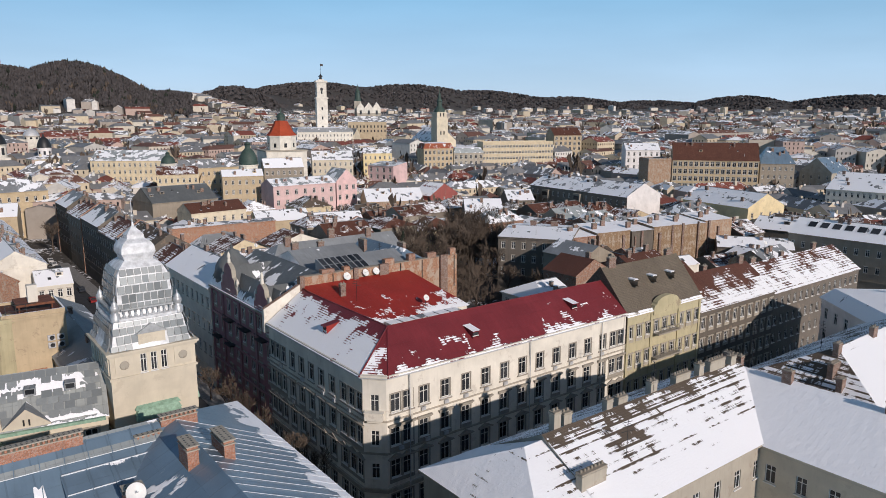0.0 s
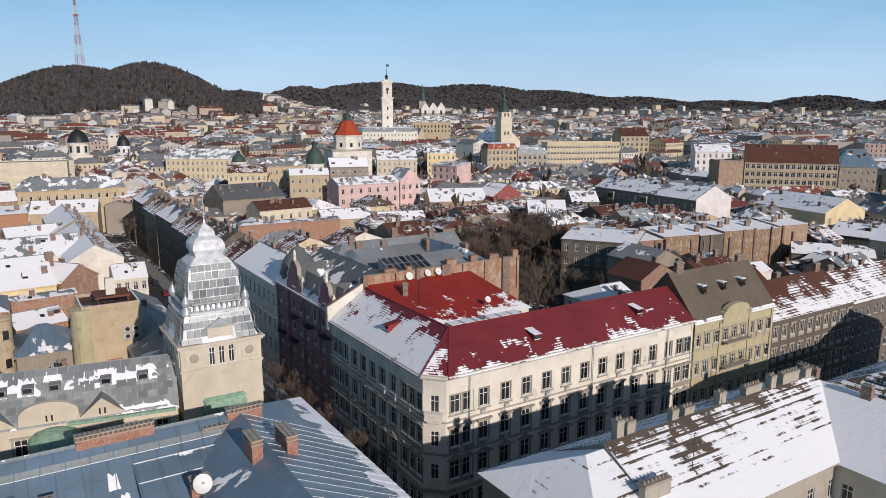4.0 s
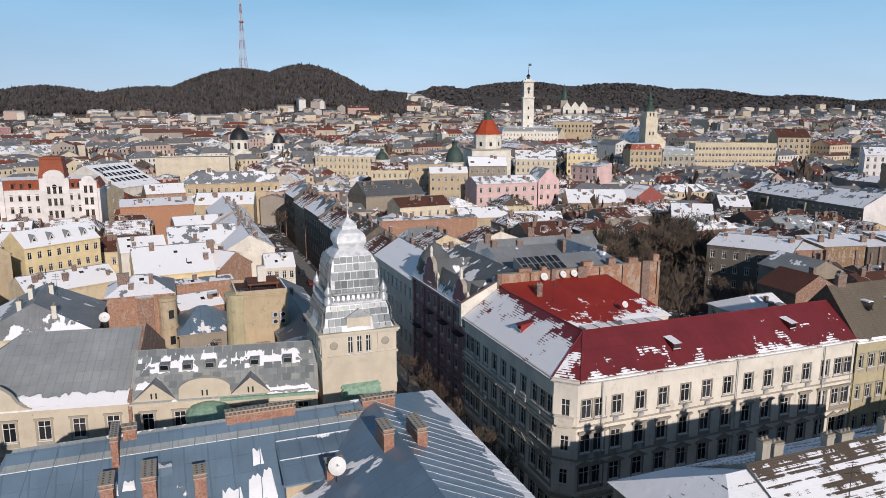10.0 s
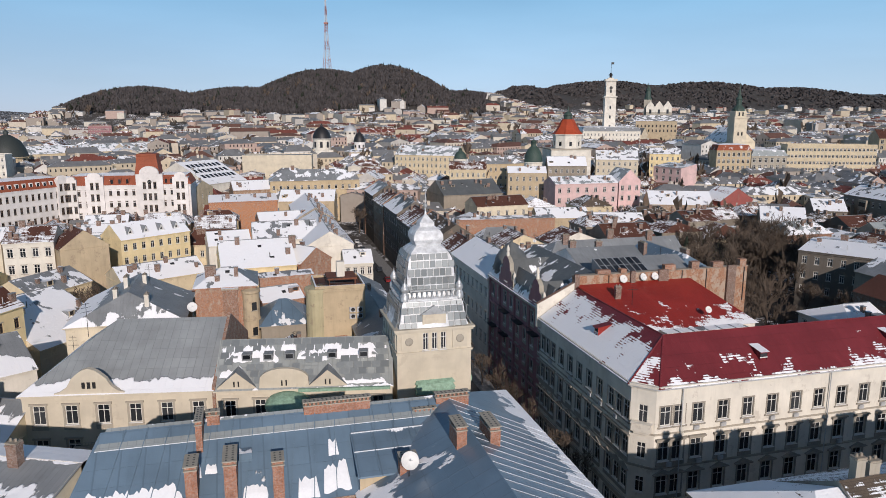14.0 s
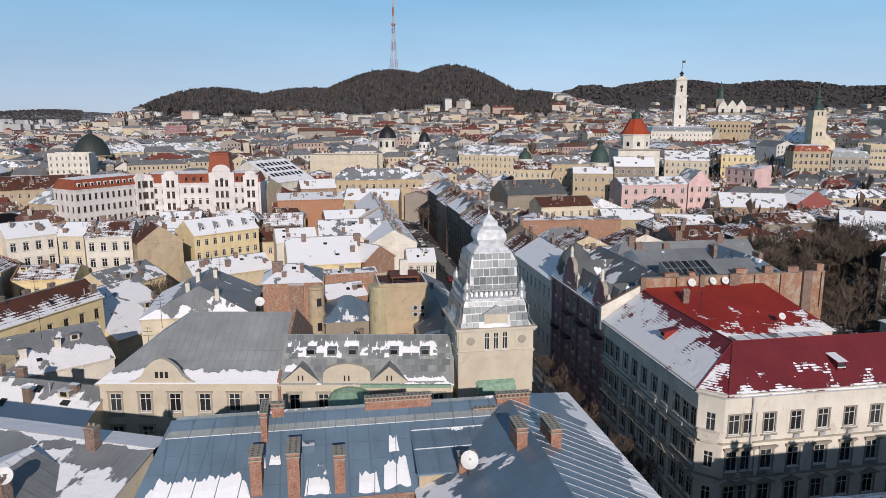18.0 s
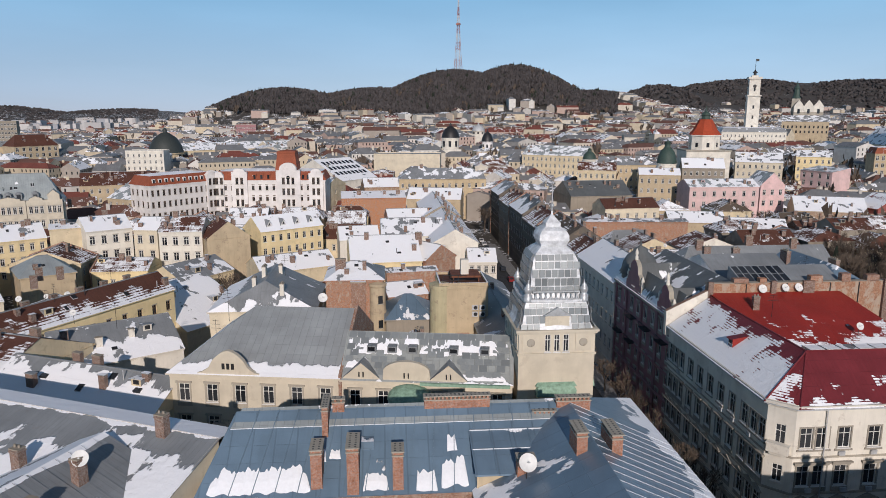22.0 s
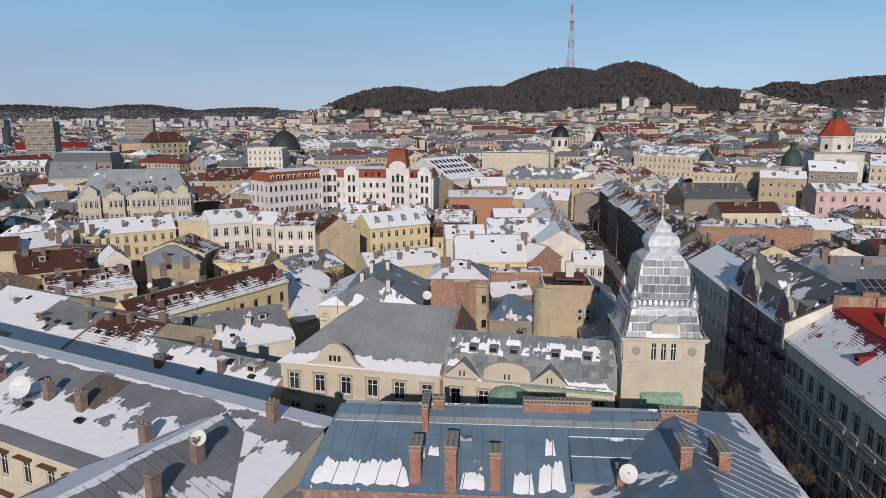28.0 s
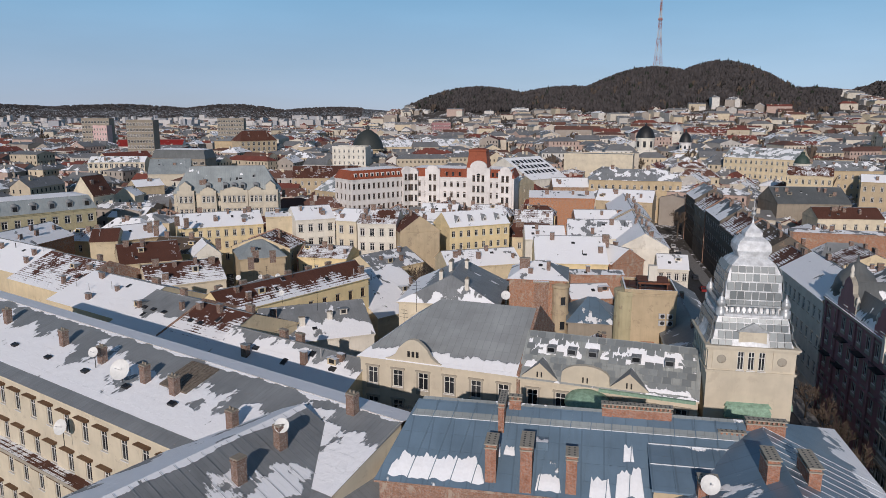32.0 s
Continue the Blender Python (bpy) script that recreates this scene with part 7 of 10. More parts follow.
# ---- the crowded old town, house by house ----
block((-324.6, 81.2, 123.3), 0, 0, 12.0, 11, 17, rh=7.9, wall=M_CREAM, cover=R_BROWN, snow=0.3, z0=0.0, far=True, name="town_house", label="house with a steep dark red tile roof", wins={"f": (3, 3)})
block((-346.5, 95.7, 47.1), 0, 0, 9.6, 9, 14, rh=3.5, wall=M_CREAM, cover=R_GREY, snow=0.6, z0=0.0, far=True, name="town_house", label="cream back house, bare gable towards the yards", wins={"f": (2, 3)}, along="y")
block((-378.0, 115.1, 92.4), 0, 0, 14.6, 11.5, 14, rh=2.9, wall=M_OCHRE, cover=R_GREY, snow=0.66, z0=0.0, far=True, name="town_house", label="back house under a flat snowy roof")
block((-513.7, 127.2, 55.2), 0, 0, 36.3, 13.6, 18, rh=3.4, wall=M_CREAM, cover=R_PALE, snow=0.56, z0=0.0, far=True, name="apartment_house", label="cream four-storey apartment house with rows of pale windows", wins={"f": (11, 4)}, win=(2.0, 2.9))
block((-423.6, 136.2, 64.9), 0, 0, 23.0, 30.4, 16, rh=7.6, wall=M_THEATRE, cover=R_PALE, snow=0.36, z0=0.0, far=True, name="town_house", label="theatre-like house under a broad grey sheet roof")
block((-512.4, 168.6, 40.0), 0, 0, 39.7, 16, 19, rh=6.0, wall=M_GREY, cover=R_LEAD, snow=0.3, z0=0.0, far=True, name="office_block", label="office block with a glazed blue-grey attic roof", wins={"f": (8, 4)}, roof="mansard", win=(3.2, 2.0))
block((-747.4, 211.3, 57.3), 0, 0, 63.2, 25.0, 16, rh=6.2, wall=M_WHITE, cover=R_BRIGHT, snow=0.28, z0=0.0, far=True, name="town_house", label="long white hall under a bright red roof")
block((-600.2, 274.9, 88.3), 0, 0, 34.6, 20, 25, rh=8.6, wall=M_OCHRE, cover=R_BROWN, snow=0.25, z0=0.0, far=True, name="public_hall", label="tan public hall with a dark red hipped roof", wins={"f": (7, 5)}, win=(2.2, 3.2), hips=(6.0, 6.0))
block((-658.4, 275.3, 48.5), 0, 0, 24.4, 15.4, 23, rh=3.9, wall=M_OCHRE, cover=R_GREY, snow=0.3, z0=0.0, far=True, name="town_house", label="blank tan side wing of the public hall")
block((-892.2, 378.7, 53.1), 0, 0, 33.0, 14, 40, rh=1.0, wall=M_GREY, cover=R_GREY, snow=0.3, z0=0.0, far=True, name="office_slab", label="grey concrete office slab with a grid of windows", wins={"f": (10, 9)}, roof="flat", win=(3.0, 2.4))
block((-810.0, 197.8, 52.7), 0, 0, 27.9, 14, 42, rh=1.0, wall=M_GREY, cover=R_GREY, snow=0.3, z0=0.0, far=True, name="office_block", label="dark glazed office block far off", wins={"f": (9, 9)}, roof="flat", win=(4.0, 2.6))
block((-626.9, 187.2, 51.9), 0, 0, 21.9, 14, 43, rh=1.0, wall=M_GREY, cover=R_GREY, snow=0.3, z0=0.0, far=True, name="office_block", label="dark glazed office block far off", wins={"f": (9, 9)}, roof="flat", win=(4.0, 2.6))
block((-792.3, 203.8, 50.2), 0, 0, 14.1, 12, 35, rh=1.0, wall=M_PINK, cover=R_GREY, snow=0.3, z0=0.0, far=True, name="apartment_house", label="coral red apartment block far off", wins={"f": (5, 7)}, roof="flat")
block((-242.5, 86.8, 73.7), 0, 0, 28.8, 15.7, 13, rh=3.9, wall=M_YELLOW, cover=R_GREY, snow=0.6, z0=0.0, far=True, name="yellow_house", label="yellow house under a white roof", wins={"f": (10, 3)}, chim=((8, 8, 1.6, 0.8, 1.8), (25, 7, 1.6, 0.8, 1.8)))
block((-227.2, 111.9, 61.7), 0, 0, 10.1, 6, 16.5, rh=0.9, wall=M_BUTTER, cover=R_GREY, snow=0.6, z0=0.0, far=True, name="town_house", label="cream back house with a blind fire wall", roof="shed", cornice=False)
block((-217.2, 118.1, 74.0), 0, 0, 13.9, 14.5, 16, rh=3.6, wall=M_PALE, cover=R_GREY, snow=0.66, z0=0.0, far=True, name="apartment_house", label="pale apartment house with balconies and snow on top", wins={"f": (4, 4)}, win=(1.6, 2.6), chim=((8, 8, 1.6, 0.8, 1.8),))
block((-208.7, 129.0, 28.9), 0, 0, 7.9, 12.7, 16, rh=3.2, wall=M_CREAM, cover=R_GREY, snow=0.66, z0=0.0, far=True, name="apartment_house", label="pale apartment house with balconies and snow on top", wins={"f": (2, 4)}, win=(1.6, 2.6))
block((-198.5, 131.1, 41.8), 0, 0, 13.2, 14.5, 16, rh=3.6, wall=M_PALE, cover=R_BROWN, snow=0.55, z0=0.0, far=True, name="apartment_house", label="pale apartment house with rust-brown roof and snow", wins={"f": (4, 4)}, win=(1.6, 2.6), chim=((4, 7, 1.6, 0.8, 1.8),))
block((-184.6, 138.6, 66.0), 0, 0, 13.5, 11, 14, rh=4.9, wall=M_OCHRE, cover=R_BROWN, snow=0.42, z0=0.0, far=True, name="town_house", label="ochre back house, blind gable and rusty roof", along="y", chim=((8, 8, 1.6, 0.8, 1.8),))
block((-361.0, 195.1, 57.5), 0, 0, 37.2, 23.0, 15, rh=5.8, wall=M_OCHRE, cover=R_BROWN, snow=0.42, z0=0.0, far=True, name="town_house", label="town house with a dark brown tile roof", wins={"f": (10, 4)}, chim=((10.7, 6.3, 1.5, 0.7, 1.6), (30.5, 8.7, 1.5, 0.7, 1.6), (38.2, 8.0, 1.5, 0.7, 1.6),))
block((-483.1, 296.9, 37.9), 0, 0, 27.2, 14, 24, rh=1.0, wall=M_PALE, cover=R_GREY, snow=0.3, z0=0.0, far=True, name="apartment_house", label="pale apartment block with even windows", wins={"f": (7, 6)}, roof="flat")
block((-566.9, 399.9, 76.0), 0, 0, 91.8, 24.3, 17, rh=6.1, wall=M_BUTTER, cover=R_PALE, snow=0.55, z0=0.0, far=True, name="town_house", label="long cream house under a snowy grey roof", wins={"f": (18, 4)})
block((-525.7, 474.1, 77.5), 0, 0, 90.2, 31.5, 16, rh=7.9, wall=M_CREAM, cover=R_PALE, snow=0.5, z0=0.0, far=True, name="town_house", label="long cream house under a pale roof", wins={"f": (18, 4)})
block((-771.9, 635.3, 51.1), 0, 0, 26.5, 14, 33, rh=1.0, wall=M_ROSE, cover=R_GREY, snow=0.3, z0=0.0, far=True, name="apartment_house", label="dark purple apartment block below the hill", wins={"f": (10, 6)}, roof="flat")
block((-306.8, 178.2, 6.3), 0, 0, 24.8, 26.7, 14.5, rh=6.7, wall=M_OCHRE, cover=R_PALE, snow=0.5, z0=0.0, far=True, name="town_house", label="ochre house under a pale metal roof with snow", wins={"f": (6, 4)})
block((-245.1, 254.8, 109.5), 0, 0, 25.3, 9, 16, rh=4.0, wall=M_BUTTER, cover=R_GREY, snow=0.5, z0=0.0, far=True, name="town_house", label="small cream house beside the hotel", wins={"f": (3, 4)}, along="y")
glazed, glazed_h = block((-277.0, 301.5, 89.9), 0, 0, 31.1, 44.5, 14, rh=11.1, wall=M_PALE, cover=R_GREY, snow=0.62, z0=0.0, far=True, name="glazed_hall", label="white-roofed hall with rows of sloping skylights")
for r in range(3):
    skylight_row(glazed, 2.0, 29.1, 8, 5.3 + r * 5.3, 3.1, glazed_h)
block((-218.3, 237.0, 43.0), 0, 0, 29.1, 11, 14.5, rh=2.0, wall=M_ORANGE, cover=R_GREY, snow=0.6, z0=0.0, far=True, name="town_house", label="orange brick house back under snow", roof="shed", cornice=False, chim=((8, 5, 1.8, 0.8, 1.8), (26, 5, 1.8, 0.8, 1.8)))
block((-196.6, 257.2, 28.0), 0, 0, 24.5, 16.6, 14, rh=4.2, wall=M_OCHRE, cover=R_GREY, snow=0.66, z0=0.0, far=True, name="town_house", label="ochre and brick house back under snow", chim=((8, 5, 1.8, 0.8, 1.8),))
block((-244.3, 283.1, 47.3), 0, 0, 19.9, 16.0, 14, rh=4.0, wall=M_TANBRICK, cover=R_GREY, snow=0.62, z0=0.0, far=True, name="town_house", label="low house under a snowy roof")
block((-148.5, 180.3, 41.1), 0, 0, 21.0, 18.5, 12.5, rh=4.6, wall=M_PALE, cover=R_GREY, snow=0.53, z0=0.0, far=True, name="town_house", label="yard house under a grey sheet roof and snow")
block((-160.7, 173.2, 46.9), 0, 0, 13.4, 14.0, 11, rh=3.5, wall=M_PALE, cover=R_GREY, snow=0.63, z0=0.0, far=True, name="town_house", label="low yard house under snow", chim=((4, 5, 1.0, 0.7, 1.4),))
block((-172.2, 213.2, 47.0), 0, 0, 21.2, 11.1, 12.5, rh=2.8, wall=M_BRICK2, cover=R_GREY, snow=0.62, z0=0.0, far=True, name="town_house", label="low yard house under snow")
block((-128.7, 142.9, 44.7), 0, 0, 19.7, 22.2, 12.5, rh=5.5, wall=M_YELLOW, cover=R_GREY, snow=0.64, z0=0.0, far=True, name="town_house", label="ochre house under a smooth white roof", wins={"f": (5, 2)}, chim=((20, 9, 1.8, 1.2, 1.8),))
block((-114.4, 158.3, 78.6), 0, 0, 11.6, 14, 12.3, rh=3.6, wall=M_BRICK2, cover=R_GREY, snow=0.66, z0=0.0, far=True, name="town_house", label="brick-ended yard house with snow on the roof", along="y")
block((-115.7, 142.3, 46.8), 0, 0, 13.7, 3, 11.6, rh=0.6, wall=M_BRICK2, cover=R_GREY, snow=0.5, z0=0.0, far=True, name="town_house", label="low brick yard range with a snow-capped wall", roof="shed", cornice=False)
block((-109.5, 135.3, 55.6), 0, 0, 10.7, 11, 7.5, rh=2.3, wall=M_BRICK2, cover=R_GREY, snow=0.64, z0=0.0, far=True, name="town_house", label="low brick yard house under snow")
block((-113.2, 178.5, 36.7), 0, 0, 8.7, 12.2, 8.5, rh=3.0, wall=M_PALE, cover=R_GREY, snow=0.63, z0=0.0, far=True, name="town_house", label="pale low street house under snow", wins={"f": (4, 2)})
block((-96.9, 354.0, 39.6), 0, 0, 35.5, 15, 17, rh=3.2, wall=M_PINK, cover=R_PALE, snow=0.55, z0=0.0, far=True, name="apartment_house", label="pink apartment house under pale roofs with snow", wins={"f": (7, 4)}, win=(1.7, 2.5))
block((-69.2, 377.9, 39.4), 0, 0, 12.6, 16, 17.5, rh=6.1, wall=M_PINK, cover=R_PALE, snow=0.5, z0=0.0, far=True, name="apartment_house", label="pink gabled apartment house wing", wins={"f": (3, 4), "r": (4, 4)}, along="y", win=(1.7, 2.5))
block((-65.4, 474.2, -32.4), 0, 0, 21.6, 15, 19, rh=2.0, wall=M_PINK, cover=R_PALE, snow=0.5, z0=0.0, far=True, name="apartment_house", label="tall pink apartment house under a flat roof", wins={"f": (4, 4)}, roof="shed", win=(1.9, 3.0))
block((-51.2, 365.5, 16.9), 0, 0, 30.5, 22.4, 8, rh=5.6, wall=M_OCHRE, cover=R_GREY, snow=0.62, z0=0.0, far=True, name="town_house", label="low garden house under a broad snowy roof")
block((-19.0, 384.3, 50.0), 0, 0, 22.4, 14, 9, rh=6.0, wall=M_RED, cover=R_RED, snow=0.62, z0=0.0, far=True, name="town_house", label="house with red sheet roof and white snow patches", wins={"f": (3, 2)}, along="y")
block((0.1, 317.1, 4.7), 0, 0, 17.2, 21.6, 9, rh=5.4, wall=M_DIM, cover=R_GREY, snow=0.63, z0=0.0, far=True, name="town_house", label="dark garden house under a flat snowy roof", chim=((8, 8, 1.2, 0.8, 1.8),))
block((22.0, 366.6, 9.6), 0, 0, 14.1, 17.9, 9, rh=4.5, wall=M_CEMENT, cover=R_GREY, snow=0.6, z0=0.0, far=True, name="town_house", label="low house under snow")
block((-100.3, 463.0, 14.1), 0, 0, 26.6, 21.6, 23, rh=5.4, wall=M_CREAM, cover=R_GREY, snow=0.55, z0=0.0, far=True, name="town_house", label="cream house under snow below the old church", wins={"f": (8, 4)})
block((-73.1, 507.3, 7.3), 0, 0, 20.3, 14.7, 25, rh=3.7, wall=M_YELLOW, cover=R_GREY, snow=0.55, z0=0.0, far=True, name="town_house", label="yellow town house with a snowy roof", wins={"f": (6, 4)})
block((-176.0, 792.8, -5.2), 0, 0, 52.8, 27.2, 29, rh=6.8, wall=M_CREAM, cover=R_LEAD, snow=0.35, z0=0.0, far=True, name="town_house", label="town house with a dark roof below the white tower", wins={"f": (10, 4)})
block((13.8, 582.4, 18.5), 0, 0, 62.4, 14, 29.5, rh=1.0, wall=M_BUTTER, cover=R_GREY, snow=0.3, z0=0.0, far=True, name="apartment_slab", label="long cream apartment slab with rows of windows", wins={"f": (24, 6)}, roof="flat", win=(2.6, 1.9))
block((80.1, 654.9, 10.2), 0, 0, 25.7, 27.3, 33, rh=6.8, wall=M_OCHRE, cover=R_BROWN, snow=0.3, z0=0.0, far=True, name="town_house", label="tan ornate house with tall arched windows", wins={"f": (6, 5)}, win=(2.2, 3.2))
block((122.0, 549.8, -2.4), 0, 0, 25.6, 19.4, 25.5, rh=4.8, wall=M_WHITE, cover=R_GREY, snow=0.6, z0=0.0, far=True, name="town_house", label="tall white house with even rows of windows", wins={"f": (6, 5)}, win=(1.5, 2.6))
block((132.7, 462.4, -12.5), 0, 0, 51.7, 20, 24, rh=10.5, wall=M_OCHRE, cover=R_BROWN, snow=0.12, z0=0.0, far=True, name="school", label="large ochre school with a dark brown roof", wins={"f": (16, 4)}, win=(2.4, 3.4))
block((117.1, 460.8, 5.6), 0, 0, 14.9, 18, 24, rh=1.0, wall=M_TANBRICK, cover=R_GREY, snow=0.3, z0=0.0, far=True, name="town_house", label="blank tan stair wing of the school", roof="flat")
block((187.6, 459.8, -9.0), 0, 0, 20.4, 18, 22, rh=9.8, wall=M_GREY, cover=R_BLUE, snow=0.35, z0=0.0, far=True, name="town_house", label="hall under broad blue-grey metal roofs", wins={"f": (6, 4)}, hips=(5.0, 5.0))
block((218.9, 473.9, -52.7), 0, 0, 20.7, 22, 16, rh=9.0, wall=M_STONE, cover=R_BLUE, snow=0.4, z0=0.0, far=True, name="town_house", label="tan gabled house with a tall pointed front", wins={"f": (4, 3)}, along="y")
block((107.0, 350.8, -62.1), 0, 0, 39.1, 23.2, 12, rh=5.8, wall=M_YELLOW, cover=R_GREY, snow=0.6, z0=0.0, far=True, name="town_house", label="yellow-gabled house with a white roof", wins={"r": (4, 3)}, chim=((6, 9, 1.8, 0.8, 1.8),))
block((196.2, 392.0, -46.4), 0, 0, 35.2, 33.3, 13, rh=8.3, wall=M_PALE, cover=R_GREY, snow=0.6, z0=0.0, far=True, name="town_house", label="pale apartment house with attic windows under snow", wins={"f": (12, 3)})
block((113.8, 281.9, -41.9), 0, 0, 19.2, 15.4, 9, rh=3.9, wall=M_DIM, cover=R_GREY, snow=0.62, z0=0.0, far=True, name="town_house", label="low dark house under a smooth white roof")
block((89.9, 251.1, -14.6), 0, 0, 25.1, 12, 7, rh=2.8, wall=M_DIM, cover=R_GREY, snow=0.62, z0=0.0, far=True, name="town_house", label="low yard house under snow")
block((-172.4, 418.2, 30.3), 0, 0, 30.9, 27.8, 18, rh=7.0, wall=M_OCHRE, cover=R_LEAD, snow=0.36, z0=0.0, far=True, name="town_house", label="faded ochre town house under a grey roof", wins={"f": (9, 4)}, win=(1.6, 2.5), chim=((13.3, 6.5, 1.5, 0.7, 1.6), (20.5, 7.6, 1.5, 0.7, 1.6), (23.1, 5.9, 1.5, 0.7, 1.6),))
block((-146.0, 324.2, 44.8), 0, 0, 32.4, 25.3, 12, rh=6.3, wall=M_GREY, cover=R_LEAD, snow=0.3, z0=0.0, far=True, name="town_house", label="yard house under a grey sheet roof", chim=((2.4, 9.0, 1.5, 0.7, 1.6), (6.8, 9.1, 1.5, 0.7, 1.6), (27.1, 6.0, 1.5, 0.7, 1.6),))
block((-116.2, 294.6, 45.3), 0, 0, 25.5, 14.5, 11.5, rh=3.6, wall=M_CREAM, cover=R_BROWN, snow=0.33, z0=0.0, far=True, name="town_house", label="cream house with a brown roof behind a brick wall", wins={"f": (6, 2)}, chim=((7.8, 4.8, 1.5, 0.7, 1.6), (8.9, 5.1, 1.5, 0.7, 1.6), (11.0, 5.5, 1.5, 0.7, 1.6),))
block((-113.0, 263.5, 34.6), 0, 0, 42.0, 4, 10, rh=0.7, wall=M_BRICK2, cover=R_GREY, snow=0.5, z0=0.0, far=True, name="town_house", label="long low brick yard range", roof="shed", cornice=False)
block((-63.5, 297.9, 22.0), 0, 0, 20.6, 14.8, 7, rh=3.7, wall=M_DIM, cover=R_GREY, snow=0.64, z0=0.0, far=True, name="town_house", label="low garden house under snow")
block((-88.3, 295.5, 30.0), 0, 0, 23.3, 14.3, 8, rh=3.6, wall=M_OCHRE, cover=R_GREY, snow=0.62, z0=0.0, far=True, name="town_house", label="low garden house under snow")
block((-242.0, 451.8, 6.2), 0, 0, 46.0, 24.5, 23, rh=6.1, wall=M_BUTTER, cover=R_PALE, snow=0.5, z0=0.0, far=True, name="town_house", label="long pale yellow house under a pale roof", wins={"f": (14, 4)})
block((-137.7, 57.7, 100.8), 0, 0, 42.2, 9.5, 12, rh=3.6, wall=M_YELLOW, cover=R_BROWN, snow={"f": (0.68, 0.26), "b": 0.5}, z0=0.0, far=True, name="yellow_house", label="bright yellow house with a brown tile roof, snow along its eaves", wins={"f": (10, 3), "r": (2, 3)}, sash=M_FRAME_D, chim=tuple((3 + i * 6.3, 6.4, 1.5, 0.8, 1.7) for i in range(6)))
block((-171.8, 53.3, 80.6), 0, 0, 18.5, 15.3, 11.5, rh=3.8, wall=M_CREAM, cover=R_BROWN, snow={"f": (0.62, 0.42), "b": 0.5}, z0=0.0, far=True, name="town_house", label="long house with brown tiles and broad snow patches", chim=((3.1, 7.0, 1.5, 0.7, 1.6), (28.2, 6.6, 1.5, 0.7, 1.6), (32.6, 5.9, 1.5, 0.7, 1.6), (26.2, 4.2, 1.5, 0.7, 1.6), (16.5, 5.8, 1.5, 0.7, 1.6),))
block((-200.0, 55.1, 78.0), 0, 0, 16.0, 16.4, 12, rh=4.1, wall=M_BUTTER, cover=R_BROWN, snow=0.36, z0=0.0, far=True, name="town_house", label="back house with a rust-brown tile roof", chim=((2.4, 7.0, 1.5, 0.7, 1.6), (6.8, 7.1, 1.5, 0.7, 1.6), (27.1, 4.7, 1.5, 0.7, 1.6),))
block((-199.0, 75.4, 76.7), 0, 0, 7.4, 10, 12, rh=3.2, wall=M_PALE, cover=R_GREY, snow=0.66, z0=0.0, far=True, name="town_house", label="small back house, gable under snow", along="y")
block((-190.7, 85.4, 72.5), 0, 0, 13.0, 15.3, 11, rh=3.8, wall=M_OCHRE, cover=R_PALE, snow=0.3, z0=0.0, far=True, name="town_house", label="back house with a pale hipped sheet roof", hips=(5.0, 5.0))
block((-231.8, 65.0, 92.8), 0, 0, 15.2, 14.0, 13, rh=3.5, wall=M_OCHRE, cover=R_GREY, snow=0.66, z0=0.0, far=True, name="town_house", label="back house under a snowy roof", chim=((13.3, 5.1, 1.5, 0.7, 1.6), (20.5, 6.0, 1.5, 0.7, 1.6), (23.1, 4.6, 1.5, 0.7, 1.6),))
block((-230.4, 55.4, 64.4), 0, 0, 7.9, 12.2, 13.8, rh=3.0, wall=M_BUTTER, cover=R_BROWN, snow=0.36, z0=0.0, far=True, name="town_house", label="back house with a dark red roof", chim=((18.6, 3.9, 1.5, 0.7, 1.6), (16.6, 5.6, 1.5, 0.7, 1.6),))
block((-236.8, 37.2, 129.3), 0, 0, 24.4, 15.9, 13, rh=4.0, wall=M_BRICK2, cover=R_GREY, snow=0.6, z0=0.0, far=True, name="town_house", label="orange brick back house with a snowy lean-to roof")
block((-141.9, 99.2, 93.3), 0, 0, 20.3, 33.9, 2, rh=8.5, wall=M_CREAM, cover=R_GREY, snow={"f": (0.7, 0.55), "b": 0.5}, z0=0.0, far=True, name="town_house", label="yard house with a white roof")
block((-167.0, 116.4, 96.8), 0, 0, 19.6, 14.3, 7, rh=3.6, wall=M_BUTTER, cover=R_GREY, snow=0.5, z0=0.0, far=True, name="town_house", label="yard house with a pale grey roof")
block((-124.3, 60.0, 71.2), 0, 0, 22.2, 18.6, 8, rh=4.7, wall=M_PALE, cover=R_GREY, snow={"f": (0.6, 0.4), "b": 0.5}, z0=0.0, far=True, name="town_house", label="low yard house under a grey roof with snow and dishes", wins={"r": (3, 2)}, chim=((8, 4, 1.2, 0.8, 1.6), (14, 5, 1.0, 0.8, 1.4)), flue=M_PALE)
block((-152.7, 131.9, 66.4), 0, 0, 23.2, 13.7, 8.5, rh=3.4, wall=M_BUTTER, cover=R_GREY, snow=0.62, z0=0.0, far=True, name="town_house", label="low yard houses under snow below the yellow house", chim=((5, 5, 1.2, 0.8, 1.4), (14, 6, 1.0, 0.8, 1.4)))
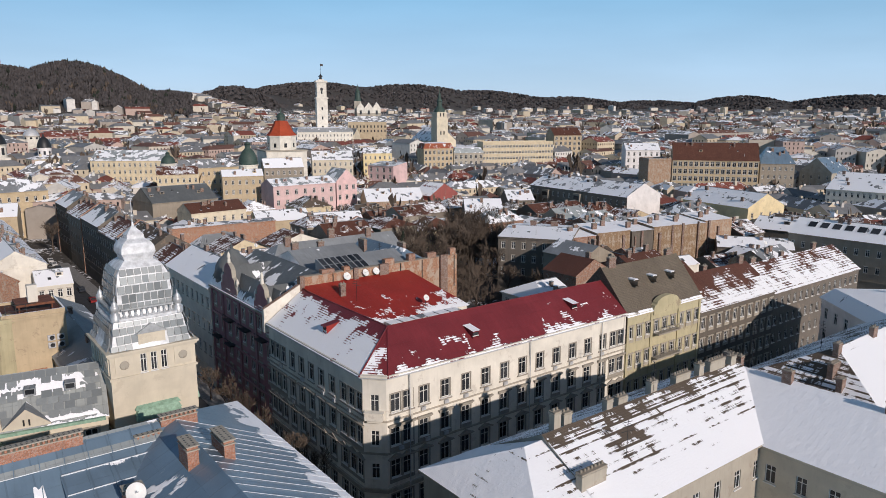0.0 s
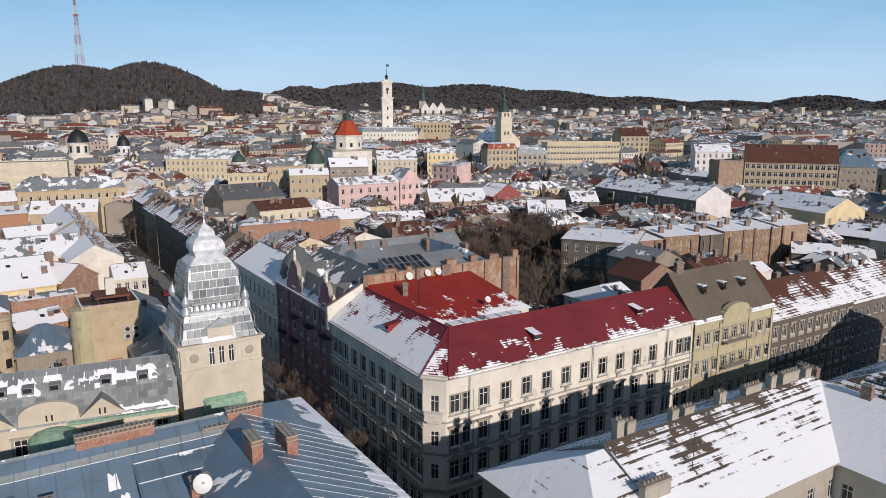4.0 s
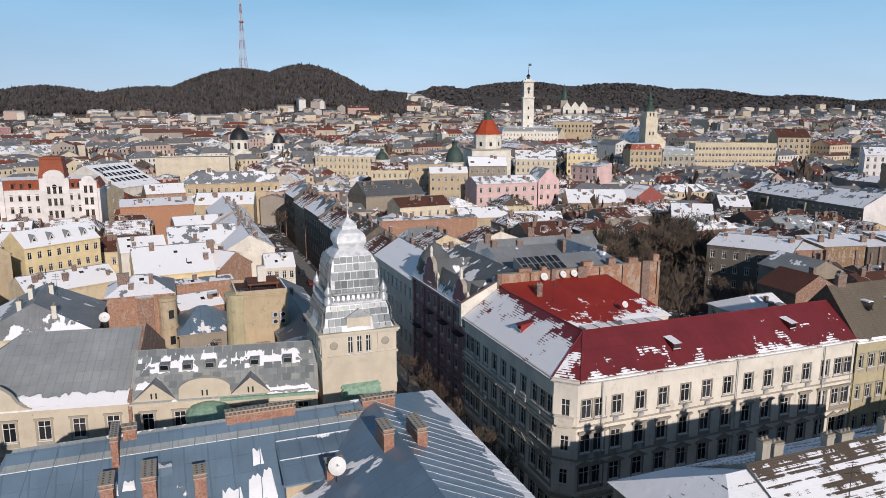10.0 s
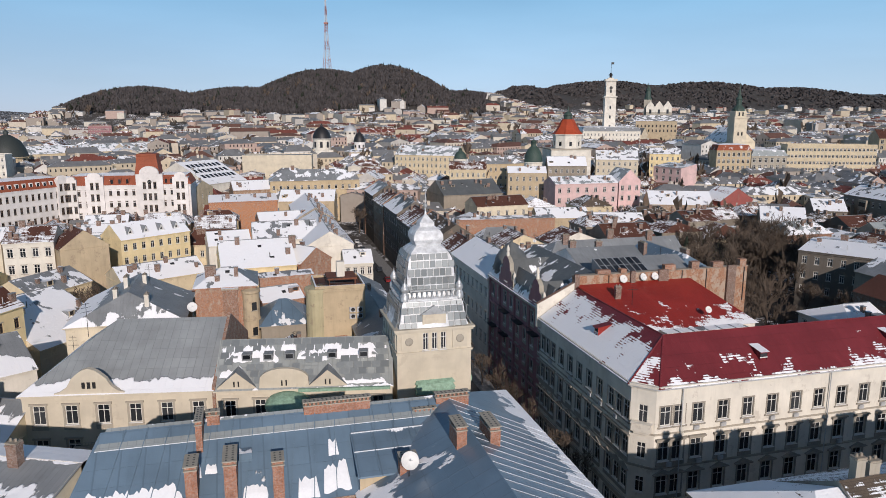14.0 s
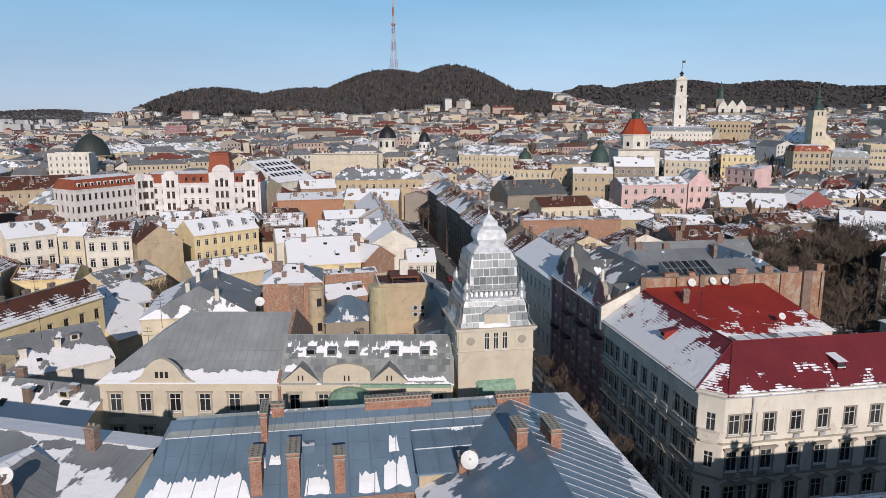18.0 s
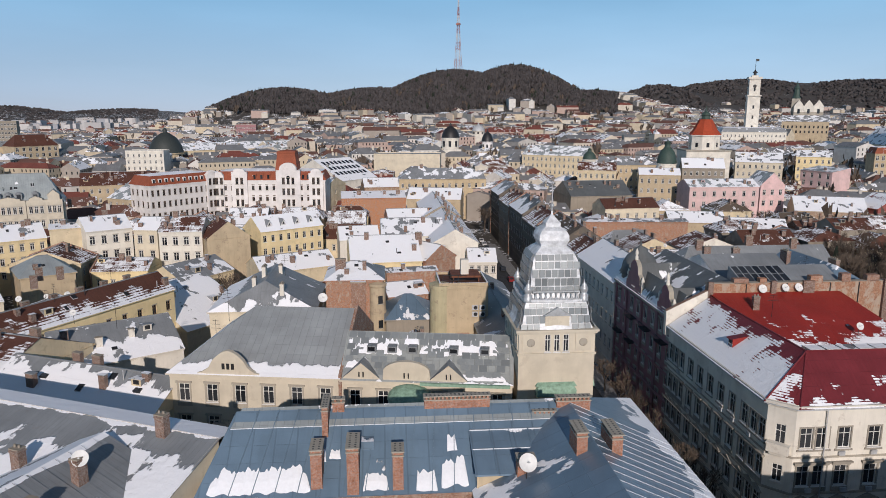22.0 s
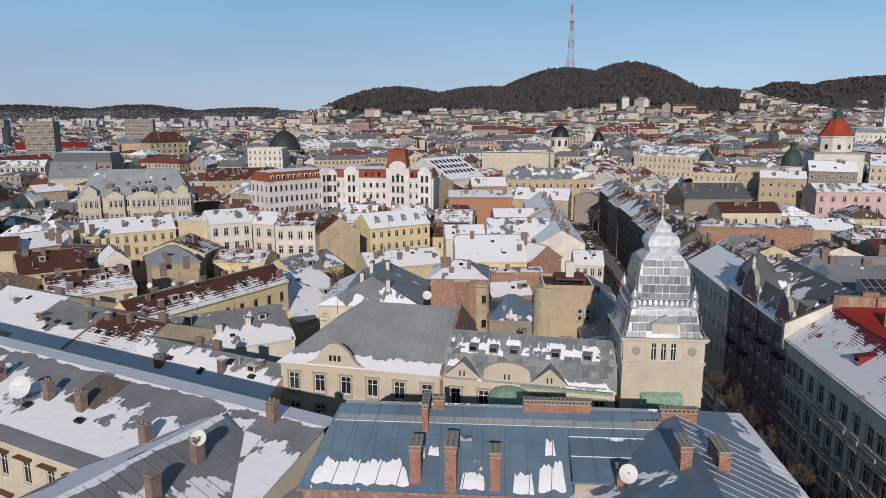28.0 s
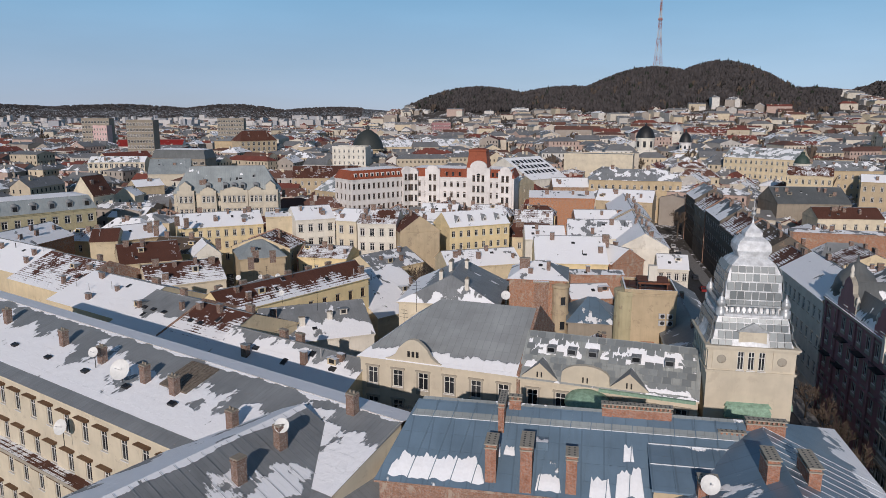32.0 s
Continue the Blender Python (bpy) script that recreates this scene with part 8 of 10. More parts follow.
# the back gardens behind the red-roofed corner house
block(RF, 71.0, 36.0, 82.0, 52.0, 9.0, rh=3.4, wall=M_PALE, cover=R_GREY, label="low white yard house under snow", name="yard_house", snow=0.66, hips=(4, 0), wins={"f": (3, 2), "l": (4, 2)}, far=True)
block(RF, 92.0, 46.0, 106.0, 58.0, 11.0, rh=3.6, wall=M_BRICK, cover=R_BROWN, label="rust-roofed brick yard house", name="yard_house", snow=0.3, along="y", chim=((3, 6, 1.4, 0.8, 1.8),))
block(RF, 108.0, 38.0, 124.0, 52.0, 11.0, rh=3.6, wall=M_BRICK, cover=R_BROWN, label="rust-roofed brick yard house", name="yard_house", snow=0.42, chim=((3, 6, 1.4, 0.8, 1.8), (12, 7, 1.4, 0.8, 1.8)))
block(RF, 108.0, 58.0, 122.0, 74.0, 11.5, rh=3.2, wall=M_GREY, cover=R_GREY, label="grey yard house with a pale sheet roof", name="yard_house", snow=0.4, along="y", chim=((3, 6, 1.4, 0.8, 1.8),))
block(RF, 84.0, 30.0, 92.0, 38.0, 5.0, rh=1.0, wall=M_DIM, cover=R_GREY, label="garden shed with snow on its roof", name="shed", snow=0.65)
block(RF, 58.0, 34.0, 66.0, 41.0, 1.0, rh=0.8, wall=M_DIM, cover=R_GREY, label="garden shed with snow on its roof", name="shed", snow=0.65)
block(RF, 46.0, 56.0, 52.0, 62.0, 0.6, rh=0.8, wall=M_DIM, cover=R_GREY, label="garden shed with snow on its roof", name="shed", snow=0.65)

# ---- middle distance, single houses ----
gw = thing("garden_wall", pose(-47, 365, 0, 0, 0, 22), "tall worn brick garden wall behind the trees", "wall")
g = Geo()
g.box(0, 46, -0.4, 0.4, -6, 7.5)
part("brickwork", g, M_TANBRICK, gw)
for i in range(8):
    g = Geo()
    g.box(i * 6.4, i * 6.4 + 1.0, -0.9, -0.41, -6, 7.2)
    part("pier", g, M_BRICK, gw)
take((-47, 365, 22), 0, -2, 46, 2)
block((-33, 560, 24), 0, 0, 25, 15, 20.5, roof="mansard", rh=4.0, wall=M_OCHRE, cover=R_TERRA, label="tan ornate house with a red attic roof", name="town_house", wins={"f": (7, 4)}, win=(1.9, 2.8), far=True, snow=0.42, z0=5.0)
block((-9.6, 570.4, 24), 0, 0, 26, 15, 16.5, roof="mansard", rh=4.0, wall=M_STONE, cover=R_PALE, label="stone house with arched windows and a grey mansard", name="town_house", wins={"f": (6, 3)}, win=(2.2, 3.2), far=True, snow=0.45, z0=5.0)
block((-172, 410, 43), 0, 0, 42, 16, 17.0, rh=4.4, wall=M_OCHRE, cover=R_GREY, label="ochre house with a grey roof", name="town_house", wins={"f": (12, 4)}, far=True, snow=0.46, hips=(6, 6), chim=((6, 7, 1.6, 0.8, 1.8), (30, 7, 1.6, 0.8, 1.8)))
brow, _ = block((35.5, 388.5, -55.7), 0, 0, 70.2, 22.1, 15, rh=5.5, wall=M_CEMENT, cover=R_GREY, snow=0.56, z0=0.0, far=True, name="row_house", label="grey row house with oriels, attic and a white gable end", wins={"f": (17, 4)}, chim=((6, 9, 1.6, 0.8, 1.8), (20, 10, 1.6, 0.8, 1.8), (40, 9, 1.6, 0.8, 1.8)))
g = Geo()
g.poly([(70.5, -0.2, -5), (70.5, 22.3, -5), (70.5, 22.3, 15.3), (70.5, 11.05, 20.9), (70.5, -0.2, 15.3)])
part("gable_wall", g, M_WHITE, brow, "plain white gable wall")
for x, z in ((5, 6), (14, 9), (27, 4), (38, 9), (50, 5)):
    g = Geo()
    g.box(x - 2.4, x + 2.4, -1.8, -0.01, z, z + 4.6)
    part("oriel", g, M_GREY, brow)
    g = Geo()
    g.box(x - 1.9, x + 1.9, -1.86, -1.8, z + 1.6, z + 3.6)
    part("glazing", g, M_GLASS, brow)
# snow-covered range with brick fire walls behind the gardens
# wall colour kept dark for the shade of the garden trees
block((11, 231, -17), 0, 0, 24.0, 30, 13.6, rh=1.6, wall=M_DIM, cover=R_GREY, label="garden house with shade-darkened walls under a flat snowy roof", name="row_house", wins={"f": (7, 4), "l": (6, 3)}, far=True, snow=0.63,
      chim=((8, 18, 2.0, 0.8, 1.6), (15, 20, 2.4, 0.8, 1.6)))
WF = (36.0, 228.5, 29.5)
rnd = random.Random(77)
for xa, xb, hh, mt, sn in ((0, 9.5, 13.4, M_BRICK, 0.84), (9.8, 24, 14.2, M_SOOTBRICK, 0.82), (24.3, 34, 13.8, M_DIM, 0.8), (34.3, 47, 14.6, M_SOOTBRICK, 0.8), (47.3, 60, 14.2, M_SOOTBRICK, 0.74), (60.3, 74, 14.8, M_TANBRICK, 0.7)):
    rg, _ = block(WF, xa, rnd.uniform(0, 1.5), xb, 14, hh, roof="shed", rh=1.3, wall=mt, cover=R_GREY, label="blind brick back of a house, flat roof under snow", name="brick_range", snow=sn, cornice=False, over=0.15,
                  chim=((2.5, 5, 1.8, 0.8, 1.9), (rnd.uniform(6, 9), 8, 1.6, 0.8, 1.7)), group="blind brick backs")
    for x in (rnd.uniform(0, 2), rnd.uniform(0.4, 0.9) * (xb - xa - 2)):
        g = Geo()
        w = rnd.uniform(0.5, 1.2)
        g.box(x, x + w, -rnd.uniform(0.3, 0.7), 0.0, -5, hh + rnd.uniform(-2.5, 0.8))
        part("buttress", g, M_CHIM, rg, "dark brick buttress")
for x0, y0, w, d, hh, rr, cv, wl, sn, al in ((-12, -20, 9, 11, 6.0, 3.4, R_BROWN, M_BRICK, 0.36, "y"), (-1, -9, 10, 8, 9.4, 1.6, R_OLD, M_OCHRE, 0.36, "x"), (-2, -24, 11, 11, 7.0, 4.0, R_BROWN, M_DIM, 0.3, "y"), (11, -16, 9, 12, 8.0, 2.4, R_GREY, M_OCHRE, 0.52, "x"),
                                          (11, -31, 10, 10, 6.0, 3.0, R_BROWN, M_BRICK, 0.45, "x"), (23, -20, 12, 9, 5.5, 2.0, R_GREY, M_PALE, 0.62, "x"), (38, -24, 14, 10, 5.0, 2.4, R_BROWN, M_DIM, 0.55, "x"), (56, -22, 12, 10, 5.5, 2.2, R_GREY, M_OCHRE, 0.66, "y")):
    block(WF, x0, y0, x0 + w, y0 + d, hh, rh=rr, wall=wl, cover=cv, along=al, label="small back shed with a rusty or snowy roof", name="back_shed", snow=sn, wins={"f": (2, 2)}, far=True, win=(1.1, 1.6), chim=((3, 4, 0.9, 0.7, 1.8),), group="back sheds", fire=("l",) if x0 % 2 else ())
sky_house, sky_h = block((114, 250, -49), 0, 0, 62, 15, 12.5, rh=4.6, wall=M_GREY, cover=R_GREY, label="long cream house with skylights and snow", name="town_house", wins={"f": (18, 3)}, far=True, snow=0.63)
skylight_row(sky_house, 4.0, 40.0, 9, 3.4, 2.4, sky_h)
block((-314, 374, 32), 0, 0, 45, 20, 23.0, roof="flat", wall=M_CREAM, cover=R_GREY, label="big blank cream hall with a stepped parapet", name="hall", far=True, snow=0.3, z0=1.0)

block((-109.9, 384.8, 22.9), 0, 0, 21.5, 14, 24.0, rh=4.6, wall=M_GREY, cover=R_GREY, snow=0.74, z0=0.0, far=True, name="town_house", label="low grey house under a snowy roof below the church", wins={"f": (7, 3)})
block((-126.1, 364.1, 22.7), 0, 0, 20.8, 12, 21.0, rh=3.0, wall=M_OCHRE, cover=R_GREY, snow=0.7, z0=0.0, far=True, name="town_house", label="ochre house under snow below the copper cupola", wins={"f": (6, 3)})
block((-164.3, 372.8, 22.8), 0, 0, 21.0, 12, 21.0, rh=4.0, wall=M_BUTTER, cover=R_BROWN, snow=0.5, z0=0.0, far=True, name="town_house", label="yellow house under a brown roof below the small cupola", wins={"f": (7, 3)})

# ---- landmarks ----


def town_hall():
    x, y = -157.8, 783.9
    z = land(x, y) + DATUM
    root = thing("town_hall_tower", pose(x, y, z, 0, 0, 20), "tall white town hall tower with a flat parapet and clock", "tower")
    g = Geo()
    w = 5.9
    g.box(-w, w, -w, w, -6, 52)
    g.island()
    g.box(-w - 0.9, w + 0.9, -w - 0.9, w + 0.9, 52, 53.5)
    g.box(-5.2, 5.2, -5.2, 5.2, 53.5, 69)
    g.island()
    g.box(-6.3, 6.3, -6.3, 6.3, 69, 71.2)
    g.box(-3.0, 3.0, -3.0, 3.0, 71.2, 72.6)
    part("shaft", g, M_PALE, root)
    g = Geo()
    g.lathe([(1.5, 72.6), (1.3, 75), (2.4, 75.2), (2.2, 75.8), (0.3, 78)], 12)
    part("lantern", g, M_DARK, root)
    g = Geo()
    g.tube((0, 0, 78), (0, 0, 89), 0.25, 0.12, 6)
    g.box(0.1, 3.0, -0.05, 0.05, 86.5, 88.8)
    part("flagpole", g, M_DARK, root)
    for s in "frbl":
        sp = side_pose(s, 0, 0)
        g = Geo()
        g.lathe([(1.7, 0), (1.6, 0.12)], 20)
        part("clock_face", g, M_DARK, root, at=sp @ pose(0, -5.25, 62, 90, 0, 0))
        for zf in (20, 30, 40, 57):
            g = Geo()
            g.box(-0.8, 0.8, -0.08, 0.0, zf, zf + 3.2)
            part("window", g, M_GLASS, root, at=sp @ pose(0, -5.92 if zf < 50 else -5.22, 0))
    block((x, y, 20), -30, -22, 30, 22, 17.0, roof="mansard", rh=4.0, wall=M_PALE, cover=R_GREY, label="broad town hall block", name="town_hall", wins={"f": (16, 4)}, far=True)


def cathedral():
    x, y = -24, 649
    z = land(x, y)
    root = thing("cathedral_tower", pose(x, y, z, 0, 0, 30), "cream cathedral tower with a green copper spire", "church")
    g = Geo()
    g.box(-5.5, 5.5, -5.5, 5.5, -5, 40)
    g.island()
    g.box(-6.1, 6.1, -6.1, 6.1, 40, 41)
    g.box(-4.8, 4.8, -4.8, 4.8, 41, 46)
    part("tower", g, M_CREAM, root)
    g = Geo()
    g.lathe([(5.2, 46), (4.6, 48), (3.0, 50), (2.2, 51), (2.2, 55), (2.8, 55.4), (2.0, 57), (1.2, 58.5), (1.1, 61), (0.5, 63), (0.15, 69)], 12)
    part("spire", g, M_PATINA, root, "green copper spire")
    g = Geo()
    g.box(-7, 20, 5.52, 45, -5, 20)
    g.poly([(-7, 5, 20), (6.5, 5, 32), (20, 5, 20)])
    g.poly([(-7.4, 4.8, 20), (6.5, 4.8, 32), (6.5, 45, 32), (-7.4, 45, 20)], 1, 0.55)
    g.poly([(6.5, 4.8, 32), (20.4, 4.8, 20), (20.4, 45, 20), (6.5, 45, 32)], 1, 0.4)
    part("nave", g, [M_CREAM, R_GREY], root)
    for zf in (14, 26, 42):
        for dx in (-1.6, 1.6):
            g = Geo()
            g.box(dx - 0.6, dx + 0.6, -0.08, 0.0, zf, zf + 3)
            part("window", g, M_GLASS, root, at=pose(0, -5.52 if zf < 40 else -4.82, 0))


def domed_church(x, y, r, top, wall, dome, label, drum=9.0, deg=30, body=14.0, sides=16, wide=1.05):
    z = land(x, y)
    root = thing("domed_church", pose(x, y, z, 0, 0, deg), label, "church")
    k = top - z
    g = Geo()
    g.box(-r * 1.25, r * 1.25, -r * 1.25, r * 1.25, -5, body * 0.72)
    for q in range(4):
        a = q * math.pi / 2
        g.island()
        cx, cy = r * 0.75 * math.cos(a), r * 0.75 * math.sin(a)
        g.box(cx - r * 0.62, cx + r * 0.62, cy - r * 0.62, cy + r * 0.62, body * 0.7, body)
    g.island()
    g.lathe([(r * wide, body * 0.7), (r * wide, body + drum), (r * wide * 1.12, body + drum + 0.2), (r * wide * 1.12, body + drum + 0.8)], sides, 0, 0, 0, math.pi / 8)
    part("drum", g, wall, root)
    g = Geo()
    b = body + drum + 0.8
    hh = k - b
    g.lathe([(r * wide * 1.08, b), (r * wide * 0.96, b + hh * 0.3), (r * 0.72, b + hh * 0.62), (r * 0.28, b + hh * 0.82), (r * 0.12, b + hh * 0.86), (r * 0.16, b + hh * 0.95), (0.1, k + 1)], sides, 0, 0, 0, math.pi / 8)
    part("dome", g, dome, root, smooth=sides > 8)
    for i in range(8):
        g = Geo()
        g.box(-r * 0.16, r * 0.16, -0.1, 0.1, body + drum * 0.25, body + drum * 0.8)
        part("window", g, M_GLASS, root, at=pose(0, 0, 0, 0, 0, i * 45) @ pose(0, -r * wide * (0.925 if sides == 8 else 1.0), 0))


def tent_church():
    """Cream church: a broad attic, an eight-sided drum with round-headed windows, a red tent roof and a copper lantern."""
    z = land(-118.8, 459)
    root = thing("domed_church", pose(-118.8, 459, 0, 0, 0, 30), "cream church with a red-tiled tent roof and copper lantern", "church")
    g = Geo()
    g.box(-13, 13, -11, 13, z - 4, 29.2)
    part("body", g, M_PALE, root)
    g = Geo()
    g.box(-13.6, 13.6, -11.6, 13.6, 29.2, 30.0)
    part("cornice", g, M_STONE, root)
    g = Geo()
    g.lathe([(9.2, 30.0), (9.2, 38.2), (9.8, 38.3), (9.8, 39.0)], 8, 0, 0, 0, math.pi / 8)
    part("drum", g, M_PALE, root)
    g = Geo()
    g.lathe([(9.9, 39.0), (7.6, 41.5), (5.8, 44.6), (4.0, 48.2), (3.0, 48.4)], 8, 0, 0, 0, math.pi / 8)
    part("tent_roof", g, R_FLAME, root, "bright red tiled tent roof")
    g = Geo()
    g.lathe([(2.6, 48.2), (2.6, 50.6), (3.1, 50.8), (2.2, 52.2), (0.6, 53.4), (0.15, 56.5)], 8, 0, 0, 0, math.pi / 8)
    part("lantern", g, M_PATINA, root, "green copper lantern")
    for i in range(8):
        g = Geo()
        g.box(-0.85, 0.85, -0.1, 0.1, 31.6, 34.2)
        g.island()
        g.tube((0, -0.1, 34.2), (0, 0.1, 34.2), 0.85, 0.85, 12)
        part("window", g, M_GLASS, root, at=pose(0, 0, 0, 0, 0, i * 45) @ pose(0, -8.5, 0))


def copper_cupola(x, y, r, base, top):
    """Bell-shaped copper cupola on a short drum, with a lantern."""
    root = thing("cupola", pose(x, y, 0, 0, 0, 30), "green copper cupola with a small lantern", "dome")
    g = Geo()
    g.lathe([(r * 0.98, base - 3.4), (r * 0.98, base - 0.6), (r * 1.08, base - 0.5), (r * 1.08, base)], 16)
    part("drum", g, M_PALE, root)
    g = Geo()
    g.box(-r * 1.5, r * 1.5, -r * 1.3, r * 1.3, land(x, y) - 3, base - 3.4)
    part("body", g, M_BUTTER, root)
    g = Geo()
    g.box(-r * 1.56, r * 1.56, -r * 1.36, r * 1.36, base - 3.4, base - 2.9)
    part("cornice", g, M_STONE, root)
    for i in range(4):
        for z in (base - 7.0, base - 11.0):
            g = Geo()
            g.box(-0.55, 0.55, -0.06, 0.06, 0, 2.0)
            part("window", g, M_GLASS, root, at=pose(r * (i - 1.5) * 0.7, -r * 1.3, z))
    k = top - base
    g = Geo()
    g.lathe([(r * 1.04, base)] + [(r * math.cos(a * 0.1), base + k * 0.72 * math.sin(a * 0.1)) for a in range(0, 13)] + [(r * 0.3, base + k * 0.72), (r * 0.28, base + k * 0.9), (r * 0.36, base + k * 0.91), (0.1, top)], 16)
    part("dome", g, M_PATINA, root, smooth=True)


def gabled_church():
    """Old church: three curved gables in a row beside a square tower with a green spire."""
    x, y = -114.0, 841.9
    root = thing("gabled_church", pose(x, y, 0, 0, 0, 8.1), "pale old church with stepped gables and a green-spired tower", "church")
    base = land(x, y) - 4
    g = Geo()
    g.box(-14, 14, 0, 30, base, 58.4)
    part("nave", g, M_STONE, root)
    g = Geo()
    g.box(-24, 20, -16, -0.6, base, 43.0)
    part("cloister", g, M_OCHRE, root)
    g = Geo()
    g.poly([(-24.6, -16.6, 42.8), (20.6, -16.6, 42.8), (20.6, -0.6, 49.0), (-24.6, -0.6, 49.0)], 0, 0.5)
    g.poly([(20.6, -16.6, 42.8), (20.6, -0.6, 42.8), (20.6, -0.6, 49.0)], 0, 0.3)
    g.poly([(-24.6, -16.6, 42.8), (-24.6, -0.6, 49.0), (-24.6, -0.6, 42.8)], 0, 0.3)
    part("cloister_roof", g, R_GREY, root)
    for i in range(11):
        for wz in (31.0, 36.0):
            g = Geo()
            g.box(-22.5 + i * 4.0, -21.1 + i * 4.0, -16.1, -15.95, wz, wz + 2.6)
            part("window", g, M_GLASS, root)
    for gx in (-9.3, 0, 9.3):
        g = Geo()
        g.poly([(gx - 4.6, -0.4, 52.4), (gx + 4.6, -0.4, 52.4), (gx + 4.6, -0.4, 58.4), (gx + 3.2, -0.4, 60.8), (gx, -0.4, 64.9), (gx - 3.2, -0.4, 60.8), (gx - 4.6, -0.4, 58.4)])
        g.poly([(gx - 4.6, -0.4, 58.4), (gx, -0.4, 64.9), (gx, 30, 64.9), (gx - 4.6, 30, 58.4)], 1, 0.6)
        g.poly([(gx, -0.4, 64.9), (gx + 4.6, -0.4, 58.4), (gx + 4.6, 30, 58.4), (gx, 30, 64.9)], 1, 0.6)
        part("gable", g, [M_PALE, R_GREY], root)
        for wz in (51.0,):
            g = Geo()
            g.box(gx - 1.2, gx + 1.2, -0.55, -0.45, wz, wz + 4.5)
            part("window", g, M_GLASS, root)
    g = Geo()
    g.box(-16.6, -8.6, 4, 12, base, 66.4)
    part("tower", g, M_STONE, root)
    g = Geo()
    g.lathe([(4.6, 66.4), (3.4, 68.9), (2.6, 75.9), (3.0, 77.4), (1.2, 79.9), (0.7, 81.9), (0.15, 85.5)], 8, -12.6, 8)
    part("spire", g, M_PATINA, root, "green copper spire")


town_hall()
cathedral()
gabled_church()
tent_church()
copper_cupola(-120, 390, 5.2, 25.4, 37.8)
copper_cupola(-170, 402, 3.9, 25.0, 31.5)
domed_church(-346, 515, 7.0, 42, M_PALE, M_DARK, "white church with a dark dome", 9.0, 30, 14.0)
domed_church(-318, 530, 4.5, 37, M_WHITE, M_DARK, "white chapel with a dark dome", 8.0, 30, 12.0)
domed_church(-529, 362, 12.5, 38, M_OCHRE, M_OLDLEAD, "opera house with a dark green dome", 4.0, 60, 18.0)
domed_church(-395, 640, 6.0, 40, M_PALE, M_LIGHTMETAL, "hall with a pale glass dome", 3.0, 30, 18.0)


def mast():
    x, y = -934.0, 1421.0
    z = land(x, y) - 3
    top = 305.0
    root = thing("radio_mast", pose(x, y, z, 0, 0, 12), "tall red and white lattice radio mast on the hill", "mast")
    H = top - z
    for seg in range(9):
        g = Geo()
        za, zb = seg * H / 9, (seg + 1) * H / 9

        def wid(q):
            return 1.0 + 7.5 * (1 - q / H) ** 1.6
        for sx, sy in ((-1, -1), (1, -1), (1, 1), (-1, 1)):
            g.tube((sx * wid(za), sy * wid(za), za), (sx * wid(zb), sy * wid(zb), zb), 0.45, 0.4, 4)
        for (ax, ay), (bx, by) in (((-1, -1), (1, -1)), ((1, -1), (1, 1)), ((1, 1), (-1, 1)), ((-1, 1), (-1, -1))):
            n = 3
            for i in range(n):
                q, w = za + (zb - za) * i / n, za + (zb - za) * (i + 1) / n
                g.tube((ax * wid(q), ay * wid(q), q), (bx * wid(w), by * wid(w), w), 0.2, 0.2, 3)
                g.tube((bx * wid(q), by * wid(q), q), (ax * wid(w), ay * wid(w), w), 0.2, 0.2, 3)
        part("lattice", g, M_MASTRED if seg % 2 else M_MASTWHITE, root)
    g = Geo()
    g.box(-4, 4, -4, 4, H * 0.66, H * 0.68)
    part("platform", g, M_MASTRED, root)


M_MASTRED = plain("mast_red", (0.40, 0.16, 0.13), 0.6, 0, 0.2)
M_MASTWHITE = plain("mast_white", (0.6, 0.58, 0.58), 0.6, 0, 0.2)
mast()

# ---- the town behind ----
WALLS = ((0.57, 0.51, 0.42), (0.60, 0.56, 0.48), (0.50, 0.43, 0.32), (0.48, 0.46, 0.43), (0.33, 0.29, 0.25), (0.60, 0.51, 0.37), (0.47, 0.35, 0.30), (0.64, 0.62, 0.58), (0.36, 0.32, 0.28))
F_WALL = islands("far_plaster", WALLS)
F_BLOCK = islands("far_panel_blocks", ((0.5, 0.49, 0.49), (0.42, 0.41, 0.41), (0.55, 0.53, 0.52), (0.34, 0.35, 0.38)), vary=0.15)
F_ROOF = roofing("far_roof_grey", (0.20, 0.205, 0.21), worn=0.3)
F_ROOF2 = roofing("far_roof_brown", (0.18, 0.09, 0.068), "tile", gloss=0.8)
F_ROOF3 = roofing("far_roof_red", (0.24, 0.075, 0.055), "tile", gloss=0.8)
# darker walls for the right of the town, brighter left: sunlight put into colour
DIMWALLS = (M_DIM, M_GREY, M_OCHRE, M_BRICK, M_STONE, M_CEMENT, M_BUTTER, M_TANBRICK, M_GREY)
LITWALLS = (M_CREAM, M_BUTTER, M_OCHRE, M_YELLOW, M_OCHRE, M_BUTTER, M_BRICK2, M_PALE)
MIDROOFS = (R_GREY, R_PALE, R_BROWN, R_OLD, R_GREY, R_BROWN, R_BROWN)


def in_view(x, y):
    b = math.degrees(math.atan2(-x, y))
    return -36 < b < 88


ROOFTOPS = []      # ridge middles of the nearer houses, for aerials and dishes


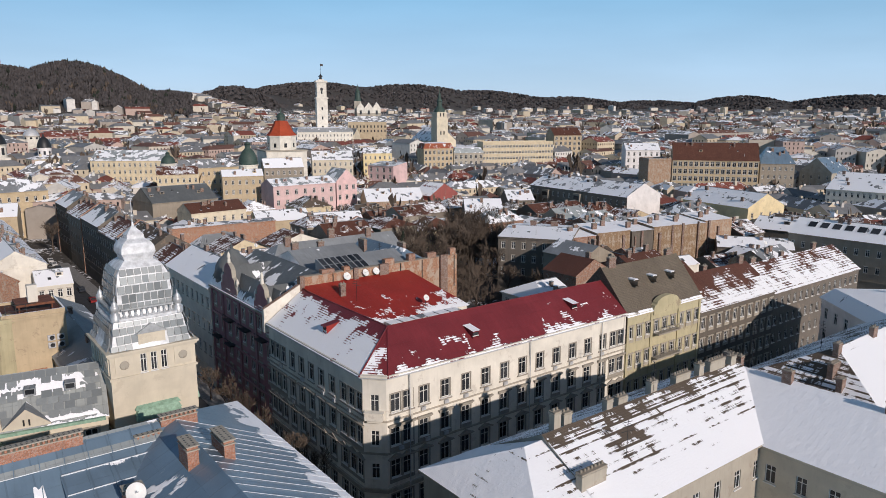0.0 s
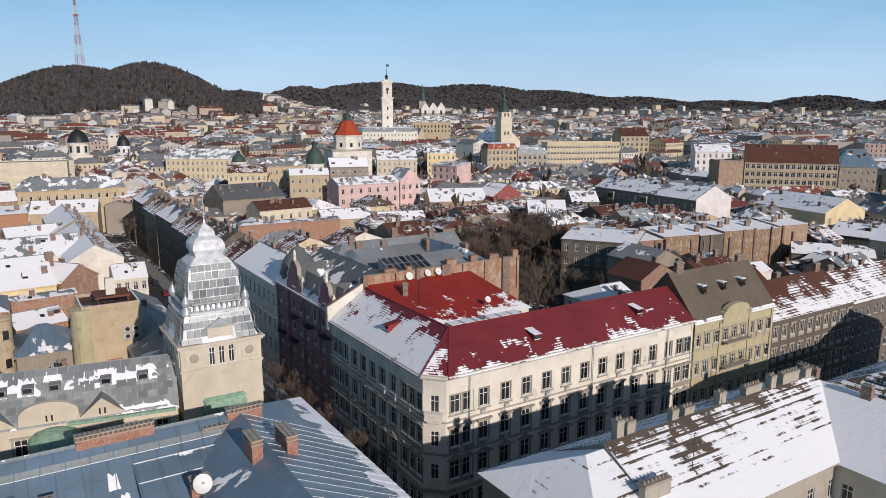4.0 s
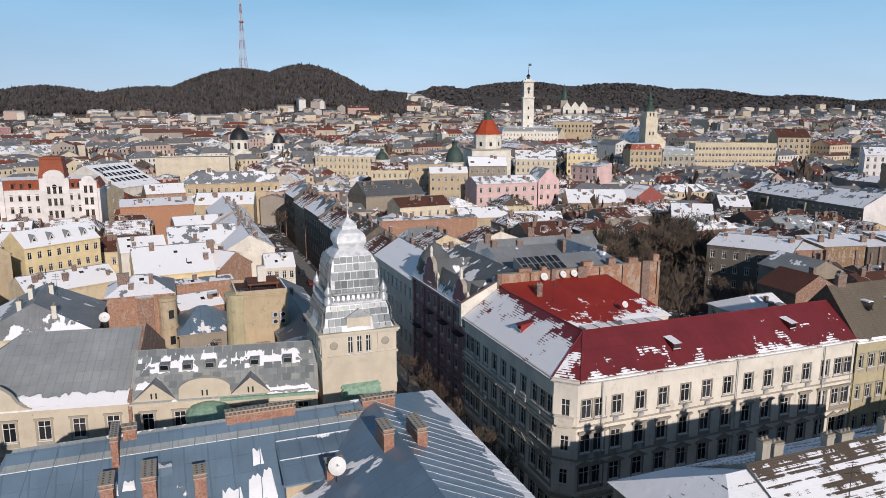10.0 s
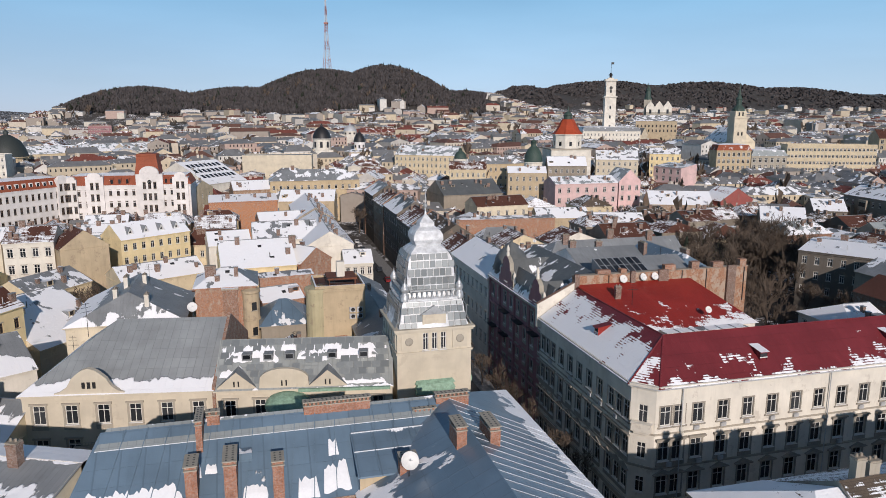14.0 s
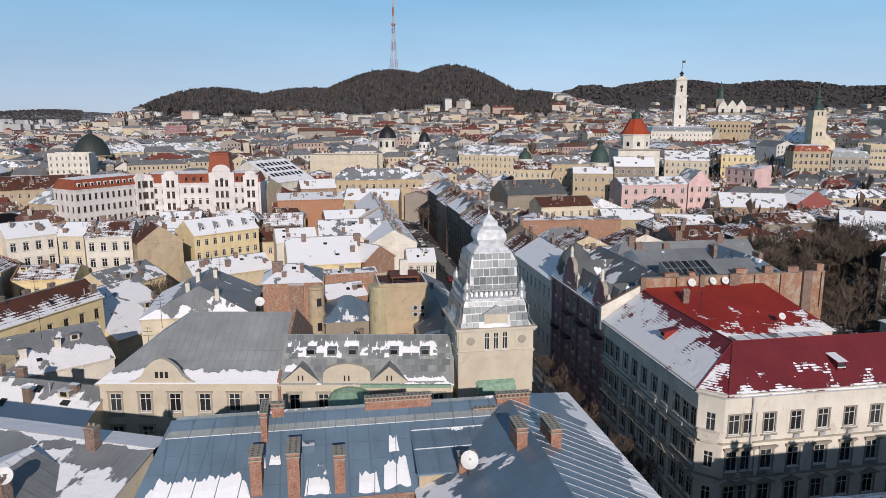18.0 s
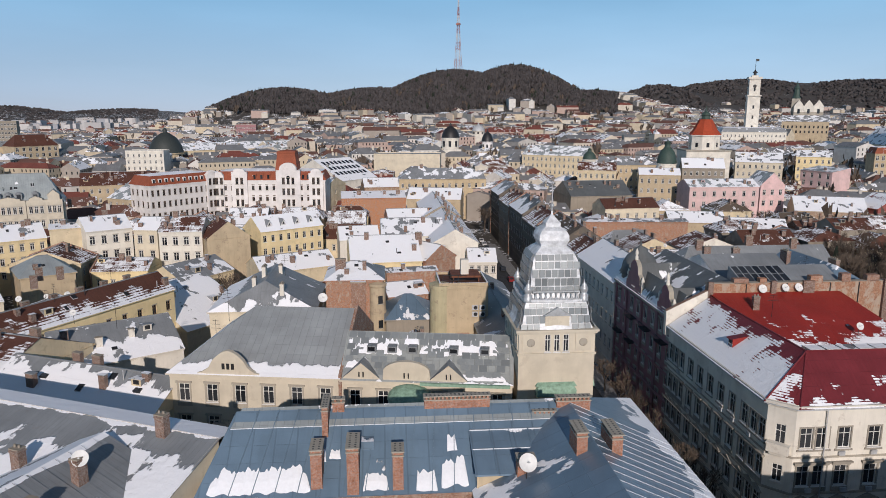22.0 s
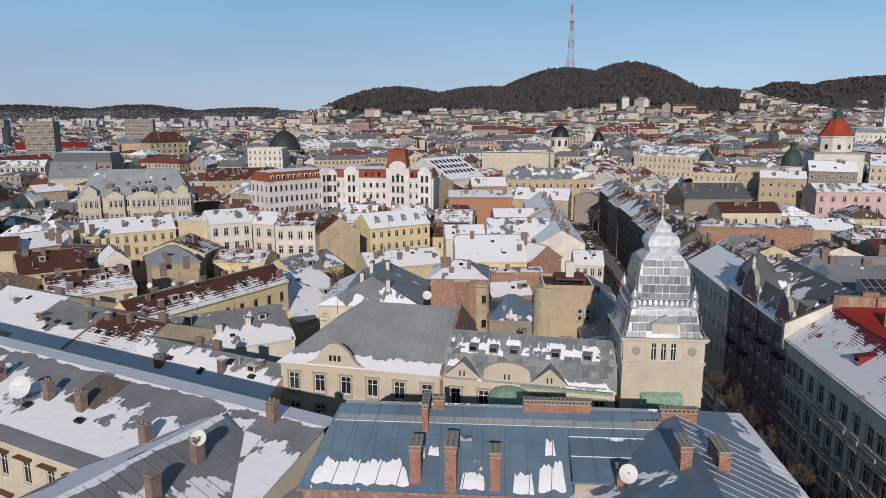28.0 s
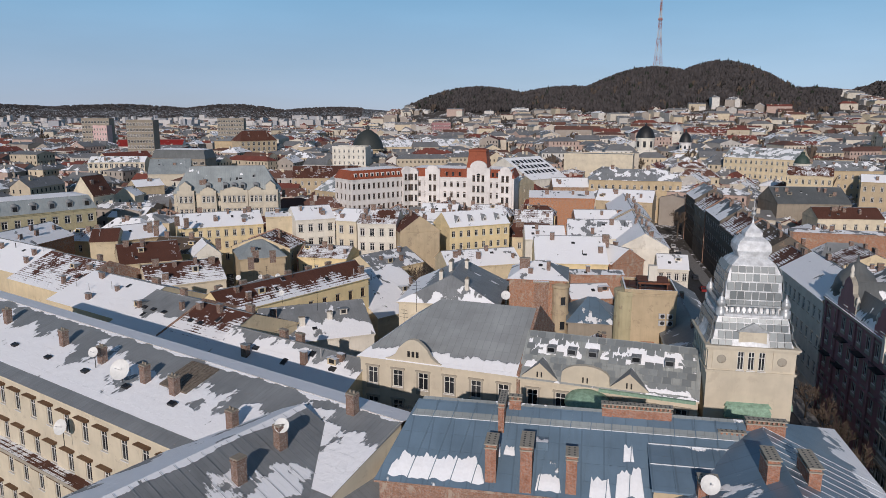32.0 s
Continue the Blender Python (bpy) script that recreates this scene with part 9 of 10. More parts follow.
def fill_middle():
    rnd = random.Random(7)
    groups = []
    for i in range(-30, 60):
        for j in range(-40, 40):
            fx, fy = i * 21.0, j * 17.5
            m = pose(RF[0], RF[1], 0, 0, 0, RF[2])
            if abs((i % 4)) == 3 and rnd.random() < 0.5:
                continue
            p = m @ Vector((fx, fy, 0))
            r = p.length
            if r < 75 or r > 350 or not in_view(p.x, p.y):
                continue
            w, d = rnd.uniform(15, 20.5), rnd.uniform(12, 15.5)
            x0, y0 = fx - w / 2, fy - d / 2
            if any(is_taken(*(m @ Vector((x0 + w * a, y0 + d * b, 0))).xy) for a in (0, 0.5, 1) for b in (0, 0.5, 1)):
                continue
            if yard(fx, fy):
                continue
            al = "x" if rnd.random() < 0.6 else "y"
            h = rnd.uniform(6.0, 10.5)
            wins = {"f": (int(w / 3.4), 3), "l": (int(d / 3.6), 3)} if p.x > -60 else {"f": (int(w / 3.4), 3), "r": (int(d / 3.6), 3)}
            sn = rnd.choice((None, None, 0.6, 0.64, 0.5) if p.x < -60 else (None, None, 0.45, 0.58, 0.5))
            rh = rnd.uniform(2.6, 4.4)
            if r < 260:
                ROOFTOPS.append((fx, fy, land(p.x, p.y) + DATUM + h + rh))
            block(RF, x0, y0, x0 + w, y0 + d, h, rh=rh, roof="gable", wall=rnd.choice(LITWALLS if p.x < -60 else DIMWALLS), cover=rnd.choice(MIDROOFS), along=al, name="town_house",
                  label="old town house with chimneys and patchy snow on its roof", wins=wins if r < 260 else {"f": wins["f"]}, far=True, snow=sn, hips=(0, 0) if rnd.random() < 0.6 else (3.5, 3.5), group="houses of the old town",
                  chim=tuple((rnd.uniform(2, (w if al == "x" else d) - 2), rnd.uniform(4, 9), 1.5, 0.7, 1.6) for _ in range(rnd.randint(1, 3))), fire=("l",) if (rnd.random() < 0.25) else ())


def yard(fx, fy):
    """Open yards and gardens of the blocks."""
    return (44 < fx < 128 and 18 < fy < 148) or (128 < fx < 150 and 18 < fy < 76) or (15 < fx < 44 and 84 < fy < 120) or (-110 < fx < -60 and 74 < fy < 100)


fill_middle()


def far_house(g, x, y, z, a, w, d, h, rh, kind, rnd, windows, wall=0, annex=True):
    c, s = math.cos(a), math.sin(a)

    def P(u, v, q):
        return (x + u * c - v * s, y + u * s + v * c, z + q)
    g.island()
    w2, d2 = w / 2, d / 2
    cs = [(-w2, -d2), (w2, -d2), (w2, d2), (-w2, d2)]
    for i in range(4):
        p, q = cs[i], cs[(i + 1) % 4]
        g.poly([P(*p, -4), P(*q, -4), P(*q, h), P(*p, h)], wall)
    hip = 0 if rnd.random() < 0.5 else min(w2 * 0.6, d2)
    if not hip:
        g.poly([P(-w2, -d2, h), P(-w2, 0, h + rh), P(-w2, d2, h)], 0)
        g.poly([P(w2, d2, h), P(w2, 0, h + rh), P(w2, -d2, h)], 0)
    g.island()
    lit = math.sin(a) * SUN_TO.x - math.cos(a) * SUN_TO.y
    s0 = rnd.uniform(0.32, 0.61)
    o = 0.4
    sf, sb = s0 - 0.1 * lit, s0 + 0.1 * lit
    g.poly([P(-w2 - o, -d2 - o, h - 0.2), P(w2 + o, -d2 - o, h - 0.2), P(w2 - hip, 0, h + rh), P(-w2 + hip, 0, h + rh)], kind, sf)
    g.poly([P(w2 + o, d2 + o, h - 0.2), P(-w2 - o, d2 + o, h - 0.2), P(-w2 + hip, 0, h + rh), P(w2 - hip, 0, h + rh)], kind, sb)
    if hip:
        g.poly([P(-w2 - o, d2 + o, h - 0.2), P(-w2 - o, -d2 - o, h - 0.2), P(-w2 + hip, 0, h + rh)], kind, s0)
        g.poly([P(w2 + o, -d2 - o, h - 0.2), P(w2 + o, d2 + o, h - 0.2), P(w2 - hip, 0, h + rh)], kind, s0)
    for _ in range(rnd.randint(1, 3)):
        g.island()
        u, v = rnd.uniform(-w2 * 0.7, w2 * 0.7), rnd.uniform(-d2 * 0.4, d2 * 0.4)
        t = h + rh + 0.9
        q = [(u - 0.8, v - 0.4), (u + 0.8, v - 0.4), (u + 0.8, v + 0.4), (u - 0.8, v + 0.4)]
        for i in range(4):
            g.poly([P(*q[i], h), P(*q[(i + 1) % 4], h), P(*q[(i + 1) % 4], t), P(*q[i], t)], 0)
        g.poly([P(*k, t) for k in q], 0)
    if annex and rnd.random() < 0.55:
        k = rnd.choice((-1, 1))
        ax, ay, _ = P(k * w2 * rnd.uniform(0.5, 0.9), -d2 * rnd.uniform(0.6, 1.2), 0)
        far_house(g, ax, ay, z, a + math.pi / 2, d * rnd.uniform(0.6, 0.9), w * rnd.uniform(0.22, 0.38), h * rnd.uniform(0.55, 1.05), rh * rnd.uniform(0.4, 0.8), rnd.choice((1, 1, 2, 3)), rnd, False, wall, False)
    if windows:
        fl = max(2, int(h / 3.6))
        for ln, f in ((w, lambda u: (u, -d2 - 0.04)), (d, lambda u: (-w2 - 0.04, -u)), (d, lambda u: (w2 + 0.04, u))):
            n = int(ln / 3.0)
            for i in range(n):
                for k in range(fl):
                    g.island()
                    u0 = -ln / 2 + (i + 0.5) * ln / n
                    if rnd.random() < 0.12:
                        continue
                    a0, a1 = f(u0 - 0.45), f(u0 + 0.45)
                    zz = 1.3 + k * (h - 0.6) / fl
                    g.poly([P(*a0, zz), P(*a1, zz), P(*a1, zz + 1.9), P(*a0, zz + 1.9)], 4)


def fill_far():
    rnd = random.Random(9)
    bands = ((335, 620, 25, 18, True), (620, 1000, 31, 23, True), (1000, 1900, 32, 30, False), (1900, 3300, 62, 60, False))
    for bi, (r0, r1, sx, sy, win) in enumerate(bands):
        g = Geo()
        ang = radians(RF[2] + (-6, 4, 12, 0)[bi])
        n = int(r1 / sx) + 2
        k = int(r1 / sy) + 2
        for i in range(-n, n):
            for j in range(-k, k):
                fx, fy = i * sx + rnd.uniform(-2.5, 2.5), j * sy + rnd.uniform(-2.5, 2.5)
                x = fx * math.cos(ang) - fy * math.sin(ang)
                y = fx * math.sin(ang) + fy * math.cos(ang)
                r = math.hypot(x, y)
                if not (r0 <= r < r1) or not in_view(x, y) or is_taken(x, y):
                    continue
                if i % 5 == 0 and rnd.random() < 0.6:
                    continue
                z = land(x, y)
                b = math.degrees(math.atan2(-x, y))
                if wooded(x, y, r, b) or (r > 1000 and rnd.random() < 0.25):
                    continue
                w, d = sx * rnd.uniform(0.72, 1.04), sy * rnd.uniform(0.62, 0.86)
                if rnd.random() < 0.18 and r < 1000:
                    w *= 1.7
                if r > 1000:
                    w, d = rnd.uniform(16, 44), rnd.uniform(11, 16)
                h, rh = rnd.uniform(7, 14), rnd.uniform(1.8, 4.6)
                if rnd.random() < 0.15:
                    h += 6
                if 560 < r < 1000 and b > 48:
                    h += 6
                if r < 640 and b < 26:
                    h = rnd.uniform(4, 9)
                tall = False
                if r > 1000:
                    h *= 0.85
                if r > 1900 and b > 50 and rnd.random() < 0.45:
                    w, d, h, rh = rnd.choice((14, 16, 28, 44)), 12, rnd.uniform(12, 30), 0.5
                    tall = True
                if r > 1900 and b < 10 and rnd.random() < 0.03:
                    w, d, h, rh = rnd.uniform(20, 40), 14, rnd.uniform(22, 34), 0.5
                far_house(g, x, y, z, ang + rnd.choice((0, math.pi / 2, 0.0)) + 0.7 * noise.noise((x * 0.004, y * 0.004, 7.0)) + rnd.gauss(0, 0.07), w, d, h, rh, rnd.choice((1, 1, 1, 1, 1, 1, 2, 2, 3)), rnd, win and r < 800, 5 if tall else 0)
        ob = part("distant_houses", g, [F_WALL, F_ROOF, F_ROOF2, F_ROOF3, M_GLASS, F_BLOCK])
        tagged(ob, "crowded old town houses with snowy roofs far off", "houses", kind="stuff")


def wooded(x, y, r, b):
    z = land(x, y)
    if 21 < b < 54 and r > 1380:
        return z > 44 + 14 * noise.noise((x * 0.006, y * 0.006, 0))
    if r > 1900:
        return z > 64 or (b > 56 and r > 3900)
    return False


fill_far()


def far_woods():
    """Bare winter woods on the hills: fans of twigs on thin trunks."""
    rnd = random.Random(13)
    g = Geo()
    cnt = 0
    while cnt < 44000:
        b = rnd.uniform(-34, 86)
        r = rnd.uniform(1900, 4800)
        if rnd.random() < 0.42:
            b, r = rnd.uniform(20, 55), rnd.uniform(1380, 1950)
        x, y = -r * math.sin(radians(b)), r * math.cos(radians(b))
        cnt += 0.2
        if not wooded(x, y, r, b):
            continue
        cnt += 0.8
        z = land(x, y)
        h = rnd.uniform(9, 16) * (1.0 if r < 2000 else 0.55)
        w = h * rnd.uniform(0.28, 0.42) * (1.0 if r < 2000 else 5.5)
        pine = r < 2000 and rnd.random() < 0.02
        g.island()
        for k in range(7):
            a = rnd.uniform(0, 2 * math.pi)
            t = rnd.uniform(0.5, 1.0)
            e = w * rnd.uniform(0.5, 1.0)
            if r < 2000:
                p0 = (x, y, z + h * rnd.uniform(0.05, 0.3))
                p1 = (x + math.cos(a) * e, y + math.sin(a) * e, z + h * t * 0.8)
                p2 = (x + math.cos(a + 0.9) * e * 0.7, y + math.sin(a + 0.9) * e * 0.7, z + h * t * (1.25 if pine else 1.0))
            else:
                p0 = (x - math.cos(a) * e, y - math.sin(a) * e, z - 2)
                p1 = (x + math.cos(a) * e, y + math.sin(a) * e, z - 2)
                p2 = (x + math.cos(a) * e * rnd.uniform(-0.6, 0.6), y + math.sin(a) * e * 0.3, z + h * t)
            g.poly([p0, p1, p2], 1 if pine else 0)
    ob = part("hill_woods", g, [M_WOOD, M_FIR])
    tagged(ob, "bare brown winter woods on the hills", "trees", kind="stuff")


far_woods()

# ---- trees ----


def limb(g, p, d, length, r, depth, rnd, mat):
    q = p + d * length
    g.tube(p, q, r, r * 0.62, 5 if depth > 2 else 3, mat if depth > 1 else 1)
    if depth == 0:
        return
    n = 3 if depth > 2 else rnd.randint(3, 5)
    for i in range(n):
        a = rnd.uniform(0, 2 * math.pi)
        tilt = rnd.uniform(0.25, 0.75)
        u = d.orthogonal().normalized()
        u.rotate(Matrix.Rotation(a, 3, d))
        nd = (d * math.cos(tilt) + u * math.sin(tilt) + Vector((0, 0, 0.12))).normalized()
        start = p + d * length * rnd.uniform(0.55, 1.0)
        limb(g, start, nd, length * rnd.uniform(0.6, 0.85), max(r * 0.55, 0.04), depth - 1, rnd, mat)


TREE_KINDS = {}


def bare_tree(x, y, z, h, seed, turn, label="bare brown winter tree in the yard", group="bare trees"):
    """A leafless tree: trunk, limbs and a crown of fine twigs."""
    if seed not in TREE_KINDS:
        rnd = random.Random(seed)
        t, c = Geo(), Geo()
        top = Vector((0.1, 0.05, 3.6))
        t.tube((0, 0, -0.4), top, 0.30, 0.2, 8)
        for i in range(5):
            a = i * 1.256 + rnd.uniform(-0.4, 0.4)
            d = Vector((math.cos(a) * rnd.uniform(0.25, 0.6), math.sin(a) * rnd.uniform(0.25, 0.6), 1)).normalized()
            limb(c, top - Vector((0, 0, rnd.uniform(0, 1.2))), d, rnd.uniform(2.6, 3.4), 0.15, 4, rnd, 0)
        TREE_KINDS[seed] = (t.mesh("trunk", [M_BARK]), c.mesh("crown", [M_BARK, M_TWIG]))
    root = thing("bare_tree", pose(x, y, z, 0, 0, turn), label, "tree", group)
    tm, cm = TREE_KINDS[seed]
    k = h / 11.5
    for nm, me in (("trunk", tm), ("crown", cm)):
        ob = part(nm, me, None, root)
        ob.scale = (k * 0.85, k * 0.85, k)


def fir_tree(x, y, z, h, seed):
    rnd = random.Random(seed)
    root = thing("fir_tree", pose(x, y, z), "dark green fir tree in the yard", "tree")
    g = Geo()
    g.tube((0, 0, -0.3), (0, 0, h), 0.28, 0.04, 7)
    part("trunk", g, M_BARK, root)
    g = Geo()
    for i in range(420):
        q = rnd.random() ** 0.8
        zz = h * (0.1 + 0.9 * q)
        r = (1 - q) * h * 0.26 * rnd.uniform(0.7, 1.1) + 0.15
        a = rnd.uniform(0, 2 * math.pi)
        c, s = math.cos(a), math.sin(a)
        w = 0.35 + 0.25 * (1 - q)
        g.island()
        g.poly([(c * 0.1, s * 0.1, zz + 0.25), (c * r - s * w, s * r + c * w, zz - r * 0.3), (c * r * 1.15, s * r * 1.15, zz - r * 0.42), (c * r + s * w, s * r - c * w, zz - r * 0.3)])
    part("crown", g, M_FIR, root)


def at_rf(x, y):
    return pose(RF[0], RF[1], 0, 0, 0, RF[2]) @ Vector((x, y, 0))


rnd = random.Random(31)
for tx, ty, th in ((50, 44, 15), (56, 58, 17), (62, 72, 18), (70, 86, 18), (80, 98, 17), (70, 60, 16), (84, 76, 16), (92, 88, 15), 
                   (84, 86, 17), (92, 100, 18), (100, 112, 18), (108, 126, 18), (104, 137, 19), (116, 140, 18), (122, 130, 17), (96, 124, 18), (112, 118, 17), (88, 116, 18), (98, 138, 18),
                   (88, 52, 12), (100, 62, 13), (118, 60, 13), (132, 52, 13), (74, 74, 17), (90, 106, 16)):
    p = at_rf(tx + rnd.uniform(-2, 2), ty + rnd.uniform(-2, 2))
    bare_tree(p.x, p.y, -DATUM, th * rnd.uniform(0.9, 1.1), rnd.choice((1, 2, 3)), rnd.uniform(0, 360))
for ty in (6, 13, 20, 27, 34, 42, 50, 60, 72, 84):
    for tx in (-15.2, -2.2):
        if rnd.random() < 0.5:
            p = at_rf(tx, ty)
            bare_tree(p.x, p.y, -DATUM, rnd.uniform(6.5, 9.0), rnd.choice((1, 2, 3)), rnd.uniform(0, 360), "bare street tree on the pavement", "street trees")
for tx, ty, th in ((-88, 105, 15), (-69, 205, 14), (-62, 212, 13), (-20, 215, 9), (-16, 240, 9), (128, 235, 14), (122, 244, 12), (-100, 92, 10)):
    p = at_rf(tx, ty)
    bare_tree(p.x, p.y, land(p.x, p.y), th, rnd.choice((1, 2, 3)), rnd.uniform(0, 360))
for tx, ty, th in ((92, 128, 17), (86, 132, 13), (98, 124, 14)):
    p = at_rf(tx, ty)
    fir_tree(p.x, p.y, -DATUM, th, tx)


def town_trees():
    """Bare crowns between the far houses."""
    rnd = random.Random(17)
    g = Geo()
    n = 0
    while n < 2600:
        b, r = rnd.uniform(-34, 84), 300 + 1300 * rnd.random() ** 0.7
        x, y = -r * math.sin(radians(b)), r * math.cos(radians(b))
        n += 1
        if noise.noise((x * 0.008, y * 0.008, 2.0)) < 0.02:
            continue
        z = land(x, y)
        h = rnd.uniform(12, 21)
        w = h * rnd.uniform(0.22, 0.34)
        g.island()
        for k in range(9):
            a = rnd.uniform(0, 2 * math.pi)
            t = rnd.uniform(0.6, 1.0)
            e = w * rnd.uniform(0.4, 1.0)
            p0 = (x, y, z + h * rnd.uniform(0.1, 0.4))
            p1 = (x + math.cos(a) * e, y + math.sin(a) * e, z + h * t * 0.85)
            p2 = (x + math.cos(a + 0.7) * e * 0.7, y + math.sin(a + 0.7) * e * 0.7, z + h * t)
            g.poly([p0, p1, p2])
    ob = part("town_trees", g, M_TWIG)
    tagged(ob, "bare brown trees between the far houses", "trees", kind="stuff")


town_trees()

for i, (x, y, z, th) in enumerate(((-160, 127, -4, 14), (-199, 207, -2, 13), (-68, 334, -2, 15), (-86, 343, -2, 11), (95, 272, -2, 15), (96, 291, -2, 12), (-170, 282, -2, 13), (20, 247, -4, 14), (17, 279, -4, 16), (-154, 463, 0, 12), (-161, 519, 2, 12), (-294, 594, 4, 14), (-311, 576, 4, 13), (-331, 488, 2, 14), (-338, 514, 2, 13))):
    bare_tree(x, y, z, th, 1 + i % 3, i * 53)

# thicket of tall bare trees in the gardens
rnd = random.Random(41)
for i in range(42):
    u, v = rnd.random(), rnd.random()
    x, y = -5 + 18 * u + rnd.uniform(-3, 3), 230 + 80 * v
    bare_tree(x, y, land(x, y), rnd.uniform(15, 20.5), rnd.choice((1, 2, 3)), rnd.uniform(0, 360))
for x, y, th in ((14, 222, 11), (22, 219, 10), (28, 214, 9), (60, 226, 10), (78, 238, 12), (88, 243, 11), (96, 250, 12), (-27, 345, 9), (-12, 340, 10)):
    bare_tree(x, y, land(x, y), th, 1 + x % 3, x * 31)
for x, y, th in ((-23, 350, 14), (-17, 353, 12), (-30, 356, 10)):
    fir_tree(x, y, land(x, y), th, abs(x))

# ---- dishes, aerials, cars ----


def dish(m, d, label="white satellite dish on the roof"):
    root = thing("satellite_dish", m, label, "dish", "satellite dishes")
    g = Geo()
    r = d / 2
    prof = [(0.02, 0.0), (r * 0.4, r * 0.05), (r * 0.75, r * 0.17), (r, r * 0.3)]
    g.lathe([(a, b) for a, b in prof], 20)
    g.f.pop(), g.m.pop(), g.s.pop()
    tilt = pose(0, 0, r * 1.1 + 0.3, 62, 0, 0)
    part("reflector", g, M_DISH, root, at=tilt, smooth=True)
    g = Geo()
    g.tube((0, -0.02, 0.05), (0, 0.0, r * 0.95), 0.03, 0.03, 5)
    g.box(-0.06, 0.06, -0.06, 0.06, r * 0.9, r * 1.05)
    part("feed_arm", g, M_LIGHTMETAL, root, at=tilt)
    g = Geo()
    g.tube((0, 0.12, -1.2), (0, 0.12, r * 1.1 + 0.3), 0.05, 0.05, 6)
    part("mast", g, M_DARK, root)


M_DISH = plain("dish_paint", (0.72, 0.72, 0.70), 0.5, 0.0, 0.12)


def on_plan(fr, x, y, z, turn=0):
    p = pose(fr[0], fr[1], 0, 0, 0, fr[2]) @ Vector((x, y, 0))
    return pose(p.x, p.y, z, 0, 0, turn)


for fr, x, y, z, d, tn in ((HF, 54.2, -10.1, 19.0, 2.7, 40), (HF, 50.5, -16.4, 13.0, 2.0, 30), (HF, 86.0, -12.4, 21.4, 1.5, 50), (HF, 46.8, -9.4, 20.4, 1.4, 40), (RF, -35.2, -19.2, 20.8, 1.7, 45),
                           (HF, 64.0, 33.0, 12.6, 1.2, 45), (HF, 66.5, 32.6, 12.4, 1.2, 40), (HF, 71.0, 31.6, 12.0, 1.2, 50), (HF, 73.0, 31.2, 12.0, 1.2, 45), (HF, 80.5, 31.0, 12.4, 1.2, 40), (HF, 83.0, 30.6, 12.2, 1.3, 45),
                           (HF, 85.2, 30.4, 12.2, 1.3, 40), (RF, -58.5, 40.0, 21.0, 1.6, 45), (RF, 16.0, 34.4, 22.6, 1.5, 40), (RF, 20.0, 34.4, 22.8, 1.4, 50), (RF, 22.4, 34.4, 22.8, 1.4, 40), (RF, 25.6, 22.5, 19.6, 1.2, 40),
                           (HF, 30.0, 40.0, 15.5, 1.2, 45), (HF, 12.0, 44.0, 15.5, 1.2, 45), (KF, 20.0, 7.0, 14.2, 1.3, 40), (KF, 4.0, 7.0, 14.2, 1.3, 40)):
    dish(on_plan(fr, x, y, z, tn), d)


def aerial(m, h):
    root = thing("tv_aerial", m, "thin rooftop television aerial on a pole", "aerial", "aerials")
    g = Geo()
    g.tube((0, 0, -0.6), (0, 0, h), 0.045, 0.03, 5)
    part("pole", g, M_DARK, root)
    for i, z in enumerate((0.96, 0.84, 0.7)):
        g = Geo()
        w = 0.55 + 0.15 * i
        g.box(-w, w, -0.025, 0.025, h * z - 0.025, h * z + 0.025)
        part("crossbar", g, M_DARK, root)


for fr, x, y, z, h in ((HF, 40, 40, 15, 4.5), (HF, 63, 38, 14, 5), (RF, -21.5, 30.0, 13.0, 10.0), (RF, -72.0, 30.0, 22.0, 4.5), (RF, 12, 24, 22.5, 3.0), (RF, 42, -31, 20.5, 5), (RF, 46, -60, 20, 5), (RF, 20, -31, 21, 4),
                       (RF, 9, -36, 18.5, 4), (RF, 60, -32, 19, 4), (RF, 95, 9, 18, 3.5), (RF, 30, 45, 24, 3), (KF, 15, 5, 15.4, 3.5), (KF, 30, 5, 15.4, 3.5), (RF, -70, 78, 18, 4)):
    aerial(on_plan(fr, x, y, z, rnd.uniform(0, 90)), h)


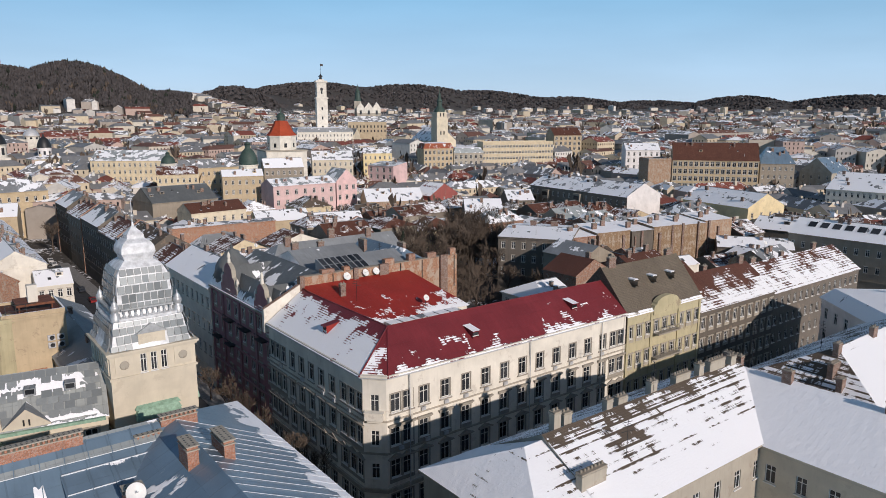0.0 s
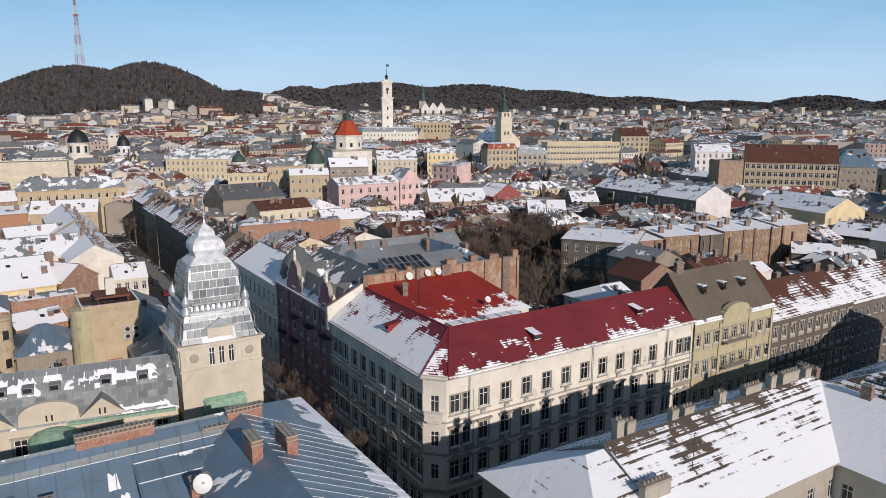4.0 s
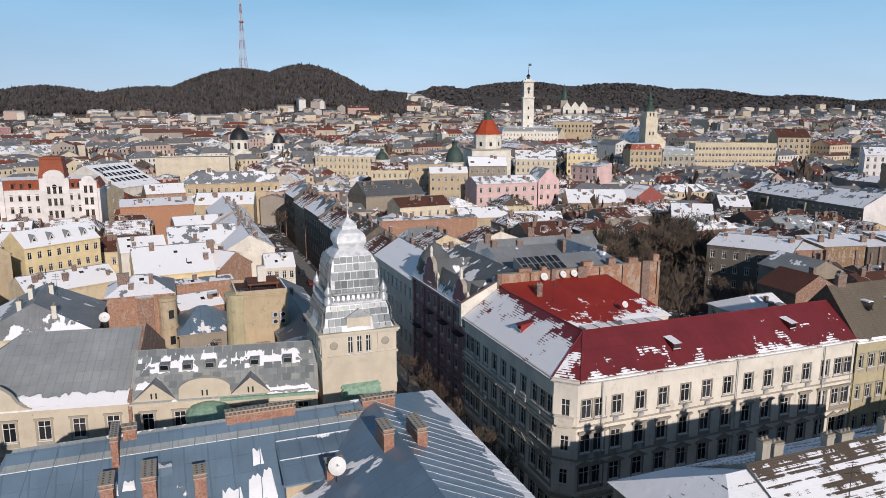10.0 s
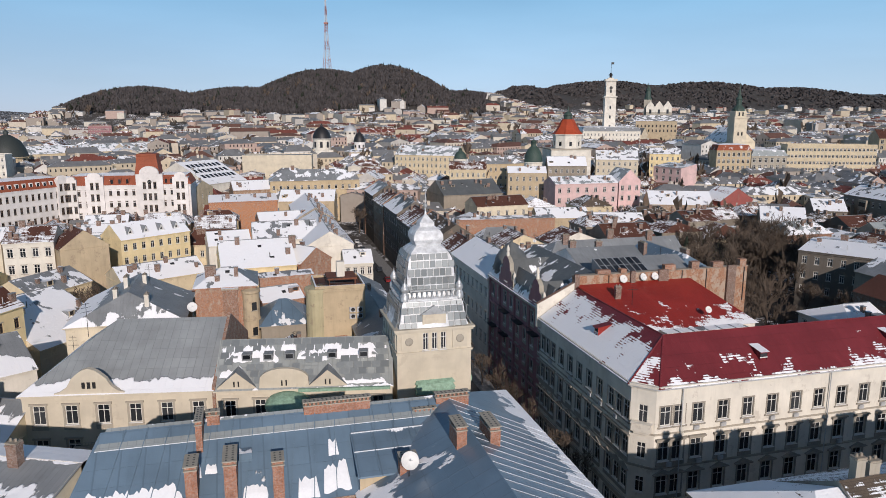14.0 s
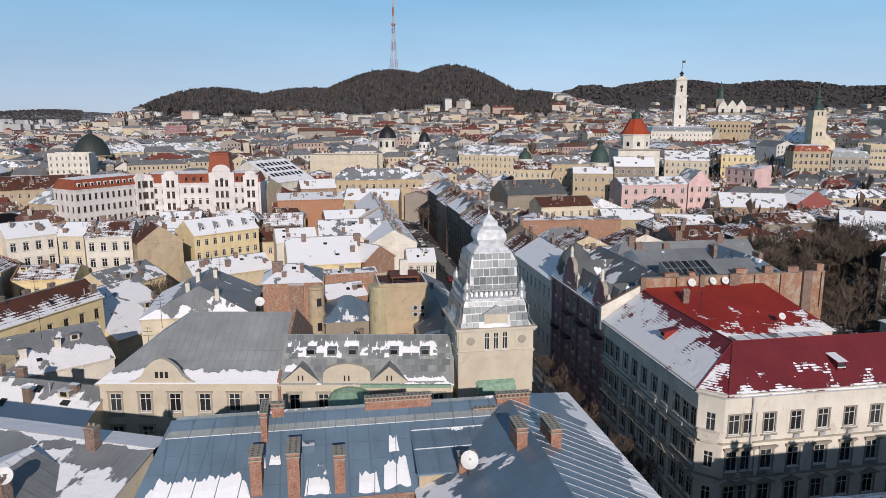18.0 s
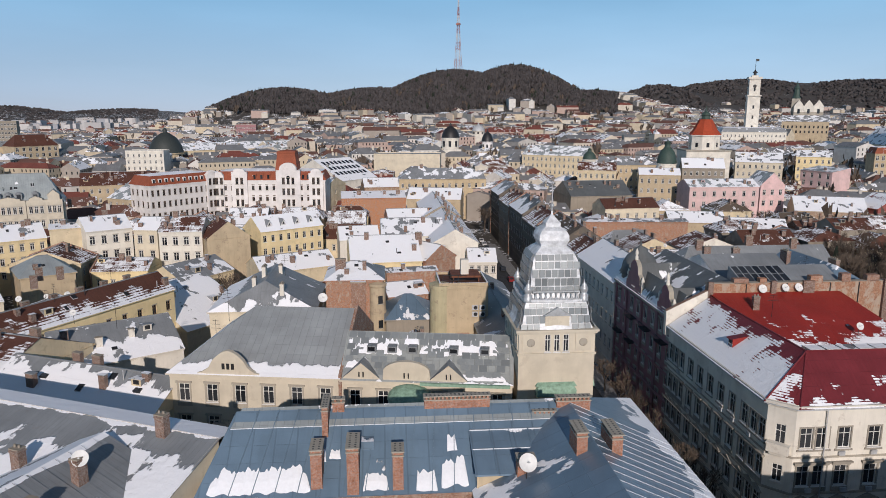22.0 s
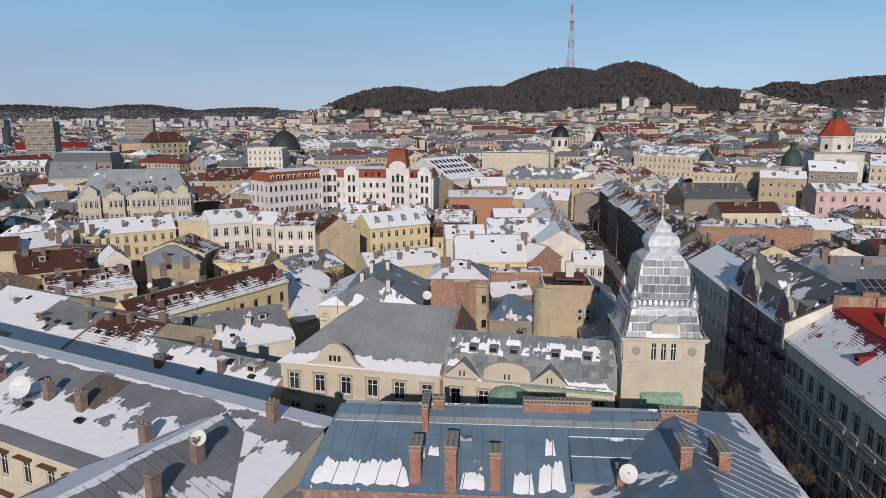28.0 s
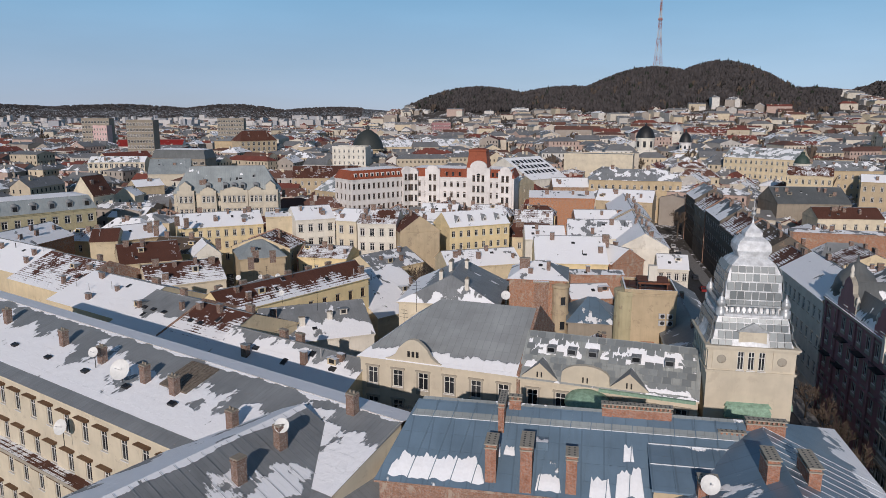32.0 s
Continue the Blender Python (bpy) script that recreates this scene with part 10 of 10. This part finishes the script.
rnd = random.Random(53)
for i, (x, y, z) in enumerate(ROOFTOPS):
    if i % 2 == 0:
        aerial(on_plan(RF, x + rnd.uniform(-1, 1) * 0.1, y, z - 0.2, rnd.uniform(0, 90)), rnd.uniform(2.6, 4.6))
    if i % 3 == 0:
        dish(on_plan(RF, x + 0.1, y + 0.3, z + 0.2, rnd.uniform(20, 60)), rnd.uniform(1.0, 1.5))


def car(m, paint, label):
    root = thing("car", m, label, "car", "parked cars")
    g = Geo()
    prof = ((-2.2, 0.35), (-2.2, 0.85), (-1.3, 1.0), (-0.7, 1.5), (1.0, 1.5), (1.7, 1.05), (2.2, 0.9), (2.2, 0.35))
    w = 0.88
    a = [(x, -w, z) for x, z in prof]
    b = [(x, w, z) for x, z in prof]
    g.poly(a)
    g.poly(list(reversed(b)))
    for i in range(len(prof)):
        j = (i + 1) % len(prof)
        g.poly([a[j], a[i], b[i], b[j]])
    part("body", g, paint, root)
    for s in (-1, 1):
        g = Geo()
        y = s * (w + 0.01)
        g.poly([(-1.15, y, 1.02), (-0.65, y, 1.42), (0.95, y, 1.42), (1.5, y, 1.06)])
        part("side_window", g, M_GLASS, root)
    for x0, z0, x1, z1 in ((-1.28, 1.03, -0.74, 1.47), (1.66, 1.09, 1.04, 1.48)):
        g = Geo()
        d = -0.02 if x0 < 0 else 0.02
        g.poly([(x0 + d, -0.75, z0), (x0 + d, 0.75, z0), (x1 + d, 0.7, z1), (x1 + d, -0.7, z1)])
        part("windscreen", g, M_GLASS, root)
    for x in (-1.35, 1.35):
        for s in (-1, 1):
            g = Geo()
            g.lathe([(0.34, -0.1), (0.34, 0.1), (0.2, 0.11)], 12)
            part("wheel", g, M_DARK, root, at=pose(x, s * 0.8, 0.34, 90, 0, 0))


CAR_PAINT = [plain(n, c, 0.3, 0.2, 0.1) for n, c in (("white_paint", (0.7, 0.7, 0.7)), ("dark_paint", (0.03, 0.035, 0.045)), ("silver_paint", (0.4, 0.41, 0.42)), ("red_paint", (0.3, 0.03, 0.03)))]
CAR_NAME = ("white parked car at the kerb", "dark parked car at the kerb", "silver parked car at the kerb", "red parked car at the kerb")
for i in range(22):
    k = rnd.randrange(4)
    sx = rnd.choice((-13.0, -4.6))
    car(on_plan(RF, sx, 100 + i * 8.4, 0.04 - DATUM, RF[2] + 90), CAR_PAINT[k], CAR_NAME[k])
